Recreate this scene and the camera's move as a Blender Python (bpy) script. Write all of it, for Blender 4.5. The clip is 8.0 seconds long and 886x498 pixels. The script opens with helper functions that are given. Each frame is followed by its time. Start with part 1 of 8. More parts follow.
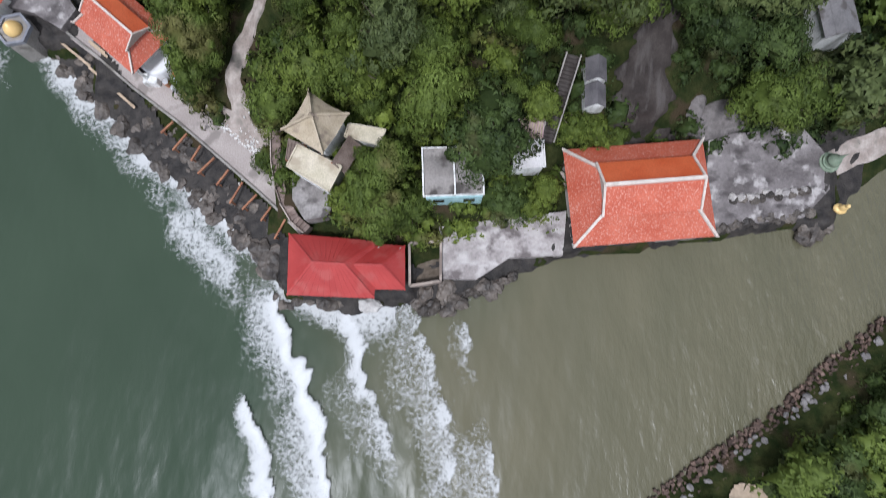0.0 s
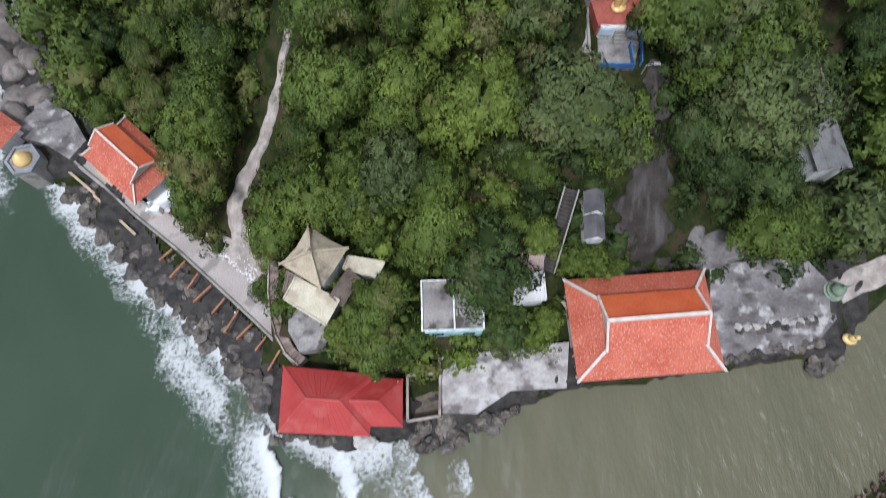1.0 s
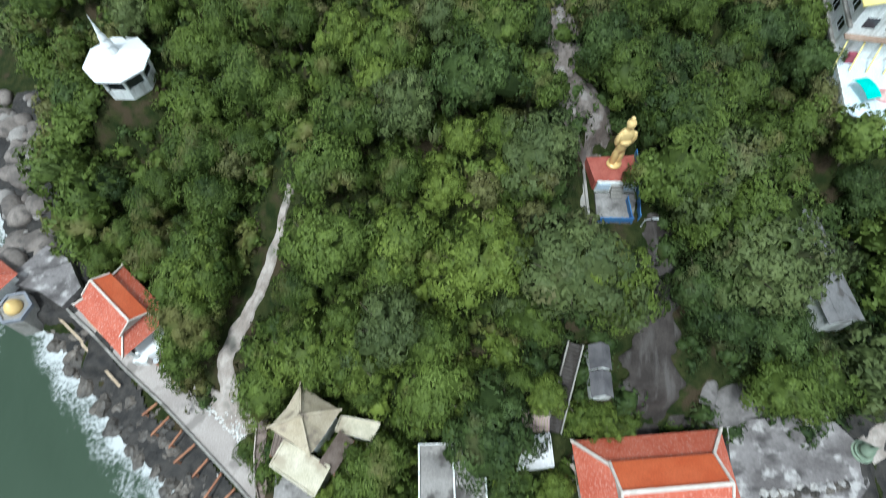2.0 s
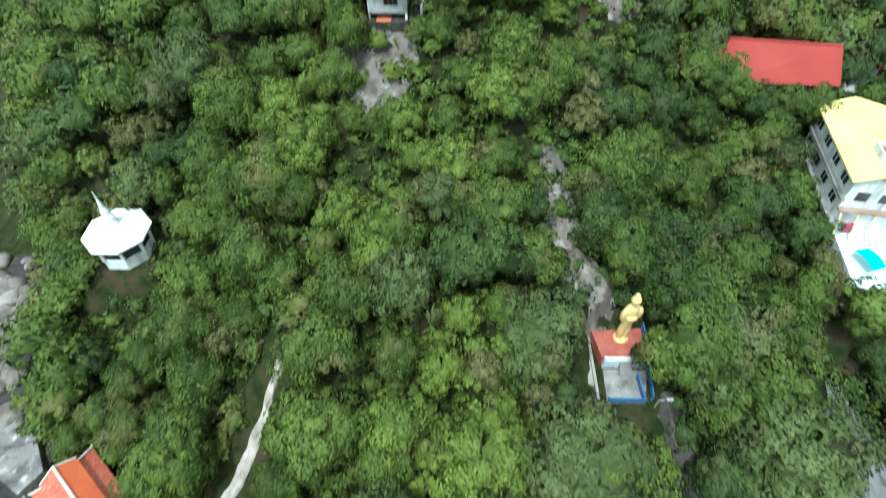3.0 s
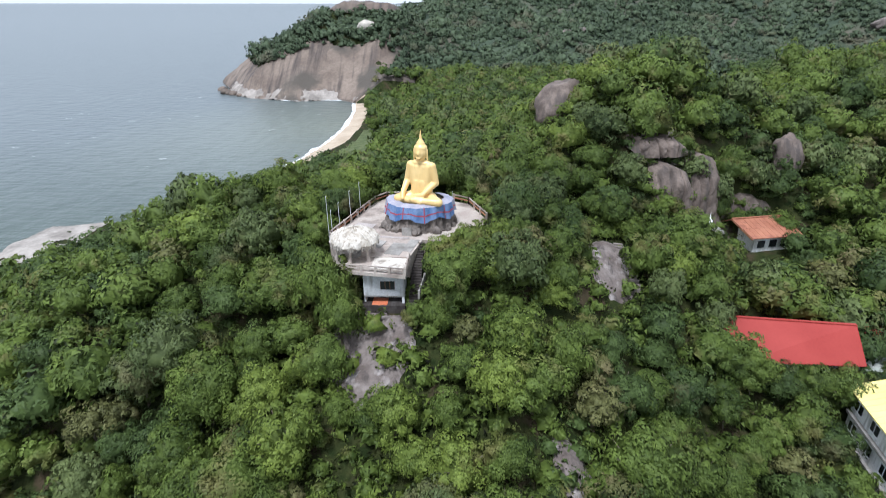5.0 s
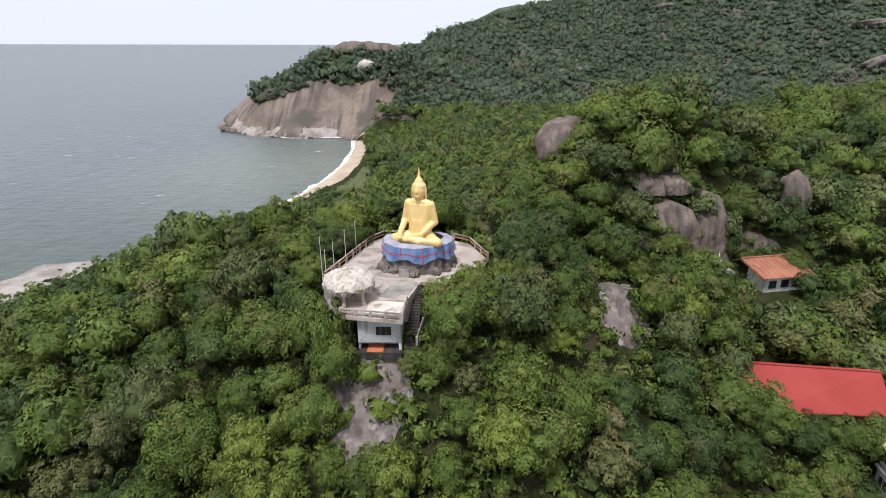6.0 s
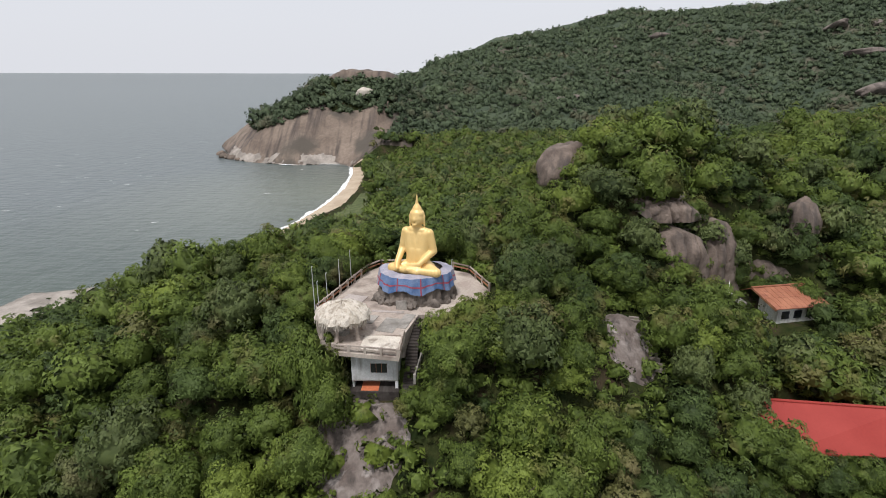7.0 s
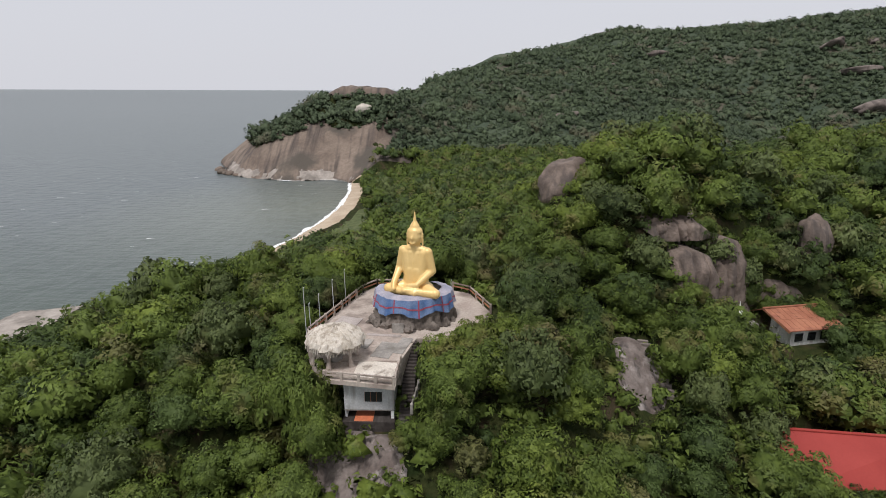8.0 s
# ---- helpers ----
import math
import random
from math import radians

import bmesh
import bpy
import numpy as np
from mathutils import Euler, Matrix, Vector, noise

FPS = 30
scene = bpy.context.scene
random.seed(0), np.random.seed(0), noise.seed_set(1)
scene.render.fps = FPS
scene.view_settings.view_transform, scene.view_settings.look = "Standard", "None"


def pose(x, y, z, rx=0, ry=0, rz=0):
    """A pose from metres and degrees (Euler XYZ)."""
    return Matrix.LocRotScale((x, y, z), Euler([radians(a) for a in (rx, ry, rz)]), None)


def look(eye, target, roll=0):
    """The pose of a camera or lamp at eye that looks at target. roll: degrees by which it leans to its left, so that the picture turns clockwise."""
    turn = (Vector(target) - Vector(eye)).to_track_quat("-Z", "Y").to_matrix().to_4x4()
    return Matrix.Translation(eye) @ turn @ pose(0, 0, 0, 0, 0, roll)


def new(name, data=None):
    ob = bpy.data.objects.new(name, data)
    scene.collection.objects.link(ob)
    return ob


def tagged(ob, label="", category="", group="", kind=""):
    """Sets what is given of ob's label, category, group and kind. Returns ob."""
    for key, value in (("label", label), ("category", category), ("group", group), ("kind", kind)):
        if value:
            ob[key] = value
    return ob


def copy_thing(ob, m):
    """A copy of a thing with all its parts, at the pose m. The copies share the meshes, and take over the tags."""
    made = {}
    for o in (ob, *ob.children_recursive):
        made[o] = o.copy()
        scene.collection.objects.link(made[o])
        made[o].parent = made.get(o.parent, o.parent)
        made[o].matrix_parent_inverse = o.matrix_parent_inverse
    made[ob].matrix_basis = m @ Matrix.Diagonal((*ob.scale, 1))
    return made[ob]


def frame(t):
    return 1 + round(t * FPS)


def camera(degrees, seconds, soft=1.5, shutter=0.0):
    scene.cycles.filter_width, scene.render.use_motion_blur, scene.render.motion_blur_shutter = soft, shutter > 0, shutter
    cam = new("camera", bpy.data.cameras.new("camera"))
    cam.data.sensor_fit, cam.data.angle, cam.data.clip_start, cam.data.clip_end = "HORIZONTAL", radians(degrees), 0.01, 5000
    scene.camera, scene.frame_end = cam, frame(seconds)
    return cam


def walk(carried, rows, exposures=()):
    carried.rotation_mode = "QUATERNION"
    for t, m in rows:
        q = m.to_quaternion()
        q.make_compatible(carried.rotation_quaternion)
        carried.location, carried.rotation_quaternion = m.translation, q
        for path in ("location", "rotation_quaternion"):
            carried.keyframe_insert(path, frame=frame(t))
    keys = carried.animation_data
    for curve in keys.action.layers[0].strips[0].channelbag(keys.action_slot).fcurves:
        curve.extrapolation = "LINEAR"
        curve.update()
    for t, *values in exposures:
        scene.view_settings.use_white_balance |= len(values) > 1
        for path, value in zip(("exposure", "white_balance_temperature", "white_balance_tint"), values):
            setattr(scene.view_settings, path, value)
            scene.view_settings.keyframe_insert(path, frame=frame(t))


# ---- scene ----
cam = camera(76.4, 8.0, soft=0.9, shutter=0.5)
PATH = [
    (0, (0.433, -2.036, 64.925), (0.432, -1.759, 62.945), 0.9),
    (0.5, (0.436, 0.592, 64.908), (0.432, 1.002, 62.951), 0.5),
    (1, (0.431, 3.247, 64.876), (0.423, 3.812, 62.957), 0.4),
    (1.2, (0.455, 4.262, 64.891), (0.444, 4.893, 62.993), 0.4),
    (2.5, (0.578, 10.74, 64.979), (0.552, 11.855, 63.319), -0.1),
    (3, (0.58, 13.006, 64.969), (0.55, 14.323, 63.465), -0.0),
    (3.5, (0.609, 15.097, 64.965), (0.573, 16.614, 63.662), -0.1),
    (4, (0.551, 17.077, 64.89), (0.512, 18.762, 63.814), -0.1),
    (4.5, (0.502, 18.828, 64.68), (0.464, 20.608, 63.768), -0.0),
    (6, (0.306, 23.84, 63.799), (0.273, 25.717, 63.11), 0.1),
    (6.5, (0.2, 25.474, 63.475), (0.17, 27.367, 62.832), 0.1),
    (7, (0.127, 27.079, 63.16), (0.1, 28.986, 62.558), 0.1),
    (7.5, (0.134, 28.714, 62.886), (0.108, 30.631, 62.318), 0.1),
    (8, (0.072, 30.206, 62.622), (0.048, 32.129, 62.074), 0.2),
]
EXPOSURES = [(0.0, -0.03, 5560, 14), (1.2, 0.1, 5450, 10), (2.5, 0.55, 5250, -7), (3.5, 0.95, 5200, -11), (4.5, 0.65, 5270, 5), (6.0, 0.32, 5860, 13),
             (6.5, 0.2, 6080, 12), (8.0, -0.12, 6110, 14)]
walk(cam, [(t, look(eye, target, roll)) for t, eye, target, roll in PATH], EXPOSURES)

# ---- sky and sun: high thin overcast ----
world = bpy.data.worlds.new("overcast_sky")
scene.world = world
world.use_nodes = True
wn = world.node_tree.nodes
wl = world.node_tree.links
sky = wn.new("ShaderNodeTexSky")
sky.sky_type = "NISHITA"
sky.sun_disc = False
sky.sun_elevation = radians(58)
sky.sun_rotation = radians(205)
sky.dust_density = 4.0
cloud = wn.new("ShaderNodeMixRGB")
cloud.inputs[0].default_value = 0.92
cloud.inputs[2].default_value = (7.78, 7.74, 7.66, 1)
wl.new(sky.outputs[0], cloud.inputs[1])
wl.new(cloud.outputs[0], wn["Background"].inputs[0])
wn["Background"].inputs[1].default_value = 0.1

sun_data = bpy.data.lights.new("sun", "SUN")
sun_data.energy = 3.0
sun_data.angle = radians(11)
sun_data.color = (1.0, 0.95, 0.87)
sun = new("sun", sun_data)
sun.matrix_world = look((-30, -60, 140), (0, 0, 0))

# ---- materials ----
def surface(name, a, b, scale=0.6, fine=9.0, rough=0.8, bump=0.25, metal=0.0, vary=0.0, island=0.0,
            streak=None, stain=None, specular=0.4, grain=0.38):
    """Two colours mixed by coarse noise, broken up by fine noise, with relief, streaks and stains."""
    m = bpy.data.materials.new(name)
    m.use_nodes = True
    n, l = m.node_tree.nodes, m.node_tree.links
    bsdf = n["Principled BSDF"]
    geo = n.new("ShaderNodeNewGeometry")

    def noise_at(s, detail=5.0, stretch=None):
        t = n.new("ShaderNodeTexNoise")
        t.inputs["Scale"].default_value = s
        t.inputs["Detail"].default_value = detail
        if stretch:
            mp = n.new("ShaderNodeMapping")
            mp.inputs["Scale"].default_value = stretch
            l.new(geo.outputs["Position"], mp.inputs["Vector"])
            l.new(mp.outputs[0], t.inputs["Vector"])
        else:
            l.new(geo.outputs["Position"], t.inputs["Vector"])
        return t.outputs["Fac"]

    def ramp(fac, lo, hi):
        r = n.new("ShaderNodeMapRange")
        r.inputs["From Min"].default_value, r.inputs["From Max"].default_value = lo, hi
        l.new(fac, r.inputs["Value"])
        return r.outputs[0]

    def mix(fac, c1, c2, kind="MIX"):
        x = n.new("ShaderNodeMixRGB")
        x.blend_type = kind
        for slot, v in ((0, fac), (1, c1), (2, c2)):
            if isinstance(v, tuple):
                x.inputs[slot].default_value = (*v, 1)
            elif isinstance(v, float):
                x.inputs[slot].default_value = v
            else:
                l.new(v, x.inputs[slot])
        return x.outputs[0]

    def grey(value, lo, hi):
        r = n.new("ShaderNodeMapRange")
        r.inputs["To Min"].default_value, r.inputs["To Max"].default_value = lo, hi
        l.new(value, r.inputs["Value"])
        return r.outputs[0]

    col = mix(ramp(noise_at(scale), 0.35, 0.65), a, b)
    f = noise_at(fine, 6.0)
    col = mix(1.0, col, grey(f, 1 - grain, 1 + grain), "MULTIPLY")
    if streak:
        lo, hi = streak[2] if len(streak) > 2 else (0.5, 0.68)
        col = mix(ramp(noise_at(1.0, 4.0, streak[1]), lo, hi), col, streak[0])
    if stain:
        col = mix(ramp(noise_at(stain[1], 6.0), 0.54, 0.64), col, stain[0])
    if vary:
        info = n.new("ShaderNodeObjectInfo")
        col = mix(1.0, col, grey(info.outputs["Random"], 1 - vary, 1 + vary), "MULTIPLY")
    if island:
        col = mix(1.0, col, grey(geo.outputs["Random Per Island"], 1 - island, 1 + island), "MULTIPLY")
    l.new(col, bsdf.inputs["Base Color"])
    bsdf.inputs["Roughness"].default_value = rough
    bsdf.inputs["Metallic"].default_value = metal
    bsdf.inputs["Specular IOR Level"].default_value = specular
    if bump:
        bp = n.new("ShaderNodeBump")
        bp.inputs["Strength"].default_value = bump
        bp.inputs["Distance"].default_value = 0.5 / fine
        l.new(f, bp.inputs["Height"])
        l.new(bp.outputs[0], bsdf.inputs["Normal"])
    return m


def foliage(name, dark, bright, dry, dry_share=0.1, patch=0.11):
    """Leaves: each leaf its own tone, each tree its own cast, patches of the wood drier than others."""
    m = bpy.data.materials.new(name)
    m.use_nodes = True
    n, l = m.node_tree.nodes, m.node_tree.links
    bsdf = n["Principled BSDF"]
    geo = n.new("ShaderNodeNewGeometry")
    info = n.new("ShaderNodeObjectInfo")
    tex = n.new("ShaderNodeTexNoise")
    tex.inputs["Scale"].default_value = patch
    tex.inputs["Detail"].default_value = 3.0
    l.new(geo.outputs["Position"], tex.inputs["Vector"])

    def math_node(op, x, y):
        k = n.new("ShaderNodeMath")
        k.operation = op
        for slot, v in ((0, x), (1, y)):
            if isinstance(v, float):
                k.inputs[slot].default_value = v
            else:
                l.new(v, k.inputs[slot])
        return k.outputs[0]

    own = n.new("ShaderNodeAttribute")
    own.attribute_name = "tone"
    tone = math_node("ADD", math_node("MULTIPLY", geo.outputs["Random Per Island"], 0.3), math_node("MULTIPLY", info.outputs["Random"], 0.22))
    tone = math_node("ADD", tone, math_node("MULTIPLY", own.outputs["Fac"], 0.34))
    tone = math_node("ADD", tone, math_node("MULTIPLY", math_node("SUBTRACT", tex.outputs["Fac"], 0.42), 1.0))
    grain = n.new("ShaderNodeTexNoise")
    grain.inputs["Scale"].default_value = 2.5
    grain.inputs["Detail"].default_value = 4.0
    l.new(geo.outputs["Position"], grain.inputs["Vector"])
    tone = math_node("ADD", tone, math_node("MULTIPLY", math_node("SUBTRACT", grain.outputs["Fac"], 0.5), 0.6))
    # each spray turns its leaves outward from its clump
    way = n.new("ShaderNodeAttribute")
    way.attribute_name = "facing"
    turned = n.new("ShaderNodeVectorTransform")
    turned.vector_type, turned.convert_from, turned.convert_to = "NORMAL", "OBJECT", "WORLD"
    l.new(way.outputs["Vector"], turned.inputs[0])
    l.new(turned.outputs[0], bsdf.inputs["Normal"])
    c = n.new("ShaderNodeMixRGB")
    l.new(tone, c.inputs[0])
    c.use_clamp = True
    c.inputs[1].default_value, c.inputs[2].default_value = (*dark, 1), (*bright, 1)
    spot = n.new("ShaderNodeTexNoise")
    spot.inputs["Scale"].default_value = patch * 1.7
    spot.inputs["Detail"].default_value = 2.0
    off = n.new("ShaderNodeVectorMath")
    off.operation = "ADD"
    off.inputs[1].default_value = (71.0, 13.0, 5.0)
    l.new(geo.outputs["Position"], off.inputs[0])
    l.new(off.outputs[0], spot.inputs["Vector"])
    r = n.new("ShaderNodeMapRange")
    r.inputs["From Min"].default_value, r.inputs["From Max"].default_value = 0.7 - dry_share, 0.82 - dry_share
    r.inputs["To Max"].default_value = 0.7
    l.new(spot.outputs["Fac"], r.inputs["Value"])
    d = n.new("ShaderNodeMixRGB")
    l.new(r.outputs[0], d.inputs[0])
    l.new(c.outputs[0], d.inputs[1])
    d.inputs[2].default_value = (*dry, 1)
    l.new(d.outputs[0], bsdf.inputs["Base Color"])
    bsdf.inputs["Roughness"].default_value = 0.6
    bsdf.inputs["Specular IOR Level"].default_value = 0.2
    tr = n.new("ShaderNodeBsdfTranslucent")
    l.new(d.outputs[0], tr.inputs["Color"])
    mx = n.new("ShaderNodeMixShader")
    mx.inputs[0].default_value = 0.2
    l.new(bsdf.outputs[0], mx.inputs[1])
    l.new(tr.outputs[0], mx.inputs[2])
    l.new(mx.outputs[0], n["Material Output"].inputs["Surface"])
    return m


LEAF_GREEN = foliage("leaf_green", (0.019, 0.036, 0.007), (0.164, 0.219, 0.042), (0.17, 0.148, 0.055), 0.12)
LEAF_BRIGHT = foliage("leaf_bright", (0.03, 0.054, 0.009), (0.215, 0.27, 0.048), (0.19, 0.165, 0.06), 0.08)
LEAF_DARK = foliage("leaf_dark", (0.012, 0.025, 0.008), (0.105, 0.15, 0.04), (0.12, 0.1, 0.045), 0.08)
LEAF_GREY = foliage("leaf_grey_green", (0.036, 0.056, 0.018), (0.16, 0.195, 0.066), (0.17, 0.15, 0.07), 0.1)
LEAF_DRY = foliage("leaf_dry", (0.06, 0.066, 0.022), (0.2, 0.2, 0.07), (0.185, 0.155, 0.075), 0.15)
# greyer greens with lifted darks: distance haze put into the leaf colour
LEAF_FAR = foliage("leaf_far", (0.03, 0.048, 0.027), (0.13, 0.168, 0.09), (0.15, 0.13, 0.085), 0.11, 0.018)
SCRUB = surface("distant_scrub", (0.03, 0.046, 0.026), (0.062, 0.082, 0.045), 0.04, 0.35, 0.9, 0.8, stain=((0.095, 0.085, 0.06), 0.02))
BARK = surface("bark", (0.09, 0.07, 0.05), (0.16, 0.13, 0.1), 1.5, 14, 0.9, 0.5)
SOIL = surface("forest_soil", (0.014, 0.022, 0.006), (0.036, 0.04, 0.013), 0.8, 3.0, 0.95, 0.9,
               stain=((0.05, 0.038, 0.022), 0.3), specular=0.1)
ROCK_GREY = surface("grey_granite", (0.115, 0.096, 0.085), (0.24, 0.205, 0.18), 0.35, 4.0, 0.85, 0.6,
                    streak=((0.09, 0.078, 0.07), (0.9, 0.9, 0.12)))
ROCK_DARK = surface("wet_dark_rock", (0.04, 0.034, 0.029), (0.14, 0.118, 0.098), 0.5, 4.0, 0.5, 0.6, vary=0.35)
ROCK_PALE = surface("pale_granite", (0.4, 0.36, 0.31), (0.52, 0.47, 0.4), 0.4, 5.0, 0.85, 0.4)
SAND = surface("beach_sand", (0.37, 0.29, 0.205), (0.47, 0.38, 0.28), 0.12, 3.0, 0.9, 0.1)
RED_METAL = surface("red_sheet_roof", (0.34, 0.036, 0.032), (0.4, 0.05, 0.043), 0.3, 4.0, 0.45, 0.08,
                    stain=((0.38, 0.07, 0.06), 0.5), grain=0.14)
ORANGE_TILE = surface("orange_glazed_tile", (0.42, 0.088, 0.046), (0.49, 0.125, 0.072), 0.5, 7.0, 0.42, 0.12, vary=0.1,
                      stain=((0.54, 0.25, 0.19), 5.0))
OLD_TILE = surface("weathered_tan_tile", (0.34, 0.28, 0.19), (0.44, 0.37, 0.27), 0.7, 6.0, 0.85, 0.3, vary=0.1,
                   stain=((0.25, 0.2, 0.15), 0.8))
TRIM_WHITE = surface("cream_ridge_trim", (0.52, 0.45, 0.39), (0.63, 0.56, 0.5), 1.2, 8.0, 0.7, 0.15)
PLASTER = surface("white_plaster", (0.68, 0.68, 0.66), (0.8, 0.8, 0.78), 0.6, 6.0, 0.8, 0.15,
                  streak=((0.42, 0.41, 0.38), (1.6, 1.6, 0.25)))
CONCRETE = surface("old_concrete", (0.22, 0.205, 0.185), (0.34, 0.315, 0.285), 0.35, 5.0, 0.9, 0.3,
                   stain=((0.17, 0.155, 0.135), 0.45))
CONCRETE_PINK = surface("pale_concrete_deck", (0.32, 0.26, 0.22), (0.45, 0.39, 0.335), 0.3, 5.0, 0.9, 0.25,
                        stain=((0.2, 0.16, 0.135), 0.28))
PATH_CONCRETE = surface("promenade_concrete", (0.31, 0.268, 0.245), (0.42, 0.37, 0.34), 0.25, 6.0, 0.9, 0.2,
                        stain=((0.25, 0.22, 0.2), 0.5))
GOLD = surface("gold_paint", (0.74, 0.5, 0.185), (0.8, 0.58, 0.25), 0.35, 3.0, 0.38, 0.03, metal=0.12, grain=0.07)
RED_HALL = surface("weathered_red_sheet", (0.27, 0.034, 0.027), (0.315, 0.045, 0.036), 0.2, 4.0, 0.6, 0.06, grain=0.1, specular=0.25)
YELLOW_ROOF = surface("yellow_sheet_roof", (0.78, 0.64, 0.2), (0.82, 0.7, 0.27), 0.2, 3.0, 0.5, 0.05, grain=0.1)

# ---- mesh helpers ----
def mesh_quads(name, verts, faces, material, smooth=False, tris=None):
    """A mesh from arrays of corners and of four-cornered faces, and of flat three-cornered ones if given."""
    verts, faces = np.asarray(verts, np.float32), np.asarray(faces, np.int32).reshape(-1, 4)
    tris = np.zeros((0, 3), np.int32) if tris is None else np.asarray(tris, np.int32)
    me = bpy.data.meshes.new(name)
    me.vertices.add(len(verts))
    me.vertices.foreach_set("co", verts.ravel())
    me.loops.add(faces.size + tris.size)
    me.loops.foreach_set("vertex_index", np.concatenate([faces.ravel(), tris.ravel()]))
    me.polygons.add(len(faces) + len(tris))
    total = np.concatenate([np.full(len(faces), 4, np.int32), np.full(len(tris), 3, np.int32)])
    me.polygons.foreach_set("loop_start", (np.cumsum(total) - total).astype(np.int32))
    me.polygons.foreach_set("loop_total", total)
    me.polygons.foreach_set("use_smooth", np.concatenate([np.full(len(faces), smooth), np.zeros(len(tris), bool)]))
    me.update(calc_edges=True)
    me.materials.append(material)
    return me


def part(name, bm, material, parent=None, label="", m=None, smooth=False):
    """Links a bmesh as one mesh object, under a thing or a part."""
    me = bpy.data.meshes.new(name)
    bmesh.ops.recalc_face_normals(bm, faces=bm.faces)
    bm.to_mesh(me)
    bm.free()
    for p in me.polygons:
        p.use_smooth = smooth
    me.materials.append(material)
    ob = new(name, me)
    if parent:
        ob.parent = parent
    if m is not None:
        ob.matrix_basis = m
    if label:
        ob["label"] = label
    return ob


def thing(name, m, label, category, group="", kind=""):
    """An empty at the base of a thing, to carry its parts."""
    ob = new(name)
    ob.matrix_basis = m
    return tagged(ob, label, category, group, kind)


def smoothstep(lo, hi, x):
    t = np.clip((x - lo) / (hi - lo), 0, 1)
    return t * t * (3 - 2 * t)


def wobble(x, y, scale, seed=0.0):
    """Smooth pseudo-random value in -1..1 from summed sines."""
    x, y = np.asarray(x) / scale, np.asarray(y) / scale
    s = 0
    for k, (a, b, c) in enumerate(((1.0, 0.37, 1.3), (-0.61, 1.13, 4.1), (1.71, 1.29, 2.2), (2.3, -1.9, 0.4), (-3.1, 2.7, 5.0))):
        s = s + np.sin(a * x + b * y + c + seed * (k + 1.7)) / (1 + 0.55 * k)
    return s / 2.4


# ---- the lie of the land ----
COAST = [(53, 18), (48, 14.5), (44, 9.5), (41, 10.8), (32, 9.2), (14.7, 6.8), (6.8, 4), (3.6, 2), (-2.3, 1.2), (-10, -0.8),
         (-17, 1.5), (-22, 7.2), (-28, 12.6), (-34.5, 17), (-41, 23.8), (-47, 29.6), (-52, 33), (-60, 47), (-64, 56), (-69, 66), (-95, 115),
         (-118, 142), (-126, 165), (-122, 178), (-108, 183), (-94, 190), (-83, 215), (-73, 235), (-66, 264), (-61, 296),
         (-59, 336), (-62, 380), (-68, 416), (-80, 428), (-112, 422)]
COAST_NORTH = [(-145, 435), (-160, 446), (-176, 476), (-200, 525), (-205, 600), (-120, 720), (-70, 900), (0, 1300), (400, 2400), (4600, 2600),
               (4600, 300), (400, 40), (160, 30), (80, 24)]
SOUTH_BANK = [(24.5, -20), (32, -15), (38.7, -10.7), (45.5, -4.7), (51.5, -0.4), (90, 8), (400, 20), (4600, 200), (4600, -900),
              (-10, -900), (-10, -90), (10, -40)]


def inland(x, y, ring):
    """Distance to a closed shore line, positive on land."""
    x, y = np.asarray(x, float), np.asarray(y, float)
    best, inside = np.full(x.shape, 1e9), np.zeros(x.shape, bool)
    for (ax, ay), (bx, by) in zip(ring, ring[1:] + ring[:1]):
        dx, dy = bx - ax, by - ay
        t = np.clip(((x - ax) * dx + (y - ay) * dy) / (dx * dx + dy * dy), 0, 1)
        best = np.minimum(best, np.hypot(x - ax - t * dx, y - ay - t * dy))
        if ay != by:
            cross = ((ay > y) != (by > y)) & (x < ax + (y - ay) * dx / dy)
            inside ^= cross
    return np.where(inside, best, -best)


HILLS = [(40, 122, 12, 5.3), (50, 101, 9, -8.1), (-50, 100, 26, 17.4), (-20, 85, 20, 9.2), (8, 85, 20, 17.8),
         (-20, 55, 20, 5.4), (5, 55, 20, 8.7), (28, 66, 13, 3.1), (-5, 30, 18, 4.5), (38, 114, 14, 15.0), (62, 124, 24, 9.0)]
KNOLLS = [(100, 140, 40, 27.3), (45, 88, 16, 6.0), (-14, 112, 20, 7.0), (28, 140, 20, 12.0),
          (90, 200, 50, 10.0), (28, 35, 16, 4.7), (-8, 90, 12, 2.2), (22, 128, 18, 14.4),
          (90, 300, 90, 9.0)]
# lesser rises and hollows, all 13 m wide
SWELLS = [(-40, 110, -2.0), (-15, 106, 2.5), (-62, 108, 1.5), (35, 124, -5.0), (125, 182, 6.0), (20, 84, 1.8), (27, 135, 6.6), (77, 170, 9.6), (-44, 96, -0.3), (60, 140, 2.5), (13, 93, 4.1), (120, 190, 15.0), (-35, 120, 2.3), (98, 174, 9.8),
          (0, 140, 7.0), (53, 90, 7.1), (46, 110, -8.8), (-48, 72, 1.2), (22, 62, -3.0), (-20, 74, -3.1), (84, 141, 4.2), (60, 170, 4.5), (-43, 49,
          -1.8), (2, 51, 1.6), (30, 160, 4.1), (15, 118, 0.6), (64, 100, 2.8), (35, 12, -1.9), (-20, 110, 5.1), (-47, 118, 6.2), (-10, 22, -1.2), (46,
          134, 2.8), (-7, 73, 1.3), (-49, 82, 6.0), (26, 112, 2.8), (58, 120, 2.0)]
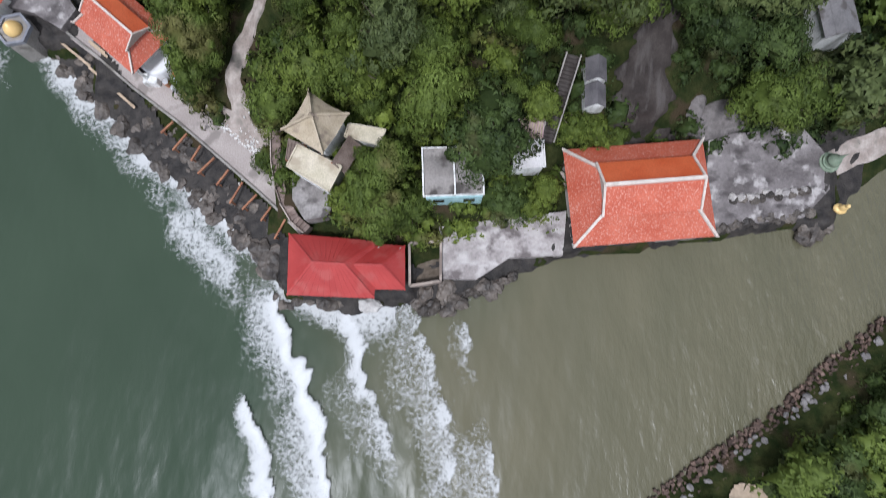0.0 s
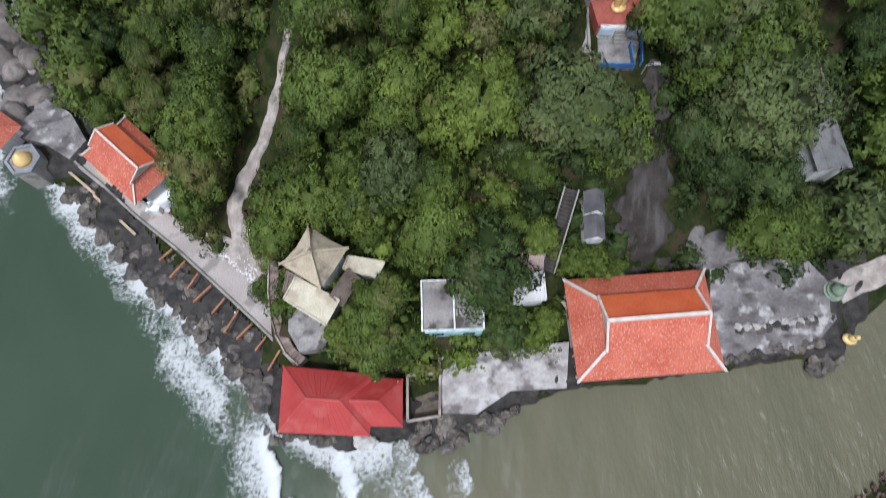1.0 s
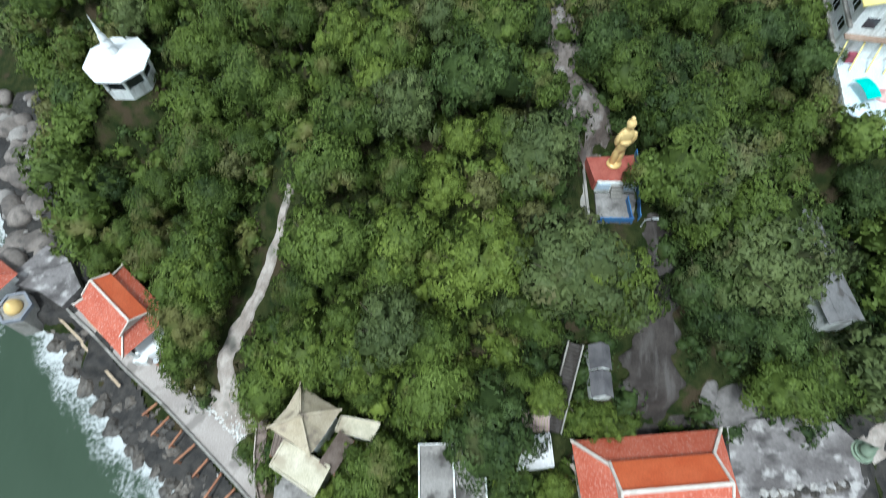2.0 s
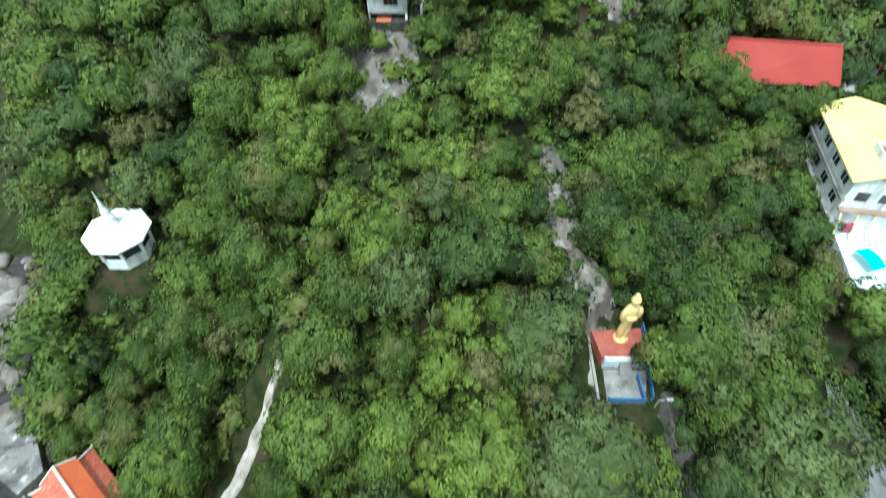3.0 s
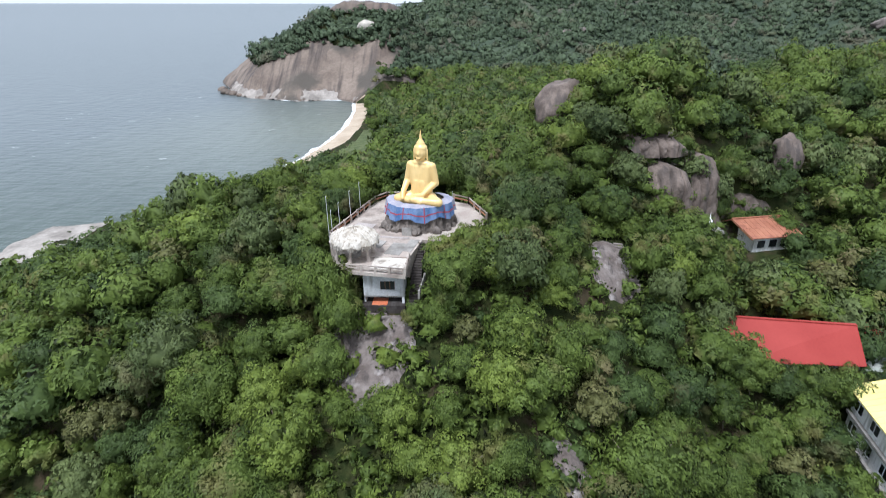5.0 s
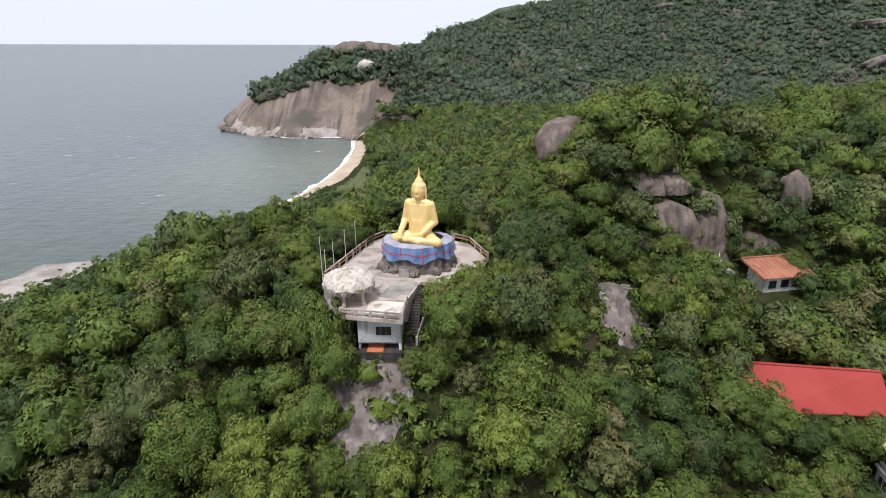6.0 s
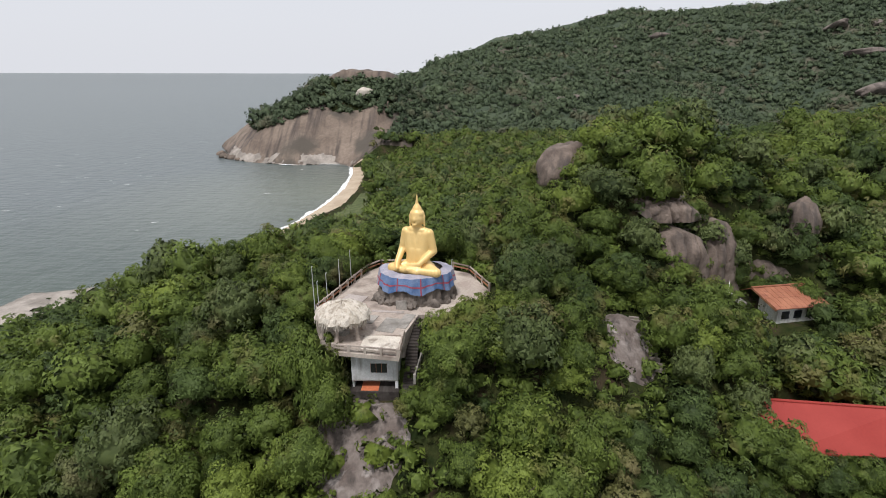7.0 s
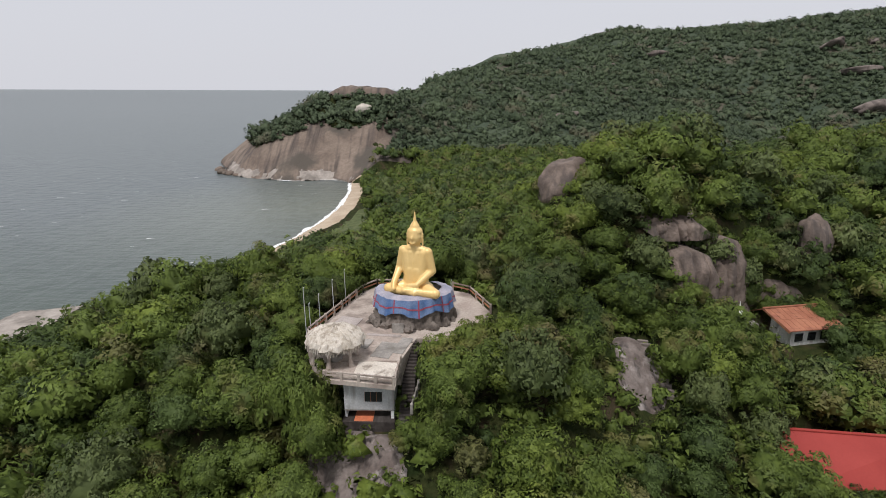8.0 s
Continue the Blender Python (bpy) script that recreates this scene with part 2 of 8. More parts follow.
RIDGE = [(-37, 679, 40), (-2, 730, 60), (72, 827, 88), (162, 915, 117), (282, 989, 149), (483, 905, 150),
         (555, 862, 154), (900, 750, 190)]
# level grounds under buildings: centre, half sizes, height, blend
PADS = [(21.5, 13, 8.5, 6.0, 2.0, 2.5), (-10.5, 5, 7.0, 3.3, 1.6, 1.5), (37, 16, 7.5, 5.0, 2.0, 2.0), (-35.5, 29.5, 4.5, 4.0, 2.4, 2.0),
        (-12.5, 16.5, 4.0, 5.0, 5.2, 3.0), (1.3, 14, 3.4, 3.0, 5.0, 2.0), (18.3, 42, 2.6, 4.4, 13.6, 2.5),
        (-37.6, 56, 3.4, 3.4, 14.6, 3.0), (51, 60.6, 6.5, 12.4, 13.5, 3.0), (44.5, 83, 8.5, 3.5, 20.0, 2.5), (51.0, 106.2, 4.6, 3.6, 27.6, 3.0),
        (-5.0, 90, 8.5, 8.5, 36.2, 2.0), (-8, 76.5, 3.5, 2.5, 32.6, 2.5), (9.3, 16.5, 2.4, 3.0, 4.6, 1.5),
        (16.3, 24, 1.5, 3.2, 6.0, 1.4), (12.6, 22.4, 0.9, 4.5, 5.2, 1.0), (36.5, 12.5, 6.5, 3.6, 1.4, 1.0), (-48, 35, 4.5, 4.0, 2.4, 1.5)]


def land(x, y):
    """Height of the ground over the sea at a place of the plan."""
    x, y = np.asarray(x, float), np.asarray(y, float)
    d = inland(x, y, COAST + COAST_NORTH)
    h = np.zeros(x.shape) + 1.0
    for cx, cy, s, a in HILLS + KNOLLS:
        h = h + a * np.exp(-((x - cx) ** 2 + (y - cy) ** 2) / (2 * s * s))
    for cx, cy, a in SWELLS:
        h = h + a * np.exp(-((x - cx) ** 2 + (y - cy) ** 2) / 338)
    # far ridge and the headland
    top = np.zeros(x.shape)
    for (ax, ay, az), (bx, by, bz) in zip(RIDGE, RIDGE[1:]):
        dx, dy = bx - ax, by - ay
        t = np.clip(((x - ax) * dx + (y - ay) * dy) / (dx * dx + dy * dy), 0, 1)
        far = np.hypot(x - ax - t * dx, y - ay - t * dy)
        top = np.maximum(top, (az + (bz - az) * t) * (1 - smoothstep(0, 430, far)) ** 0.9)
    h = h + top
    dome = 66 * np.exp(-((x + 68) / np.where(x < -68, 71, 46)) ** 2 - ((y - 508) / 60) ** 2) + 13 * np.exp(-((x + 140) / 32) ** 2 - ((y - 475) / 36) ** 2)
    dome = dome + 26 * np.exp(-((x - 10) / 70) ** 2 - ((y - 560) / 70) ** 2)
    h = np.maximum(h, np.where((y > 380), np.minimum(dome, 63.5), 0))
    bumpy = 1.2 * wobble(x, y, 5.0) + 3.0 * wobble(x, y, 23.0, 2.0) * smoothstep(150, 300, y) + 8 * wobble(x, y, 80.0, 1.0) * smoothstep(400, 700, y)
    h = h + bumpy * smoothstep(4, 14, d)
    q = np.maximum(d, 0)
    rim = np.where(y > 410, 0.9 + 0.8 * q, np.where(y > 132, 0.9 + q * (0.1 + smoothstep(30, 70, d) * 0.4),
                                                 0.2 + 0.24 * np.minimum(q, 8.5) + (0.85 + 0.75 * smoothstep(52, 78, y)) * np.maximum(q - 8.5, 0)))
    h = np.minimum(np.maximum(h, 1.5), rim)
    for cx, cy, rx, ry, z, soft in PADS:
        q = np.maximum(np.abs(x - cx) - rx, np.abs(y - cy) - ry)
        w = 1 - smoothstep(0, soft, q)
        h = h * (1 - w) + z * w
    s = inland(x, y, SOUTH_BANK)
    h = np.where(s > 0, np.minimum(0.4 + 0.5 * s, 1.6 + 0.004 * s), h)
    off = np.maximum(d, s)
    return np.where(off < 0, np.maximum(0.2 + off * 0.8, -6), h)


def spaced(*stretches):
    """Grid lines, with a step of their own in each stretch."""
    out = []
    for a, b, step in stretches:
        out.extend(np.arange(a, b, step))
    return np.array(out + [stretches[-1][1]])


def sheet(name, xs, ys, height, material, smooth=True):
    gx, gy = np.meshgrid(xs, ys)
    z = height(gx, gy)
    v = np.stack([gx.ravel(), gy.ravel(), z.ravel()], 1)
    i = np.arange(len(ys) - 1)[:, None] * len(xs) + np.arange(len(xs) - 1)[None]
    i = i.ravel()
    return mesh_quads(name, v, np.stack([i, i + 1, i + 1 + len(xs), i + len(xs)], 1), material, smooth)


GROUND_X = spaced((-4800, -400, 400), (-400, -140, 12), (-140, 110, 1.6), (110, 260, 6), (260, 900, 20), (900, 4800, 300))
GROUND_Y = spaced((-900, -40, 60), (-40, 130, 1.6), (130, 260, 4), (260, 560, 8), (560, 1100, 18), (1100, 4800, 300))
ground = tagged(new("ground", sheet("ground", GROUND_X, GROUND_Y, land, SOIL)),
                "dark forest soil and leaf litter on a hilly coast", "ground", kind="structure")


# ---- sea ----
def sea_material():
    m = bpy.data.materials.new("sea_water")
    m.use_nodes = True
    n, l = m.node_tree.nodes, m.node_tree.links
    bsdf = n["Principled BSDF"]
    geo = n.new("ShaderNodeNewGeometry")
    sep = n.new("ShaderNodeSeparateXYZ")
    l.new(geo.outputs["Position"], sep.inputs[0])

    def tex(scale, detail, stretch=(1, 1, 1), turn=0.0):
        mp = n.new("ShaderNodeMapping")
        mp.inputs["Scale"].default_value = stretch
        mp.inputs["Rotation"].default_value = (0, 0, turn)
        l.new(geo.outputs["Position"], mp.inputs["Vector"])
        t = n.new("ShaderNodeTexNoise")
        t.inputs["Scale"].default_value = scale
        t.inputs["Detail"].default_value = detail
        l.new(mp.outputs[0], t.inputs["Vector"])
        return t.outputs["Fac"]

    def calc(op, x, y, clamp=False):
        k = n.new("ShaderNodeMath")
        k.operation = op
        k.use_clamp = clamp
        for slot, v in ((0, x), (1, y)):
            if isinstance(v, (int, float)):
                k.inputs[slot].default_value = v
            else:
                l.new(v, k.inputs[slot])
        return k.outputs[0]

    def mix(fac, c1, c2):
        x = n.new("ShaderNodeMixRGB")
        l.new(fac, x.inputs[0])
        for slot, v in ((1, c1), (2, c2)):
            if isinstance(v, tuple):
                x.inputs[slot].default_value = (*v, 1)
            else:
                l.new(v, x.inputs[slot])
        return x.outputs[0]

    big = tex(0.05, 4.0)
    # silt from the river mouth colours the water east of the point
    silt = calc("ADD", calc("MULTIPLY", calc("ADD", sep.outputs[0], 23.0), 0.032), calc("MULTIPLY", calc("SUBTRACT", big, 0.5), 1.2), True)
    near = calc("MULTIPLY", calc("SUBTRACT", 60.0, sep.outputs[1]), 0.03, True)
    silt = calc("MULTIPLY", silt, near)
    green = mix(big, (0.034, 0.053, 0.033), (0.052, 0.076, 0.048))
    mud = mix(tex(0.12, 5.0, (1, 0.5, 1), 0.5), (0.09, 0.088, 0.052), (0.148, 0.135, 0.083))
    # far water mixes paler and bluer: distance haze put into the base colour
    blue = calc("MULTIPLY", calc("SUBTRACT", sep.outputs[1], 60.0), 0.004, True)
    # light and dark of the waves put into this colour as streaks
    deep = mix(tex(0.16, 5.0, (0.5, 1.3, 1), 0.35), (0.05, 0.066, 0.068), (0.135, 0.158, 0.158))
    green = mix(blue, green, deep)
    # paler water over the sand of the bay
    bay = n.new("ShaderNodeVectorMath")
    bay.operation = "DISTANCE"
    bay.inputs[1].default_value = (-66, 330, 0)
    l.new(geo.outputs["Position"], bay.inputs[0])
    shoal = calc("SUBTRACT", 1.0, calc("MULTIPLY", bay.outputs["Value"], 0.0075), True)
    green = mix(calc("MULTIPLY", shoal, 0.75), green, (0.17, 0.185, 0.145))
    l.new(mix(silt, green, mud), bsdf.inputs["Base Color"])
    bsdf.inputs["Roughness"].default_value = 0.3
    bsdf.inputs["IOR"].default_value = 1.33
    open_sea = calc("MULTIPLY", calc("SUBTRACT", sep.outputs[1], 40.0), 0.006, True)
    l.new(calc("ADD", calc("MULTIPLY", calc("ADD", silt, open_sea), 0.28), 0.28), bsdf.inputs["Specular IOR Level"])
    waves = calc("ADD", calc("MULTIPLY", tex(0.55, 3.0, (1.0, 0.4, 1), 0.45), 0.26), calc("MULTIPLY", tex(0.09, 3.0, (1.6, 0.6, 1), 0.5), 2.0))
    glint = calc("MULTIPLY", calc("SUBTRACT", sep.outputs[0], 14.0), 0.016, True)
    waves = calc("ADD", waves, calc("MULTIPLY", tex(1.0, 4.0, (1.0, 0.4, 1), 0.9), calc("ADD", calc("MULTIPLY", glint, 4.0), 0.05)))
    waves = calc("ADD", waves, calc("MULTIPLY", tex(0.2, 4.0, (0.5, 1.4, 1), 0.35), calc("MULTIPLY", open_sea, 2.6)))
    bp = n.new("ShaderNodeBump")
    bp.inputs["Strength"].default_value = 0.42
    bp.inputs["Distance"].default_value = 0.8
    l.new(waves, bp.inputs["Height"])
    l.new(bp.outputs[0], bsdf.inputs["Normal"])
    return m


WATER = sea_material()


def swell(x, y):
    """A choppy surface that lifts slightly towards the horizon to stay in sight as far as the eye reaches."""
    r = np.hypot(x, y)
    return 0.07 * wobble(x * 0.9 + y * 0.5, y * 0.4 - x * 0.2, 1.1) * (1 - smoothstep(60, 200, r)) + 44 * smoothstep(1800, 4900, r) ** 1.5


SEA_X = spaced((-4850, -400, 150), (-400, -90, 10), (-90, 60, 1.1), (60, 200, 10), (200, 4850, 250))
SEA_Y = spaced((-900, -45, 60), (-45, 60, 1.1), (60, 250, 6), (250, 600, 15), (600, 4850, 125))
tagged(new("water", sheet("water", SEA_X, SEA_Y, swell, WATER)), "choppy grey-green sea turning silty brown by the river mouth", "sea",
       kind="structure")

# ---- trees ----
def crown_arrays(seed, radius, height, clumps, leaves, leaf, clump_size=0.3, droop=0.5, core=1.0, flat=1.0, grid=(20, 9)):
    """A leafy crown: a lobed mass of clumps, and sprays of leaves standing off it.
    Returns corners, mass faces, leaf faces, the way each corner's foliage faces, and each clump's own tone."""
    g = np.random.default_rng(seed)
    k = np.arange(clumps)
    up = 1 - (k + 0.5) / clumps * 1.3
    turn = k * 2.39996 + g.uniform(0, 6)
    side = np.sqrt(np.maximum(0, 1 - up * up))
    reach = g.uniform(0.55, 0.95, clumps)
    lean = 1 + 0.22 * np.sin(turn * 2 + g.uniform(0, 6)) + 0.16 * np.sin(turn * 3 + g.uniform(0, 6))
    middle = np.array([0, 0, height * 0.55])
    tall = height * 0.42 * flat
    centre = np.stack([np.cos(turn) * side * reach * radius * lean, np.sin(turn) * side * reach * radius * lean, up * reach * tall], 1)
    centre += g.normal(size=(clumps, 3)) * radius * 0.07
    size = radius * clump_size * g.uniform(0.62, 1.35, clumps)
    tone = g.uniform(0, 1, clumps)
    # mass: the outline of the union of the clumps, seen from the middle
    na, ne = grid
    az = np.arange(na) / na * 2 * math.pi
    el = np.linspace(-0.75, 1.45, ne)
    dirs = np.stack([np.cos(el)[:, None] * np.cos(az)[None], np.cos(el)[:, None] * np.sin(az)[None], np.sin(el)[:, None] + 0 * az[None]], 2).reshape(-1, 3)
    proj = dirs @ centre.T
    inside = (size * 0.92) ** 2 - ((centre ** 2).sum(1) - proj ** 2)
    out = np.where(inside > 0, proj + np.sqrt(np.maximum(inside, 0)), 0)
    r = np.maximum(out.max(1), 0.5 * min(radius, tall)) * core
    mass = dirs * r[:, None] + middle
    i = np.arange(ne - 1)[:, None] * na + np.arange(na)[None]
    j = np.arange(ne - 1)[:, None] * na + (np.arange(na)[None] + 1) % na
    quads = np.stack([i, j, j + na, i + na], 2).reshape(-1, 4)
    # sprays of leaves
    total = clumps * leaves
    which = np.repeat(k, leaves)
    d = g.normal(size=(total, 3))
    d += centre[which] / radius * 1.1
    d[:, 2] += 0.45
    d /= np.linalg.norm(d, axis=1)[:, None]
    p = centre[which] + middle + d * (size[which] * g.uniform(0.8, 1.2, total))[:, None]
    tang = np.cross(d, g.normal(size=(total, 3)))
    tang /= np.linalg.norm(tang, axis=1)[:, None] + 1e-6
    along = tang + d * g.uniform(-0.1, 0.6, (total, 1))
    along[:, 2] -= droop * 0.6
    along /= np.linalg.norm(along, axis=1)[:, None]
    across = np.cross(along, d + g.normal(size=(total, 3)) * 0.3)
    across /= np.linalg.norm(across, axis=1)[:, None] + 1e-6
    s = leaf * g.uniform(0.6, 1.4, (total, 1))
    tri = np.stack([p - along * s * 0.45 + across * s * 0.3, p - along * s * 0.45 - across * s * 0.3, p + along * s * 0.6], 1)
    face = d + 0.45 * centre[which] / radius + g.normal(size=(total, 3)) * 0.22
    face /= np.linalg.norm(face, axis=1)[:, None]
    verts = np.concatenate([mass, tri.reshape(-1, 3)])
    facing = np.concatenate([dirs, np.repeat(face, 3, 0)])
    tones = np.concatenate([np.full(len(mass), 0.3), np.repeat(tone[which], 3)])
    return verts, quads, np.arange(total * 3).reshape(-1, 3) + len(mass), facing, tones


def leaf_mesh(name, verts, quads, tris, facing, tones, material):
    me = mesh_quads(name, verts, quads, material, True, tris)
    me.attributes.new("facing", "FLOAT_VECTOR", "POINT").data.foreach_set("vector", np.asarray(facing, np.float32).ravel())
    me.attributes.new("tone", "FLOAT", "POINT").data.foreach_set("value", np.asarray(tones, np.float32))
    return me


def limb(bm, a, b, ra, rb, sides=6):
    """A tapered limb from a to b."""
    a, b = Vector(a), Vector(b)
    q = (b - a).to_track_quat("Z", "Y")
    rings = []
    for p, r in ((a, ra), (b, rb)):
        rings.append([bm.verts.new(p + q @ Vector((r * math.cos(2 * math.pi * k / sides), r * math.sin(2 * math.pi * k / sides), 0)))
                      for k in range(sides)])
    for k in range(sides):
        bm.faces.new((rings[0][k], rings[0][(k + 1) % sides], rings[1][(k + 1) % sides], rings[1][k]))
    bm.faces.new(rings[1])


def trunk_mesh(bm, height, radius, seed):
    g = random.Random(seed)
    fork = height * g.uniform(0.3, 0.4)
    limb(bm, (0, 0, -0.8), (g.uniform(-0.2, 0.2), g.uniform(-0.2, 0.2), fork), 0.22, 0.15)
    for k in range(6):
        a = k * 1.05 + g.uniform(-0.3, 0.3)
        mid = (math.cos(a) * radius * 0.35, math.sin(a) * radius * 0.35, height * g.uniform(0.5, 0.62))
        tip = (math.cos(a) * radius * 0.8, math.sin(a) * radius * 0.8, height * g.uniform(0.65, 0.85))
        limb(bm, (0, 0, fork - 0.1), mid, 0.11, 0.07, 5)
        limb(bm, mid, tip, 0.07, 0.025, 4)


# kind: label, material, radius, height, clumps, leaves per clump, leaf length, clump size, droop, core, flat
KINDS = [
    ("broadleaf tree with a dense rounded mid-green crown", LEAF_GREEN, 3.1, 6.2, 28, 150, 0.28, 0.3, 0.5, 0.8, 1.0),
    ("leafy tree with a lumpy fresh green crown", LEAF_GREEN, 2.7, 6.4, 22, 175, 0.28, 0.36, 0.7, 0.79, 1.05),
    ("bright yellow-green broadleaf tree in full leaf", LEAF_BRIGHT, 3.0, 6.0, 32, 125, 0.28, 0.28, 0.6, 0.79, 1.0),
    ("dark green broadleaf tree with a closed crown", LEAF_DARK, 2.9, 5.9, 24, 155, 0.27, 0.33, 0.4, 0.8, 1.0),
    ("grey-green feathery tree with drooping fine sprays", LEAF_GREY, 3.1, 7.0, 42, 96, 0.3, 0.24, 1.5, 0.74, 1.1),
    ("half-bare tree with dry brownish leaves and twigs", LEAF_DRY, 2.5, 5.4, 28, 92, 0.25, 0.27, 0.3, 0.62, 1.0),
]


def make_tree(seed, kind):
    label, mat_, r, h, clumps, leaves, leaf, cs, droop, core, flat = kind
    root = thing("tree", pose(0, 0, -200), label, "tree", "trees on the hillside")
    bm = bmesh.new()
    trunk_mesh(bm, h, r, seed)
    part("trunk", bm, BARK, root)
    arrays = crown_arrays(seed, r, h, clumps, leaves, leaf, cs, droop, core, flat, (26, 11))
    crown = new("crown", leaf_mesh("crown", *arrays, mat_))
    crown.parent = root
    return root


# ground kept clear of trees: centre, half sizes, turn in degrees
CLEAR = [(21.5, 12.7, 9.3, 6.8, 5), (-10.5, 4.5, 7.5, 4.4, 0), (37, 14.6, 9, 5.6, 0), (-35.2, 29.0, 6.0, 3.6, -40), (-32.4, 26.4, 2.6, 2.2, -40), (-12.5, 17.8, 2.7, 2.7, -30),
         (-13, 13.6, 2.6, 2.0, -30), (-13.6, 11.4, 2.9, 2.6, 0), (1.1, 13.0, 3.9, 2.5, 3), (-8.2, 17.6, 2.6, 1.7, -10), (25.3, 21.8, 2.2, 2.4, 0), (31, 22.4, 4.0, 2.8, 0), (28, 24, 2.2, 2.4, 0), (9.4, 16.6, 2.6, 3.4, 0), (12.4, 22, 1.7, 5.5, -8), (16.3, 24, 1.9, 4.4, 0),
         (22, 26, 3.4, 9, -4), (-7.0, 76.4, 3.6, 3.6, 0), (-4.5, 90.5, 10.5, 9.5, 8), (-10, 82, 4.5, 6, 0), (18.3, 40.8, 4.6, 6.8, 0), (-37.6, 55.6, 4.0, 4.3, 0),
         (51, 60.6, 6.6, 12.6, -8), (44.5, 83.6, 9.0, 4.2, -5), (51.4, 106.5, 6.6, 4.2, 14), (48, 20, 6, 3.2, 20), (5.5, 6.2, 9, 2.7, 6), (41.8, 36.5, 3.2, 7.0, 8)]
ROCKY = [(-8.2, 68.8, 3.7, 6.2, 6), (12.4, 57, 2.2, 6.5, 10), (15.2, 49, 2.2, 3.4, 30), (23, 37.5, 1.6, 3, 0), (36.3, 105.0, 6.0, 2.0, 12), (12.2, 51.6, 1.8, 3.0, 10),
         (-60, 52, 6, 11, 25), (-48, 36, 6, 4, 0), (18.2, 124.5, 3.2, 5.5, -20), (21, 86.5, 3.6, 5.6, -12)]
FIRM = list(CLEAR)
CLEAR = CLEAR + ROCKY
TRAILS = [[(-22.3, 15.5), (-22.3, 19.5), (-23.0, 22.3), (-23.2, 25), (-21.8, 28), (-19.8, 31.5), (-18.0, 36), (-16.2, 41.5)], [(-43.5, 32), (-30.5, 22), (-15, 9)], [(-52, 33), (-47, 36), (-44, 31)]]


# open to low growth but not to trees
NO_TREES = [(41.8, 36.5, 5.2, 8.6, 8), (-8.6, 63.0, 3.4, 3.0, 0), (44.0, 76.6, 8.0, 2.4, -5), (-12.5, 17.8, 3.6, 3.6, -30), (-13, 12.8, 3.4, 3.2, -30), (-16.8, 13, 1.6, 4.5, 0), (-32, 29.2, 5.6, 4.4, -40), (-6.0, 75.5, 5.4, 6.5, 0), (37.4, 103.4, 7.4, 2.6, 22), (33.6, 106.4, 5.2, 2.0, 16), (15, 46.8, 2.8, 4.0, 0), (22.6, 31, 4.4, 8, -4), (47.0, 100.8, 7.0, 3.2, 14), (41.6, 104.4, 2.4, 2.0, 0), (-36.4, 52.4, 6.2, 5.4, 0), (-7.6, 68.6, 3.6, 6.5, 6), (20.4, 81.2, 3.0, 3.6, -15), (12.2, 54.0, 3.0, 7.5, 10),
            (-21.3, 20, 3.6, 5.5, 0), (-21.6, 26, 3.4, 4, 8), (-19.4, 31, 3.4, 4, -24), (-17.0, 37, 3.2, 4.5, -20), (-15.0, 43, 2.6, 4, -20), (19, 20.5, 6.5, 2.2, 0)]


def is_clear(x, y, slack=0.0, extra=(), low=False):
    out = np.zeros(np.shape(x), bool)
    for cx, cy, rx, ry, a in [*(FIRM if low else CLEAR), *extra]:
        c, s = math.cos(radians(a)), math.sin(radians(a))
        u, v = (x - cx) * c + (y - cy) * s, -(x - cx) * s + (y - cy) * c
        out |= (np.abs(u) < rx - slack) & (np.abs(v) < ry - slack)
    for k, trail in enumerate(TRAILS):
        for (ax, ay), (bx, by) in zip(trail, trail[1:]):
            dx, dy = bx - ax, by - ay
            t = np.clip(((x - ax) * dx + (y - ay) * dy) / (dx * dx + dy * dy), 0, 1)
            out |= np.hypot(x - ax - t * dx, y - ay - t * dy) < (2.9, 2.6, 3.0)[k] - slack
    return out


def scatter(x0, x1, y0, y1, step, seed, jitter=0.42):
    g = np.random.default_rng(seed)
    gx, gy = np.meshgrid(np.arange(x0, x1, step), np.arange(y0, y1, step * 0.87))
    gx = gx + (np.arange(gx.shape[0]) % 2)[:, None] * step * 0.5
    gx = gx + g.uniform(-jitter, jitter, gx.shape) * step
    gy = gy + g.uniform(-jitter, jitter, gy.shape) * step
    return gx.ravel(), gy.ravel(), g


def kind_at(x, y, g):
    """Kinds grow in drifts."""
    v = wobble(x, y, 9.0, 3.0) + g.uniform(-0.9, 0.9, len(x)) - 0.75 * smoothstep(26, 46, x) * smoothstep(110, 90, y) - 0.3 * smoothstep(96, 112, y) + 0.5 * smoothstep(46, 34, y) * smoothstep(16, 8, x)
    w = g.uniform(0, 1, len(x))
    k = np.where(v - 0.3 * smoothstep(130, 220, y) > 0.85, 2, np.where(v > 0.05, 0, np.where(v > -0.65, 1, 3)))
    k = np.where(w < 0.1, 4, k)
    return np.where(w > 0.92, 5, k)


def at_level(x, y):
    return float(land(np.array([x]), np.array([y]))[0])


prototypes = [make_tree(11 + k, kind) for k, kind in enumerate(KINDS)] + [make_tree(31 + k, kind) for k, kind in enumerate(KINDS)]
tx, ty, tg = scatter(-80, 135, 4, 200, 4.5, 5)
shore = inland(tx, ty, COAST + COAST_NORTH)
keep = (shore > np.where(tx > -20, 4.5, np.where(tx > -43, 8.0, 9.0))) & ~is_clear(tx, ty, 0.0, NO_TREES) & (np.abs(tx) < 58 + 0.62 * np.maximum(ty - 60, 0))
tx, ty = tx[keep], ty[keep]
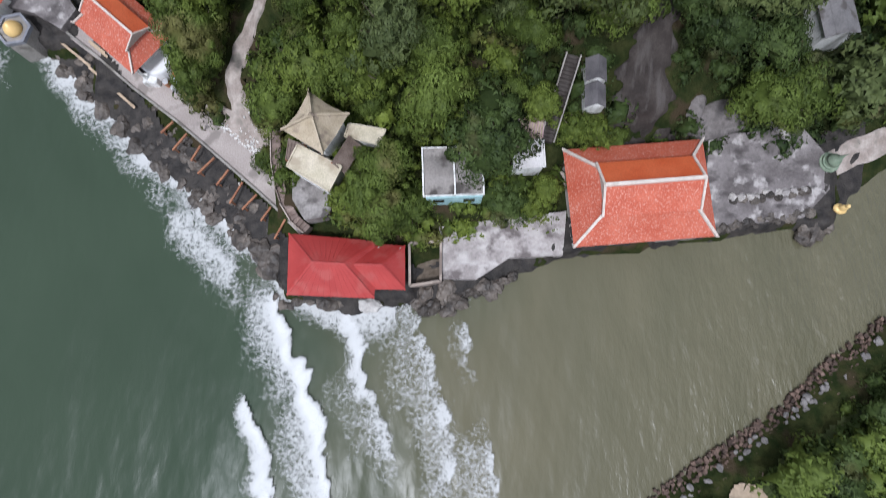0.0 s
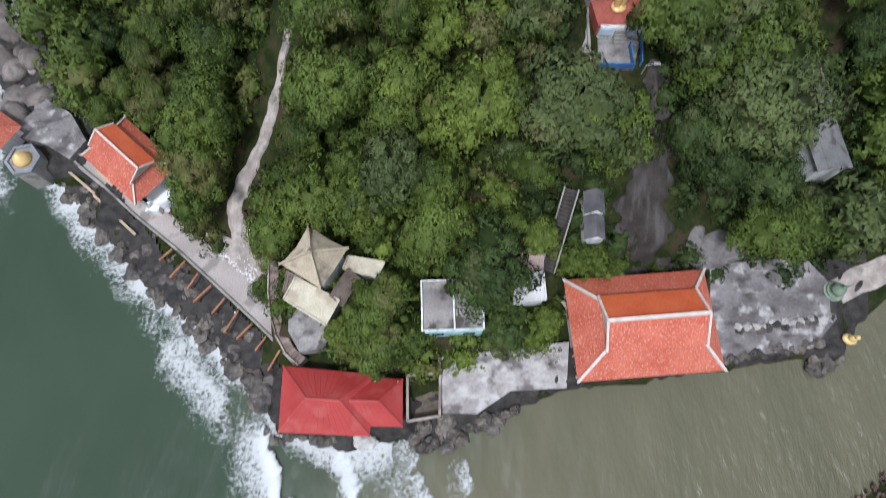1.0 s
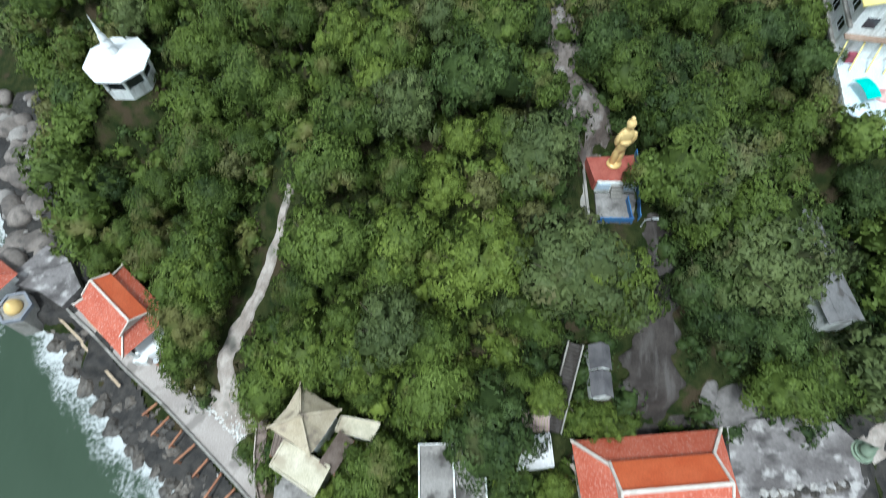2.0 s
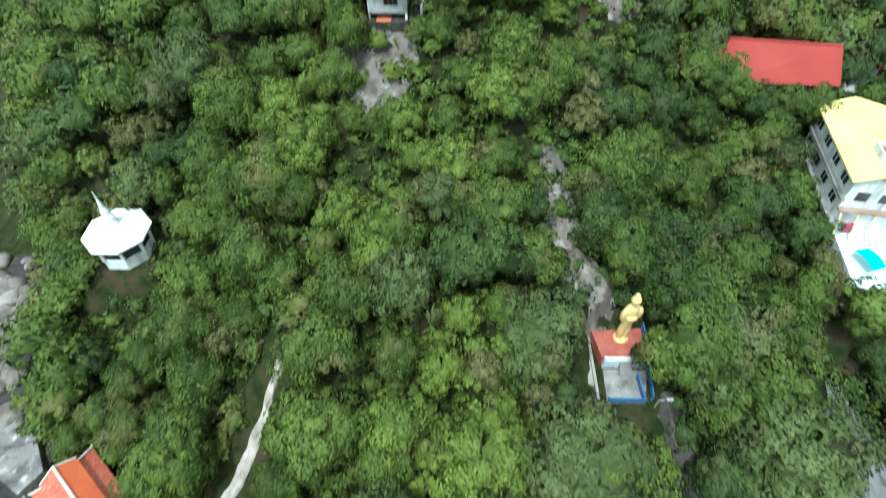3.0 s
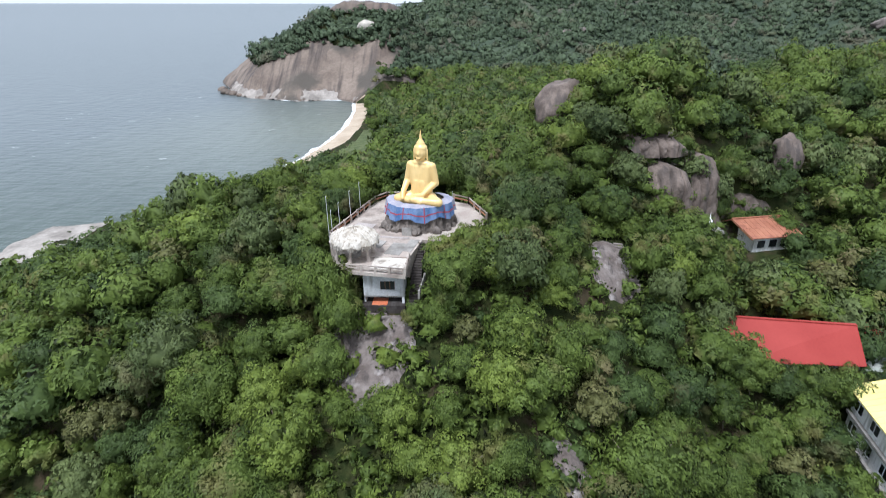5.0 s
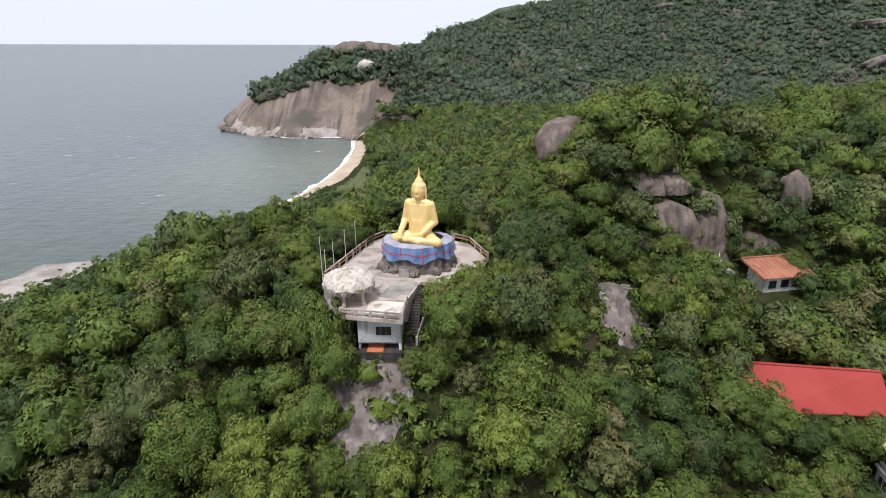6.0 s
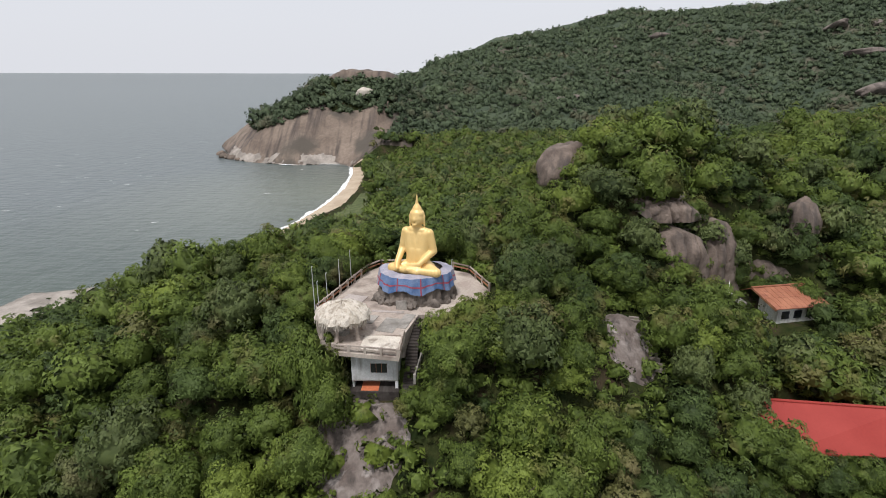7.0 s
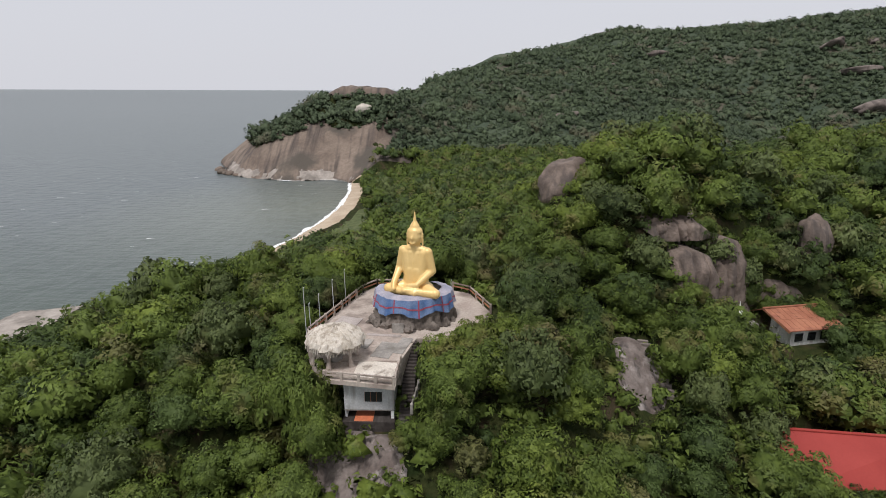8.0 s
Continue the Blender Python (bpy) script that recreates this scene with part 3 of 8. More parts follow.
# fewer and larger trees, with dark gaps, on the east slope above the hall
east = (tx > 9) & (tx < 52) & (ty > 22) & (ty < 52)
keep = ~(east & (tg.uniform(0, 1, len(tx)) > 0.5))
tx, ty, east = tx[keep], ty[keep], east[keep]
tk = kind_at(tx, ty, tg)
tz = land(tx, ty)
tsize, tturn = 0.66 + 0.62 * tg.uniform(0, 1, len(tx)) ** 1.5, tg.uniform(0, 360, len(tx))
tsize = tsize * np.where((ty < 24) & (ty > 0), 0.72, np.where(east, 1.22, 1.0))
near = (np.abs(tx - 2) < 42) & (ty < 72)
picked = np.flatnonzero(near)[:300]
for i in picked:
    proto = prototypes[int(tk[i]) + (6 if i % 2 else 0)]
    made_tree = copy_thing(proto, pose(tx[i], ty[i], tz[i] - 0.2, 0, 0, tturn[i]) @ Matrix.Diagonal((tsize[i], tsize[i], tsize[i] * tg.uniform(0.85, 1.15), 1)))
# single trees that stand out
for x, y, k, s in ((12.0, 30.5, 4, 1.7), (27.8, 42.6, 4, 1.6), (25.8, 31.4, 3, 1.1), (4.9, 17.6, 3, 1.5), (-0.6, 20.6, 1, 1.2), (2.4, 79.8, 2, 0.85), (5.6, 82.6, 2, 0.6), (1.0, 74.8, 0, 1.05), (-0.4, 78.4, 2, 0.75), (-16.2, 79.4, 0, 0.95), (-17.2, 83.4, 1, 0.9), (-16.6, 87.6, 0, 0.85), (-15.4, 91.8, 3, 0.85), (-13.8, 95.8, 0, 0.8), (4.6, 77.4, 2, 0.85), (44.6, 109.6, 1, 0.75), (48.4, 110.6, 0, 0.7), (51.8, 110.2, 3, 0.8), (46.6, 113.0, 0, 0.9), (54.6, 107.6, 1, 0.8), (32.2, 100.6, 0, 0.6), (37.4, 101.4, 1, 0.5), (41.8, 102.4, 0, 0.55), (48.0, 98.4, 1, 0.72), (51.4, 99.4, 0, 0.75), (55.0, 100.6, 3, 0.8), (58.2, 101.6, 0, 0.8), (33.2, 76.4, 1, 0.85), (36.4, 76.6, 0, 0.95), (34.4, 78.6, 1, 0.62), (40.2, 76.8, 3, 0.8), (44.6, 77.2, 0, 0.95), (31.4, 33, 4, 1.7), (43.6, 51.0, 5, 0.7), (43.8, 55.5, 5, 0.8), (43.6, 60.5, 3, 0.9), (43.2, 66.0, 0, 1.0), (42.8, 71.0, 3, 0.9), (47.5, 46.4, 3, 0.8), (51.0, 45.6, 3, 0.85), (54.5, 45.0, 3, 0.8), (45.0, 47.6, 0, 0.7), (-7.4, 62.6, 1, 0.6), (-10.6, 63.8, 0, 0.55), (-5.0, 63.6, 0, 0.55), (-11.6, 75.8, 0, 0.55), (-1.2, 71.4, 0, 0.62), (48.2, 77.2, 0, 1.0), (51.8, 77.4, 3, 0.9),
                   (-12.6, 68.8, 1, 0.95), (-5.6, 10.0, 1, 1.1), (-7.0, 12.0, 0, 1.0), (-5.4, 14.6, 1, 1.0), (-3.2, 10.6, 0, 0.8), (6.6, 11.8, 3, 0.9), (10.2, 11.9, 2, 0.7), (-27.0, 25.0, 1, 1.0), (-26.0, 28.5, 0, 1.1), (-27.6, 31.4, 1, 1.1), (-17.0, 21.5, 0, 1.0), (-19.4, 16.4, 1, 0.55), (-8.4, 23.8, 2, 1.2), (3.6, 32, 2, 1.5),
                   (14.4, 19.8, 2, 0.7), (17.2, 19.8, 2, 0.62), (19.4, 19.6, 0, 0.55), (28.2, 29.0, 3, 1.15), (35.4, 22.4, 0, 1.2), (38.6, 24.6, 0, 1.1), (45.5, 22.8, 1, 0.7)):
    copy_thing(prototypes[k], pose(x, y, at_level(x, y) - 0.3, 0, 0, x * 40) @ Matrix.Scale(s, 4))
for x, y, k, w, h in ((-13.8, 75.2, 0, 1.05, 1.72), (-11.6, 72.4, 1, 0.8, 1.0), (-3.4, 72.0, 0, 0.5, 0.5)):
    copy_thing(prototypes[k], pose(x, y, at_level(x, y) - 0.3, 0, 0, x * 40) @ Matrix.Diagonal((w, w, h, 1)))
for proto in prototypes:
    for o in (*proto.children_recursive, proto):
        bpy.data.objects.remove(o)


def wood(name, label, kinds, xs, ys, zs, size, turn, which, seed):
    """Trees past counting, joined kind by kind into one object each."""
    g = np.random.default_rng(seed)
    for k, (material, arrays) in enumerate(kinds):
        chosen = np.flatnonzero(which == k)
        if not len(chosen):
            continue
        joined, base = [], 0
        for j, i in enumerate(chosen):
            v, q, t, face, tone = arrays[j % len(arrays)]
            c, s = math.cos(turn[i]), math.sin(turn[i])
            m = np.array([(c, s, 0), (-s, c, 0), (0, 0, 1)])
            tall = g.uniform(0.85, 1.12)
            joined.append((v @ m * (size[i], size[i], size[i] * tall) + (xs[i], ys[i], zs[i]), q + base, t + base, face @ m, 0.4 * tone + 0.6 * g.uniform()))
            base += len(v)
        ob = new(name, leaf_mesh(name, *(np.concatenate(a) for a in zip(*joined)), material))
        tagged(ob, label, "trees", kind="stuff")


def light_kinds(leaves_share, leaf_scale, clump_share, grid):
    return [(kd[1], [crown_arrays(50 + 7 * j + q, kd[2], kd[3], max(6, int(kd[4] * clump_share)), max(1, int(kd[5] * leaves_share)),
                                  kd[6] * leaf_scale, kd[7] / math.sqrt(clump_share), kd[8], kd[9], kd[10], grid) for q in range(4)])
            for j, kd in enumerate(KINDS)]


rest = np.ones(len(tx), bool)
rest[picked] = False
close = rest & (np.abs(tx - 2) < 36) & (ty < 112)
for chosen, kinds in ((close, light_kinds(0.66, 1.12, 1.0, (16, 7))), (rest & ~close, light_kinds(0.24, 1.85, 0.85, (12, 6)))):
    wood("hill_woods", "dense mixed green woods over the hill round the shrine", kinds, tx[chosen], ty[chosen], tz[chosen] - 0.2,
         tsize[chosen], np.radians(tturn[chosen]), tk[chosen], 1)
# undergrowth between the trees and along the clearings
SHRUBS = [(m, [crown_arrays(70 + 9 * j + q, 2.3, 2.7, 9, leaves, 0.62, 0.44, 0.5, 0.74, 0.9, (9, 4)) for q in range(5)])
          for j, (m, leaves) in enumerate(((LEAF_GREEN, 13), (LEAF_GREEN, 13), (LEAF_BRIGHT, 13), (LEAF_DARK, 13), (LEAF_GREY, 12), (LEAF_DRY, 12)))]
for name, label, (y0, y1), step, lo, hi in (("shrubs", "leafy green shrubs crowding the paths and houses of the shore", (8, 36), 1.9, 0.38, 0.78),
                                            ("undergrowth", "low green shrubs filling the gaps between the trees", (36, 136), 2.5, 0.42, 0.82)):
    sx, sy, sg = scatter(-50, 76, y0, y1, step, 17)
    ssh = inland(sx, sy, COAST + COAST_NORTH)
    keep = (sx < 60 + 0.6 * (sy - 100) * (sy > 100)) & (ssh > np.where(sx > -20, 4.0, np.where(sx > -43, 7.8, 9.0))) & ~is_clear(sx, sy, 0.75, [(a, b, c * 0.62, d * 0.7, e) for a, b, c, d, e in ROCKY], True)
    sx, sy = sx[keep], sy[keep]
    sk = kind_at(sx, sy, sg)
    # east slope undergrowth all dark-leaved: shade of the gaps put into its leaf colour
    sk = np.where((sx > 9) & (sx < 52) & (sy > 20) & (sy < 52), 3, np.where(sk > 3, 1, sk))
    wood(name, label, SHRUBS, sx, sy, land(sx, sy) - 0.45, sg.uniform(lo, hi, len(sx)), sg.uniform(0, 6.3, len(sx)), sk, 5)
# behind the hill, towards the bay
mx, my, mg = scatter(-140, 330, 60, 420, 5.6, 8)
msh = inland(mx, my, COAST + COAST_NORTH)
keep = (msh > np.where(my > 132, np.where(mx < -88, 38, np.where((my > 235) & (my < 308), 34, np.where(my > 345, 9, 18))), 5)) & ~((mx > -82) & (mx < 133) & (my < 198)) & ((mx < 4 + my * 0.25) | (my < 215)) & ~is_clear(mx, my)
mx, my = mx[keep], my[keep]
wood("valley_woods", "green woods in the valley behind the hill", light_kinds(0.075, 3.6, 0.5, (10, 4)), mx, my, land(mx, my) - 0.3, mg.uniform(0.85, 1.5, len(mx)),
     mg.uniform(0, 6.3, len(mx)), kind_at(mx, my, mg), 2)

# ---- far mountain and headland woods ----
def far_kinds():
    out = []
    for j, (radius, height) in enumerate(((3.4, 6.6), (2.9, 5.8), (4.0, 7.4))):
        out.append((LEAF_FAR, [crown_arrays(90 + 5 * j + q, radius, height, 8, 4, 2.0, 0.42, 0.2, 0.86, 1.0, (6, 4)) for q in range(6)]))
    return out


fx, fy, fg = scatter(-230, 900, 420, 1060, 6.9, 21)
fsh = inland(fx, fy, COAST + COAST_NORTH)
az = np.degrees(np.arctan2(fx, fy - 30))
fh = land(fx, fy)
rockface = (fy < 464 + 7 * wobble(fx, fy, 14.0)) & (fx < -42) | (fx < -105) & (fh < 17) | (fx < -35) & (fh > 55.5)
keep = (fsh > 8) & ~rockface & (az < 41) & (fy < 755 + 0.75 * np.maximum(fx + 40, 0)) & (wobble(fx, fy, 31.0, 6.0) > -0.95)
fx, fy, fh = fx[keep], fy[keep], fh[keep]
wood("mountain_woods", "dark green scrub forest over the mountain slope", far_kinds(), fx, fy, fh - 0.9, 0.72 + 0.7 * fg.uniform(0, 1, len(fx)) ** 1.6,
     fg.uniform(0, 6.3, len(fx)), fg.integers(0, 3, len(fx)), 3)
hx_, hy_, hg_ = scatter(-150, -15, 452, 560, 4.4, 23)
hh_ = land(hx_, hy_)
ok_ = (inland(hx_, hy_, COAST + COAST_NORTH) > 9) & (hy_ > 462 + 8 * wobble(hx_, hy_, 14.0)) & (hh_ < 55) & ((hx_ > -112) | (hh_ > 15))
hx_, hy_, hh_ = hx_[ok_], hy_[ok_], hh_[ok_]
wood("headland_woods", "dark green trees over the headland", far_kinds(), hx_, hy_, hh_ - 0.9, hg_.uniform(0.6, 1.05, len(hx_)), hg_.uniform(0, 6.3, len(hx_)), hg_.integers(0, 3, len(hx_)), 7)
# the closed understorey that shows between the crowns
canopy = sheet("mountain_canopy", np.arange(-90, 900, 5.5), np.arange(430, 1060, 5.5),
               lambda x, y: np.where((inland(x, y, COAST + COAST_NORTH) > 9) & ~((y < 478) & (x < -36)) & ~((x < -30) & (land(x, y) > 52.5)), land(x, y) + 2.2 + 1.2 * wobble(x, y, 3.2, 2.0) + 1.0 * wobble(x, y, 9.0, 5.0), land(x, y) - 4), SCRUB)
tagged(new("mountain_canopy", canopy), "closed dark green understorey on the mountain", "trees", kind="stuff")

# ---- building helpers ----
def box(bm, lo, hi, bevel=0.0):
    """A box between two corners, its edges softened."""
    r = bmesh.ops.create_cube(bm, size=1)
    c = [(a + b) / 2 for a, b in zip(lo, hi)]
    s = [abs(b - a) for a, b in zip(lo, hi)]
    for v in r["verts"]:
        v.co = Vector((v.co.x * s[0] + c[0], v.co.y * s[1] + c[1], v.co.z * s[2] + c[2]))
    if bevel:
        edges = list({e for v in r["verts"] for e in v.link_edges})
        bmesh.ops.bevel(bm, geom=edges, offset=bevel, segments=1, affect="EDGES")


def prism(bm, pts, z0, z1):
    """An upright block over a polygon of the plan; z1 may be a list of heights, one a corner."""
    tops = z1 if isinstance(z1, (list, tuple)) else [z1] * len(pts)
    low = [bm.verts.new((x, y, z0)) for x, y in pts]
    top = [bm.verts.new((p[0], p[1], z)) for p, z in zip(pts, tops)]
    bm.faces.new(list(reversed(low)))
    bm.faces.new(top)
    for k in range(len(pts)):
        j = (k + 1) % len(pts)
        bm.faces.new((low[k], low[j], top[j], top[k]))


def beam(bm, a, b, w, h):
    """A square-edged beam along a line; a and b are at its middle."""
    a, b = Vector(a), Vector(b)
    d = (b - a).normalized()
    side = d.cross(Vector((0, 0, 1)))
    side = side.normalized() if side.length > 1e-4 else Vector((1, 0, 0))
    up = side.cross(d).normalized()
    ring = [[bm.verts.new(p + side * (sx * w / 2) + up * (sz * h / 2)) for sx, sz in ((-1, -1), (1, -1), (1, 1), (-1, 1))] for p in (a, b)]
    for k in range(4):
        bm.faces.new((ring[0][k], ring[0][(k + 1) % 4], ring[1][(k + 1) % 4], ring[1][k]))
    bm.faces.new(list(reversed(ring[0])))
    bm.faces.new(ring[1])


def lathe(bm, profile, sides=24, centre=(0, 0)):
    """A turned shape from (radius, height) pairs."""
    rings = []
    for r, z in profile:
        rings.append([bm.verts.new((centre[0] + max(r, 0.002) * math.cos(2 * math.pi * k / sides),
                                    centre[1] + max(r, 0.002) * math.sin(2 * math.pi * k / sides), z)) for k in range(sides)])
    for lo, hi in zip(rings, rings[1:]):
        for k in range(sides):
            bm.faces.new((lo[k], lo[(k + 1) % sides], hi[(k + 1) % sides], hi[k]))
    bm.faces.new(list(reversed(rings[0])))
    bm.faces.new(rings[-1])


def courses(bm, a, b, c, d, step, lift=0.035):
    """A roof slope of overlapping tile courses; a-b is the eave, d-c the top edge."""
    a, b, c, d = (Vector(p) for p in (a, b, c, d))
    n = max(2, int(((d + c) / 2 - (a + b) / 2).length / step))
    nrm = (b - a).cross(d - a)
    if nrm.length < 1e-6:
        nrm = (b - a).cross(c - a)
    nrm.normalize()
    if nrm.z < 0:
        nrm.negate()
    def row(t, off):
        p, q = a.lerp(d, t) + nrm * off, b.lerp(c, t) + nrm * off
        return [bm.verts.new(p), bm.verts.new(q)] if (p - q).length > 1e-3 else [bm.verts.new(p)]

    def join(lo, hi):
        if len(hi) == 2:
            bm.faces.new((lo[0], lo[1], hi[1], hi[0]))
        else:
            bm.faces.new((lo[0], lo[1], hi[0]))
    last = row(0, -0.08)
    for k in range(n):
        low, top = row(k / n, lift), row((k + 1) / n, 0)
        join(last, low)
        join(low, top)
        last = top


def ribs(bm, a, b, c, d, step, w=0.05, h=0.05):
    """Raised seams of sheet roofing, running from the eave a-b to the top edge d-c."""
    a, b, c, d = (Vector(p) for p in (a, b, c, d))
    n = max(1, int((b - a).length / step))
    for k in range(n + 1):
        t = k / n
        lo, hi = a.lerp(b, t), d.lerp(c, t)
        if (hi - lo).length > 0.2:
            beam(bm, lo + Vector((0, 0, h / 2)), hi + Vector((0, 0, h / 2)), w, h)


def slab4(bm, a, b, c, d, thick):
    """A sloping plate with thickness."""
    top = [bm.verts.new(p) for p in (a, b, c, d)]
    low = [bm.verts.new((p[0], p[1], p[2] - thick)) for p in (a, b, c, d)]
    bm.faces.new(top)
    bm.faces.new(list(reversed(low)))
    for k in range(4):
        j = (k + 1) % 4
        bm.faces.new((low[k], low[j], top[j], top[k]))


def solid(name, build, material, parent=None, label="", m=None, smooth=False):
    """One part from a function that fills a bmesh."""
    bm = bmesh.new()
    build(bm)
    return part(name, bm, material, parent, label, m, smooth)


def lump(seed, size, sub=2, rough=0.28, flat=0.0):
    """A weathered boulder as a bmesh."""
    bm = bmesh.new()
    bmesh.ops.create_icosphere(bm, subdivisions=sub, radius=1)
    rough = rough * 1.25
    off = Vector((seed * 3.7, seed * 1.9, seed * 5.3))
    for v in bm.verts:
        n = noise.fractal(v.co * 0.9 + off, 1.0, 2.0, 4)
        facet = noise.noise(v.co * 2.2 + off * 2) * 0.4
        v.co = v.co * (1 + rough * (n + facet))
        v.co = Vector((v.co.x * size[0], v.co.y * size[1], v.co.z * size[2]))
        if flat and v.co.z > flat * size[2]:
            v.co.z = flat * size[2] + (v.co.z - flat * size[2]) * 0.25
    return bm


def at_ground(x, y):
    return float(land(np.array([x]), np.array([y]))[0])


GLASS_DARK = surface("dark_window_glass", (0.02, 0.022, 0.026), (0.035, 0.037, 0.042), 1.0, 8.0, 0.15, 0.0, specular=0.6)
TIMBER = surface("red_brown_timber", (0.24, 0.1, 0.055), (0.36, 0.17, 0.09), 0.8, 12.0, 0.8, 0.3)
GREY_TILE = surface("grey_blue_shingle", (0.17, 0.175, 0.2), (0.26, 0.265, 0.29), 0.8, 9.0, 0.75, 0.3)
BLUE_PAINT = surface("blue_paint", (0.045, 0.12, 0.3), (0.08, 0.2, 0.4), 0.8, 8.0, 0.6, 0.1)
BLUE_CLOTH = surface("blue_cloth", (0.06, 0.125, 0.28), (0.17, 0.235, 0.38), 0.7, 7.0, 0.85, 0.4)
RED_CLOTH = surface("red_cloth_band", (0.26, 0.05, 0.08), (0.34, 0.09, 0.12), 0.9, 7.0, 0.85, 0.3)
MAUVE_CLOTH = surface("faded_mauve_cloth", (0.23, 0.235, 0.29), (0.36, 0.34, 0.39), 0.7, 7.0, 0.85, 0.4)
TEAL = surface("teal_canvas", (0.02, 0.42, 0.36), (0.04, 0.52, 0.44), 0.6, 6.0, 0.7, 0.1)
TEAL_WALL = surface("pale_teal_wall", (0.3, 0.48, 0.5), (0.42, 0.6, 0.62), 0.7, 6.0, 0.8, 0.15)
THATCH = surface("bleached_thatch", (0.42, 0.37, 0.3), (0.58, 0.53, 0.46), 1.4, 10.0, 0.95, 0.7, streak=((0.28, 0.24, 0.19), (3.0, 3.0, 0.4)))
RED_FLOOR = surface("red_floor_tile", (0.3, 0.07, 0.05), (0.4, 0.12, 0.09), 0.9, 7.0, 0.6, 0.1)
GREEN_TILE = surface("pale_green_glaze", (0.15, 0.2, 0.14), (0.24, 0.29, 0.21), 1.2, 8.0, 0.5, 0.15)
METAL_GREY = surface("grey_painted_steel", (0.45, 0.46, 0.47), (0.56, 0.57, 0.58), 1.0, 8.0, 0.5, 0.05, metal=0.3)
GRAVEL = surface("pale_gravel_track", (0.27, 0.225, 0.195), (0.43, 0.375, 0.335), 0.7, 4.0, 0.95, 0.5, stain=((0.22, 0.2, 0.17), 0.5))
SLAB_DARK = surface("dark_weathered_slab", (0.034, 0.028, 0.025), (0.066, 0.056, 0.05), 0.4, 4.0, 0.9, 0.5, specular=0.2, streak=((0.09, 0.08, 0.074), (1.2, 0.16, 0.7)))
STONE_FLOOR = surface("cement_washed_rock", (0.25, 0.222, 0.212), (0.43, 0.395, 0.378), 0.45, 3.0, 0.9, 0.6,
                      stain=((0.14, 0.12, 0.115), 0.4), streak=((0.5, 0.47, 0.45), (0.5, 0.7, 0.5)))
GRASS = surface("rough_grass", (0.05, 0.07, 0.02), (0.1, 0.115, 0.042), 0.4, 4.0, 0.95, 0.6)
FOAM = surface("sea_foam", (0.74, 0.76, 0.75), (0.85, 0.86, 0.85), 1.5, 9.0, 0.9, 0.6)
SHORE_STONE = surface("red_brown_shore_stone", (0.07, 0.045, 0.034), (0.17, 0.115, 0.09), 0.9, 6.0, 0.8, 0.5, vary=0.5, island=0.5)
WHITE_PAINT = surface("fresh_white_paint", (0.8, 0.8, 0.8), (0.86, 0.86, 0.86), 0.5, 5.0, 0.6, 0.05, grain=0.08)

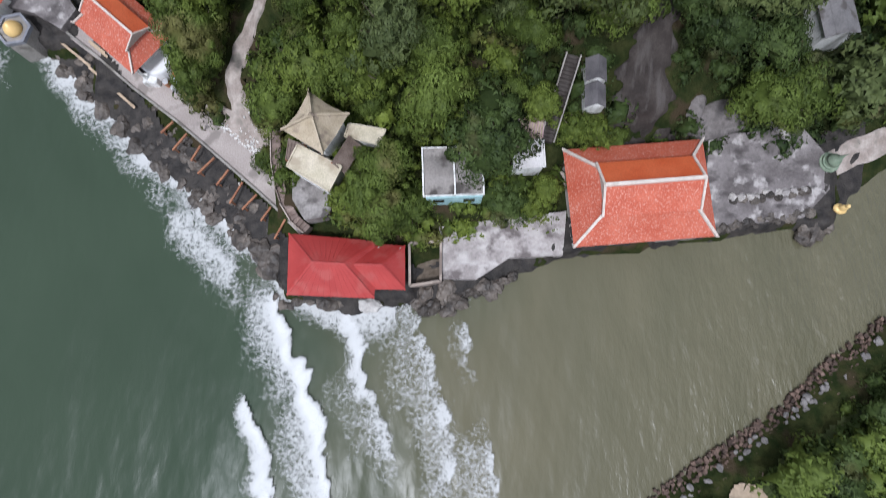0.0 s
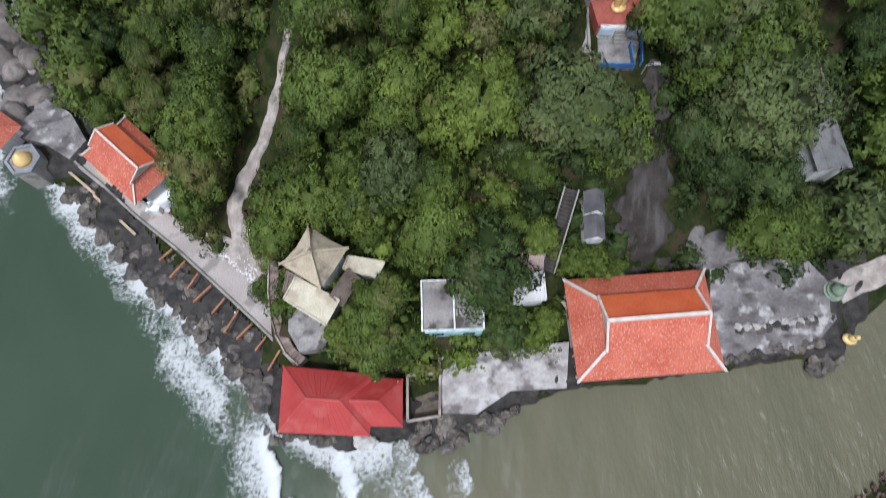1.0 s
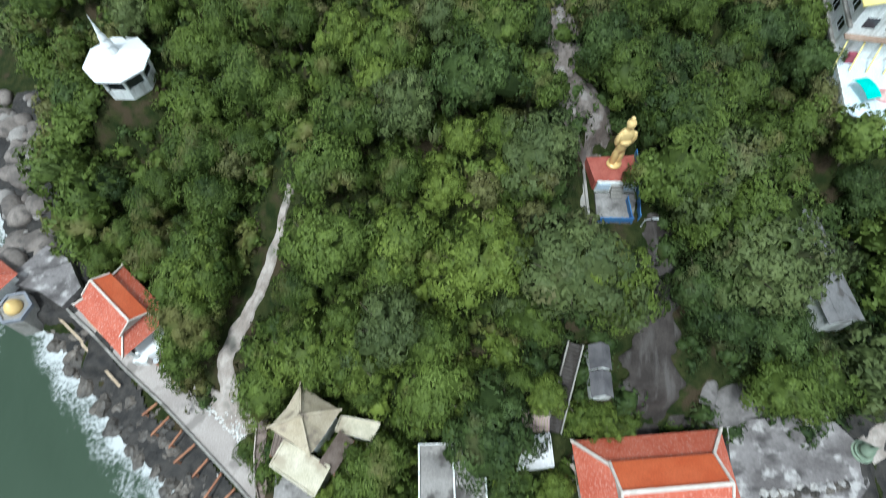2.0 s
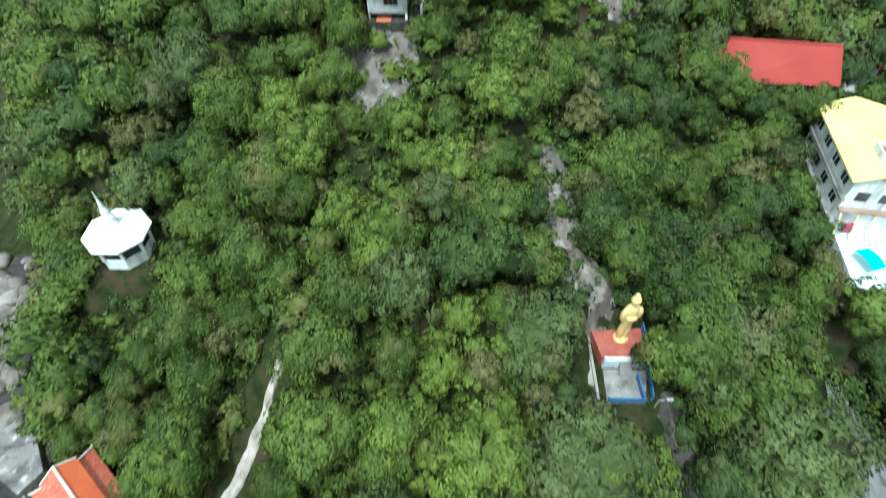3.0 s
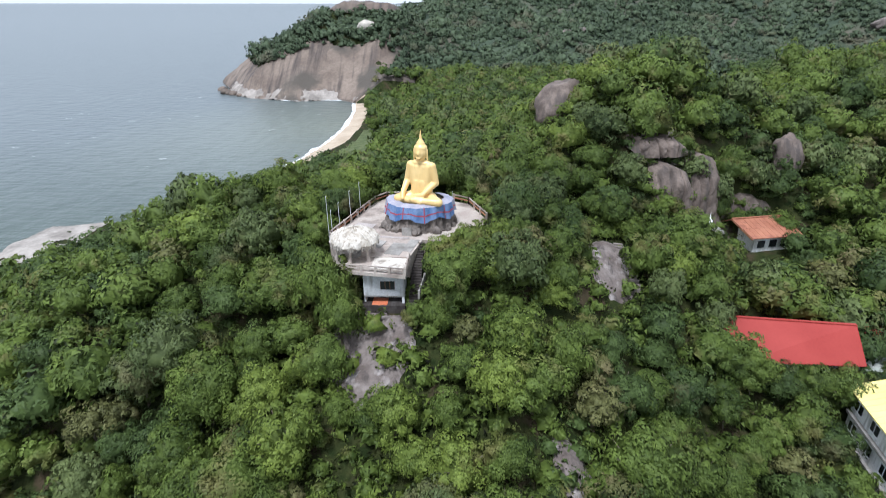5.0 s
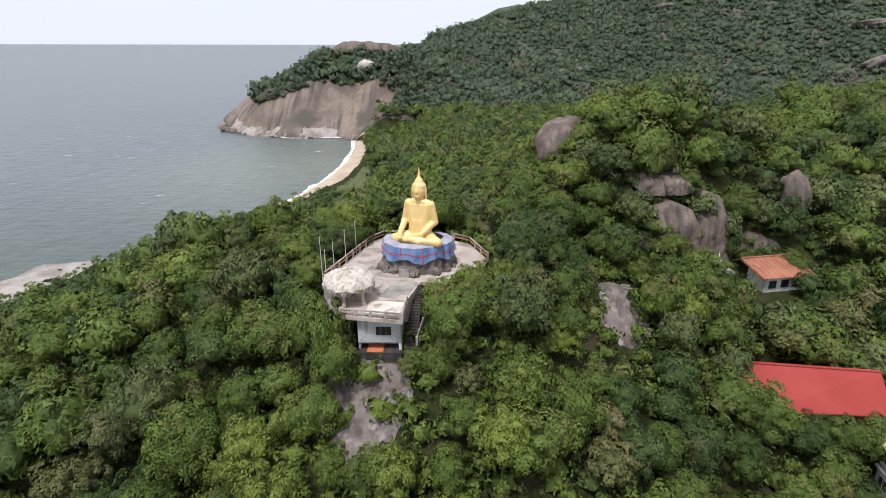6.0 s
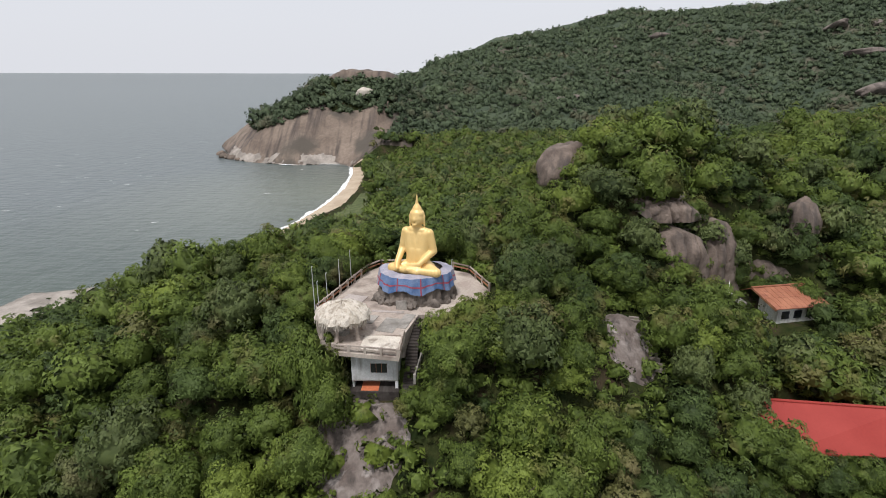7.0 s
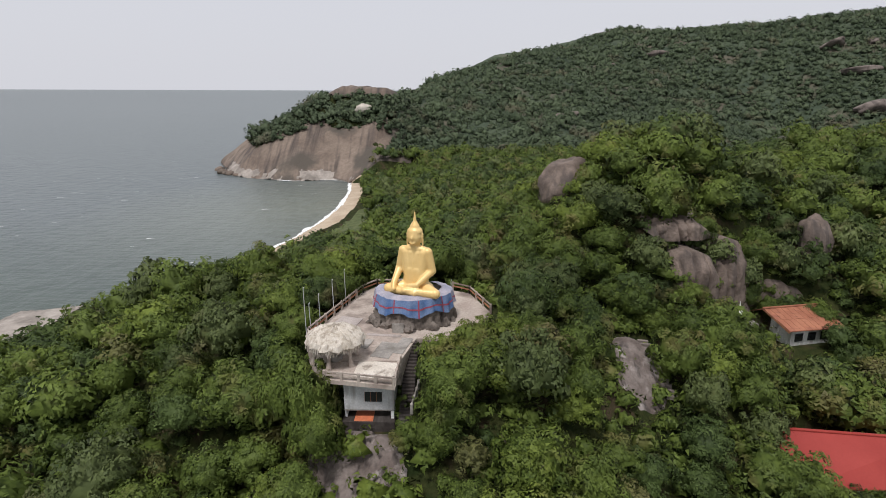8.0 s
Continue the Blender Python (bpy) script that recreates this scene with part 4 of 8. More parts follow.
# ---- temple halls on the shore ----
def temple(name, m, half_l, half_w, upper_l, upper_w, z_floor, z_eave, z_break, z_ridge, label, trim=1.0):
    """A hall under a two-tiered tiled roof: a hipped skirt below, a gabled roof above it."""
    root = thing(name, m, label, "temple")
    e, u = z_eave, z_break
    c = [(-half_l, -half_w, e), (half_l, -half_w, e), (half_l, half_w, e), (-half_l, half_w, e)]
    k = [(-upper_l, -upper_w, u), (upper_l, -upper_w, u), (upper_l, upper_w, u), (-upper_l, upper_w, u)]
    for i in range(4):
        j = (i + 1) % 4
        solid("roof_slope", lambda bm: courses(bm, c[i], c[j], k[j], k[i], 0.34), ORANGE_TILE, root)
    g = [(-upper_l - 0.35, -upper_w - 0.5, u - 0.12), (upper_l + 0.35, -upper_w - 0.5, u - 0.12), (upper_l + 0.35, upper_w + 0.5, u - 0.12),
         (-upper_l - 0.35, upper_w + 0.5, u - 0.12)]
    r0, r1 = (-upper_l - 0.35, 0, z_ridge), (upper_l + 0.35, 0, z_ridge)
    g = [(p[0], p[1], p[2] + 0.3) for p in g]
    solid("upper_roof_slope", lambda bm: courses(bm, g[0], g[1], r1, r0, 0.34), ORANGE_TILE, root)
    solid("upper_roof_slope", lambda bm: courses(bm, g[2], g[3], r0, r1, 0.34), SHEENLESS_TILE, root, "deeper orange tiles, coloured as the slope without sky sheen")

    def lift(p, z):
        return (p[0], p[1], p[2] + z)
    for i in range(4):
        solid("hip_trim", lambda bm: beam(bm, lift(c[i], 0.1), lift(k[i], 0.12), 0.3 * trim, 0.24 * trim), TRIM_WHITE, root, "cream plaster hip trim")
    solid("ridge_trim", lambda bm: beam(bm, lift(r0, 0.1), lift(r1, 0.1), 0.38 * trim, 0.3 * trim), TRIM_WHITE, root, "cream plaster ridge trim")
    for a, b in ((g[0], r0), (g[3], r0), (g[1], r1), (g[2], r1)):
        solid("verge_trim", lambda bm: beam(bm, lift(a, 0.1), lift(b, 0.1), 0.24 * trim, 0.22 * trim), TRIM_WHITE, root, "cream plaster verge trim")
    for s in (-1, 1):
        solid("gable", lambda bm: prism(bm, [(s * upper_l - 0.08, -upper_w), (s * upper_l + 0.08, -upper_w), (s * upper_l + 0.08, 0), (s * upper_l + 0.08, upper_w),
                                             (s * upper_l - 0.08, upper_w), (s * upper_l - 0.08, 0)], u - 0.1, [u + 0.1, u + 0.1, z_ridge - 0.15, u + 0.1, u + 0.1, z_ridge - 0.15]),
              TRIM_WHITE, root, "cream gable with a moulded frame")
        for t in (-1, 1):
            # finial horn at each corner
            p, q = (s * half_l, t * half_w, e + 0.1), (s * (half_l + 0.18), t * (half_w + 0.15), e + 0.28)
            solid("finial", lambda bm: limb(bm, p, q, 0.14, 0.03), TRIM_WHITE, root)
    wl_, ww_ = half_l - 1.2, half_w - 1.1
    for lo, hi in (((-wl_, -ww_, z_floor), (wl_, -ww_ + 0.2, e + 0.3)), ((-wl_, ww_ - 0.2, z_floor), (wl_, ww_, e + 0.3)),
                   ((-wl_, -ww_ + 0.2, z_floor), (-wl_ + 0.2, ww_ - 0.2, e + 0.3)), ((wl_ - 0.2, -ww_ + 0.2, z_floor), (wl_, ww_ - 0.2, e + 0.3))):
        solid("wall", lambda bm: box(bm, lo, hi), PLASTER, root)
    solid("plinth", lambda bm: box(bm, (-half_l + 0.5, -half_w + 0.4, z_floor - 2.2), (half_l - 0.5, half_w - 0.4, z_floor), 0.05), CONCRETE, root)
    n = max(3, int(half_l / 1.6))
    for s in (-1, 1):
        for q in range(n):
            x = (-1 + 2 * q / (n - 1)) * (half_l - 0.7)
            solid("column", lambda bm: box(bm, (x - 0.17, s * (half_w - 0.6) - 0.17, z_floor), (x + 0.17, s * (half_w - 0.6) + 0.17, e + 0.15), 0.03), PLASTER, root)
    solid("ceiling_board", lambda bm: box(bm, (-half_l + 0.3, -half_w + 0.3, e - 0.12), (half_l - 0.3, half_w - 0.3, e - 0.04)), TIMBER, root)
    return root


# deeper orange for the north upper slope: its missing sky sheen put into colour
SHEENLESS_TILE = surface("sheenless_orange_tile", (0.46, 0.085, 0.025), (0.52, 0.115, 0.04), 0.5, 7.0, 0.45, 0.12)
temple("temple_hall", pose(21.55, 12.9, 0, 0, 0, 5.6), 7.7, 5.4, 4.75, 2.35, 2.1, 5.3, 7.9, 10.1,
       "orange-tiled temple hall with cream ridge trim beside the water")
temple("temple_hall", pose(-35.35, 30.1, 0, 0, 0, -39.6), 4.6, 3.15, 3.2, 1.3, 2.5, 6.6, 8.1, 9.4,
       "smaller orange-tiled temple hall with gold gable beside the sea path", 0.62)



def round_store():
    root = thing("round_store", pose(-32.7, 27.5, 0), "white rounded store with a flat top beside the small hall", "store")
    solid("store_wall", lambda bm: lathe(bm, [(1.75, 1.8), (1.75, 4.3), (1.65, 4.5), (1.5, 4.55)], 22), WHITE_PAINT, root)
    solid("door_step", lambda bm: box(bm, (-1.7, -2.4, 2.0), (-0.1, -1.2, 3.6), 0.04), PLASTER, root, "white plastered porch")


round_store()

# ---- red-roofed sea pavilion ----
def red_pavilion():
    root = thing("sea_pavilion", pose(0, 0, 0), "open pavilion under a faded red sheet-metal hip roof on shore rocks", "pavilion")
    z, top = 4.15, 6.3
    nw, sw, se, ne = (-16.5, 7.85, z), (-16.3, 1.15, z), (-6.9, 0.95, z), (-6.8, 7.2, z)
    ra, rb = (-13.3, 4.5, top), (-9.9, 4.35, top)
    for a, b, c, d in ((sw, se, rb, ra), (ne, nw, ra, rb), (nw, sw, ra, ra), (se, ne, rb, rb)):
        s = solid("roof_slope", lambda bm: courses(bm, a, b, c, d, 3.0, 0.0), RED_METAL, root)
        solid("seam", lambda bm: ribs(bm, a, b, c, d, 0.75, 0.035, 0.03), RED_METAL, s)
    # lower wing to the east
    z2, t2 = 4.0, 5.75
    a0, b0, c0, d0 = (-9.0, 1.9, z2), (-3.6, 1.95, z2), (-3.75, 6.75, z2), (-9.0, 7.0, z2)
    p, q = (-9.0, 4.4, t2), (-6.0, 4.4, t2)
    for a, b, c, d in ((a0, b0, q, p), (c0, d0, p, q), (b0, c0, q, q)):
        s = solid("wing_roof_slope", lambda bm: courses(bm, a, b, c, d, 3.0, 0.0), RED_METAL, root)
        solid("seam", lambda bm: ribs(bm, a, b, c, d, 0.75, 0.035, 0.03), RED_METAL, s)
    for a, b in ((nw, ra), (sw, ra), (ra, rb), (rb, se), (rb, ne), (q, b0), (q, c0), (p, q)):
        solid("ridge_cap", lambda bm: beam(bm, (a[0], a[1], a[2] + 0.05), (b[0], b[1], b[2] + 0.05), 0.22, 0.07), RED_METAL, root)
    solid("floor", lambda bm: prism(bm, [(-16, 1.6), (-4, 2.3), (-4, 6.6), (-16, 7.4)], 0.6, 1.7), CONCRETE, root)
    for x in (-15.8, -12.6, -9.4, -6.6, -4.2):
        for y in (1.9, 6.6):
            if x > -7:
                y = 2.5 if y < 3 else 6.4
            solid("post", lambda bm: box(bm, (x - 0.12, y - 0.12, 1.7), (x + 0.12, y + 0.12, 4.3), 0.02), PLASTER, root)
    return root


red_pavilion()


# ---- tan-roofed house on the slope ----
def tan_house():
    root = thing("hillside_house", pose(-12.6, 18.1, 0, 0, 0, -30), "small house with a weathered tan pyramid roof and upturned corners", "house")
    e, apex = 10.3, 12.7
    h = 2.35
    corner = [(-h, -h, e + 0.5), (h, -h, e + 0.5), (h, h, e + 0.5), (-h, h, e + 0.5)]
    for i in range(4):
        a, b = Vector(corner[i]), Vector(corner[(i + 1) % 4])
        mid = (a + b) / 2 * 0.97
        mid.z = e
        tip = Vector((0, 0, apex))

        def face(bm):
            courses(bm, a, mid, tip, tip, 0.28, 0.04)
            courses(bm, mid, b, tip, tip, 0.28, 0.04)
        solid("roof_slope", face, OLD_TILE, root)
        solid("hip_trim", lambda bm: beam(bm, (a.x * 1.05, a.y * 1.05, a.z + 0.2), (0, 0, apex + 0.08), 0.22, 0.2), OLD_TILE, root)
    solid("ridge_knob", lambda bm: lathe(bm, [(0.25, apex - 0.1), (0.3, apex + 0.15), (0.12, apex + 0.35), (0.02, apex + 0.6)], 10), OLD_TILE, root)
    for lo, hi in (((-1.8, -1.8, 4.8), (1.8, -1.6, e + 0.2)), ((-1.8, 1.6, 4.8), (1.8, 1.8, e + 0.2)), ((-1.8, -1.6, 4.8), (-1.6, 1.6, e + 0.2)),
                   ((1.6, -1.6, 4.8), (1.8, 1.6, e + 0.2))):
        solid("wall", lambda bm: box(bm, lo, hi), PLASTER, root)
    solid("eave_board", lambda bm: box(bm, (-2.1, -2.1, e - 0.1), (2.1, 2.1, e + 0.02)), TIMBER, root)
    return root


tan_house()
WHITE_ROOF = surface("chalky_white_roof", (0.55, 0.53, 0.52), (0.66, 0.64, 0.63), 0.8, 6.0, 0.85, 0.15)
PALE_ROOF = surface("cream_painted_flat_roof", (0.5, 0.45, 0.33), (0.6, 0.54, 0.42), 0.7, 6.0, 0.85, 0.15, stain=((0.4, 0.34, 0.25), 0.5))


def flat_annexe(pts, z_low, z, label, roof_material, edge=0.2):
    root = thing("flat_roofed_annexe", pose(0, 0, 0), label, "annexe")
    cx, cy = sum(p[0] for p in pts) / len(pts), sum(p[1] for p in pts) / len(pts)
    inner = [(cx + (x - cx) * 0.88, cy + (y - cy) * 0.88) for x, y in pts]
    for i in range(len(inner)):
        a, b = inner[i], inner[(i + 1) % len(inner)]
        solid("wall", lambda bm: beam(bm, (a[0], a[1], (z_low + z) / 2 - 0.2), (b[0], b[1], (z_low + z) / 2 - 0.2), 0.2, z - z_low - 0.05), PLASTER, root)
    solid("roof_slab", lambda bm: prism(bm, pts, z - 0.22, z), roof_material, root)
    for i in range(len(pts)):
        a, b = pts[i], pts[(i + 1) % len(pts)]
        solid("kerb", lambda bm: beam(bm, (a[0], a[1], z + 0.06), (b[0], b[1], z + 0.06), 0.16, edge), roof_material, root)
    return root


COURT_GREY = surface("streaked_grey_court", (0.17, 0.155, 0.145), (0.3, 0.28, 0.265), 0.5, 4.0, 0.9, 0.4, stain=((0.1, 0.09, 0.085), 0.6))
BROWN_TILE = surface("old_brown_rib_tile", (0.12, 0.088, 0.07), (0.2, 0.155, 0.13), 1.0, 8.0, 0.85, 0.3)
tagged(solid("terrace", lambda bm: prism(bm, [(-16.2, 14.4), (-16.0, 11.4), (-14.6, 9.2), (-12.2, 9.6), (-11.2, 11.4), (-11.0, 13.4)], 1.5, 5.3), COURT_GREY),
       "small streaked grey court below the tan-roofed house", "terrace", kind="structure")


def tile_lean_to(a, b, c, d, label):
    """A ribbed tile roof from the eave a-b up to c-d, on four posts."""
    root = thing("lean_to_roof", pose(0, 0, 0), label, "roof")
    solid("roof_slab", lambda bm: slab4(bm, a, b, c, d, 0.1), BROWN_TILE, root)
    solid("rib", lambda bm: ribs(bm, a, b, c, d, 0.28, 0.11, 0.09), BROWN_TILE, root)
    for p in (a, b, c, d):
        solid("post", lambda bm: box(bm, (p[0] - 0.08, p[1] - 0.08, 4.6), (p[0] + 0.08, p[1] + 0.08, p[2] - 0.08)), TIMBER, root)


tile_lean_to((-9.9, 13.6, 8.0), (-8.3, 16.6, 8.0), (-9.6, 17.4, 8.9), (-11.2, 14.6, 8.9), "old brown ribbed tile lean-to beside the cream flat roof")
tile_lean_to((-16.3, 15.2, 7.6), (-14.8, 14.6, 7.6), (-14.3, 16.6, 8.3), (-15.9, 17.2, 8.3), "small brown ribbed tile lean-to beside the curved steps")
flat_annexe([(-14.9, 16.5), (-15.9, 14.2), (-11.4, 11.6), (-10.2, 14.2)], 5.0, 8.5, "low annexe with a cream painted flat roof", PALE_ROOF)
flat_annexe([(-10.1, 17.5), (-6.5, 16.7), (-5.8, 18.3), (-9.7, 18.9)], 5.5, 8.4, "narrow annexe with a worn cream flat roof", PALE_ROOF)
flat_annexe([(7.5, 14.5), (10.9, 14.8), (10.7, 17.7), (7.9, 17.4)], 4.6, 8.0, "white-roofed washroom block among trees", WHITE_ROOF)


def lean_to():
    root = thing("lean_to_roof", pose(0, 0, 0), "ribbed pale tile lean-to roof on posts", "roof")
    a, b, c, d = (8.0, 17.9, 7.6), (10.7, 18.0, 7.6), (10.7, 20.2, 8.6), (8.2, 20.0, 8.6)
    solid("roof_slab", lambda bm: slab4(bm, a, b, c, d, 0.12), OLD_TILE, root)
    solid("rib", lambda bm: ribs(bm, a, b, c, d, 0.3, 0.12, 0.1), surface("mauve_rib_tile", (0.3, 0.2, 0.2), (0.4, 0.3, 0.29), 1.0, 8.0, 0.8, 0.2), root)
    for p in (a, b, c, d):
        solid("post", lambda bm: box(bm, (p[0] - 0.1, p[1] - 0.1, 4.4), (p[0] + 0.1, p[1] + 0.1, p[2] - 0.1)), PLASTER, root)


lean_to()


STAINED_ROOF = surface("stained_flat_roof", (0.19, 0.175, 0.165), (0.31, 0.285, 0.265), 0.5, 5.0, 0.9, 0.3, stain=((0.075, 0.066, 0.06), 0.42))


def workshop():
    """Grey flat roof in two bays, the back of it under a tree."""
    root = thing("flat_roofed_house", pose(1.3, 14.0, 0, 0, 0, 3), "stained grey flat-roofed house with a pale teal front", "house")
    for x0, x1 in ((-3.05, 0.05), (0.2, 3.0)):
        solid("roof_slab", lambda bm: box(bm, (x0, -2.5, 8.2), (x1, 2.6, 8.42), 0.03), STAINED_ROOF, root)
        for lo, hi in (((x0, -2.6, 8.2), (x1, -2.48, 8.62)), ((x0, 2.5, 8.2), (x1, 2.62, 8.62))):
            solid("kerb", lambda bm: box(bm, lo, hi, 0.02), PLASTER, root)
    for x in (-3.13, 0.12, 3.06):
        solid("parapet", lambda bm: box(bm, (x - 0.09, -2.6, 8.1), (x + 0.09, 2.6, 8.72), 0.02), PLASTER, root, "white painted parapet")
    solid("front_wall", lambda bm: box(bm, (-2.9, -2.75, 4.8), (2.95, -2.62, 8.35)), TEAL_WALL, root, "pale teal front wall")
    for x in (-1.6, 1.6):
        solid("window", lambda bm: box(bm, (x - 0.6, -2.8, 6.3), (x + 0.6, -2.72, 7.5)), GLASS_DARK, root)
    for lo, hi in (((-2.9, 2.3, 4.8), (2.9, 2.45, 8.2)), ((-2.9, -2.6, 4.8), (-2.75, 2.3, 8.2)), ((2.75, -2.6, 4.8), (2.9, 2.3, 8.2))):
        solid("wall", lambda bm: box(bm, lo, hi), PLASTER, root)


workshop()


# ---- stairs ----
def stair(name, a, b, width, steps, material, label, rail=True, deep=0.8):
    """Solid steps climbing from a to b, with low side walls."""
    root = thing(name, pose(0, 0, 0), label, "stairs")
    a, b = Vector(a), Vector(b)
    flat = Vector((b.x - a.x, b.y - a.y, 0))
    turn = math.degrees(math.atan2(flat.y, flat.x))
    run, rise = flat.length / steps, (b.z - a.z) / steps
    bm = bmesh.new()
    box(bm, (0, -width / 2, -deep), (run * 0.97, width / 2, 0), 0.015)
    first = part("step", bm, material, root, "", pose(a.x, a.y, a.z + rise, 0, 0, turn))
    for k in range(1, steps):
        p = a + (b - a) * (k / steps)
        ob = new("step", first.data)
        ob.parent = root
        ob.matrix_basis = pose(p.x, p.y, p.z + rise, 0, 0, turn)
    if rail:
        side = Vector((-flat.y, flat.x, 0)).normalized() * (width / 2 + 0.1)
        for s in (-1, 1):
            solid("side_wall", lambda bm: beam(bm, a + side * s + Vector((0, 0, 0.2)), b + side * s + Vector((0, 0, 0.3)), 0.16, 0.7), CONCRETE, root)
    return root


stair("stone_stairs", (11.5, 18.4, 5.6), (13.6, 26.4, 9.6), 1.3, 22, SLAB_DARK, "worn concrete stairs climbing between low walls", True, 3.5)
stair("stone_stairs", (14.0, 14.9, 3.2), (10.6, 14.7, 4.2), 1.5, 9, CONCRETE_PINK, "short pinkish steps beside the temple hall", False)


def curved_steps(line, z0, z1, width, steps, label):
    """Shallow steps along a bending line, with a low kerb on the outer side."""
    root = thing("garden_steps", pose(0, 0, 0), label, "stairs")
    pts = [Vector((x, y, 0)) for x, y in line]
    total = sum((b - a).length for a, b in zip(pts, pts[1:]))
    for k in range(steps):
        want, i = total * k / steps, 0
        while want > (pts[i + 1] - pts[i]).length and i < len(pts) - 2:
            want -= (pts[i + 1] - pts[i]).length
            i += 1
        d = (pts[i + 1] - pts[i]).normalized()
        p = pts[i] + d * want
        z = z0 + (z1 - z0) * k / steps
        m = pose(p.x, p.y, z, 0, 0, math.degrees(math.atan2(d.y, d.x)))
        solid("step", lambda bm: box(bm, (0, -width / 2, -1.6), (total / steps * 1.02, width / 2, 0), 0.02), STEP_BROWN, root, "", m)
        solid("kerb", lambda bm: box(bm, (0, width / 2, -1.6), (total / steps * 1.02, width / 2 + 0.14, 0.3), 0.02), CONCRETE_PINK, root, "", m)


STEP_BROWN = surface("worn_brown_step", (0.17, 0.125, 0.105), (0.27, 0.21, 0.18), 0.9, 7.0, 0.9, 0.3, vary=0.2)
curved_steps([(-14.6, 8.4), (-15.9, 9.5), (-16.8, 11.0), (-17.4, 12.8), (-17.8, 15.4), (-17.8, 18.6)], 3.7, 6.8, 0.95, 26, "narrow brown steps curving up beside the tan-roofed house")


SHRINE_TILE = surface("dark_grey_roof_tile", (0.085, 0.08, 0.085), (0.15, 0.14, 0.145), 0.8, 9.0, 0.75, 0.3)


def shrine_roofs():
    for k, (y0, y1, z) in enumerate(((21.4, 24.1, 8.9), (24.1, 26.8, 9.4))):
        root = thing("small_shrine", pose(16.3, 0, 0), "small shrine under a grey-blue gabled roof", "shrine", "row of small shrines")
        for s in (-1, 1):
            a, b, c, d = (s * 1.1, y0, z - 1.05), (s * 1.1, y1 - 0.1, z - 1.05), (0, y1 - 0.1, z), (0, y0, z)
            solid("roof_slope", lambda bm: courses(bm, a, b, c, d, 0.3), SHRINE_TILE, root)
        solid("front_wall", lambda bm: prism(bm, [(-1.0, y0 + 0.15), (1.0, y0 + 0.15), (1.0, y1 - 0.25), (-1.0, y1 - 0.25)], z - 4, z - 1.0), PLASTER, root)


shrine_roofs()

# ---- paved grounds ----
TERRACE_GREY = surface("grey_washed_terrace", (0.12, 0.106, 0.103), (0.24, 0.218, 0.213), 0.3, 3.0, 0.9, 0.7, stain=((0.4, 0.375, 0.36), 0.6), streak=((0.07, 0.062, 0.06), (0.5, 0.9, 0.5)))
tagged(solid("terrace", lambda bm: prism(bm, [(-0.1, 9.2), (0.3, 3.4), (4.2, 3.4), (7.9, 5.9), (13.9, 6.3), (14.2, 11.2), (7, 10.2)], 0.2, [2.5, 2.0, 1.9, 2.0, 2.1, 2.9, 2.9]),
             STONE_FLOOR), "cement-washed rock terrace above the water", "terrace", kind="structure")
tagged(solid("terrace", lambda bm: prism(bm, [(30.0, 9.6), (41.5, 11.2), (44.5, 14.5), (44.2, 18.5), (41, 21.3), (30.5, 20.2)], 0.2, [1.8, 1.9, 2.2, 2.5, 3.6, 3.2]),
             TERRACE_GREY), "grey cement-washed rock terrace beside the hall", "terrace", kind="structure")
tagged(solid("terrace", lambda bm: prism(bm, [(-52.5, 34.5), (-48, 33.5), (-44.5, 31.5), (-43, 34), (-45.5, 37.5), (-49, 39.5)], 0.4, 3.6), TERRACE_GREY),
       "grey paved court beside the hexagonal shrine", "terrace", kind="structure")


def ribbon(name, line, width, rise, material, label, thick=0.5, category="path", uneven=0.0):
    """A paved strip that follows a line of the plan and the lie of the land, or a fixed height."""
    pts = []
    for (ax, ay), (bx, by) in zip(line, line[1:]):
        n = max(2, int(math.hypot(bx - ax, by - ay) / 0.7))
        pts.extend((ax + (bx - ax) * k / n, ay + (by - ay) * k / n) for k in range(n))
    pts.append(line[-1])
    bm = bmesh.new()
    rows = []
    for k, (x, y) in enumerate(pts):
        p, q = pts[max(0, k - 1)], pts[min(len(pts) - 1, k + 1)]
        d = Vector((q[0] - p[0], q[1] - p[1], 0)).normalized()
        side = Vector((-d.y, d.x, 0))
        row = []
        for s in (-1, -0.33, 0.33, 1):
            w = width / 2 * (1 + uneven * float(wobble(x, y, 1.3, s * 3.0)))
            px, py = x + side.x * s * w, y + side.y * s * w
            z = rise if rise > 0 else at_ground(px, py) - rise
            row.append(bm.verts.new((px, py, z)))
        rows.append(row)
    for a, b in zip(rows, rows[1:]):
        for k in range(3):
            bm.faces.new((a[k], a[k + 1], b[k + 1], b[k]))
    r = bmesh.ops.extrude_face_region(bm, geom=list(bm.faces))
    for v in [g for g in r["geom"] if isinstance(g, bmesh.types.BMVert)]:
        v.co.z -= thick
    return tagged(part(name, bm, material), label, category, kind="structure")


ribbon("promenade", [(-43.5, 32.2), (-38, 28.2), (-35.2, 26.0), (-30.5, 22.6), (-25.8, 19.0), (-20.9, 14.9), (-14.8, 9.0)], 2.7, 2.5, PATH_CONCRETE,
       "pale concrete sea path along the rocks", 1.6)
ribbon("promenade_edge", [(-45, 32.0), (-40.6, 28.7), (-36, 24.9), (-30.4, 20.8), (-26.2, 17.4), (-21, 13.1), (-16, 8.8)], 0.25, 2.75, CONCRETE, "low concrete kerb of the sea path", 1.6)


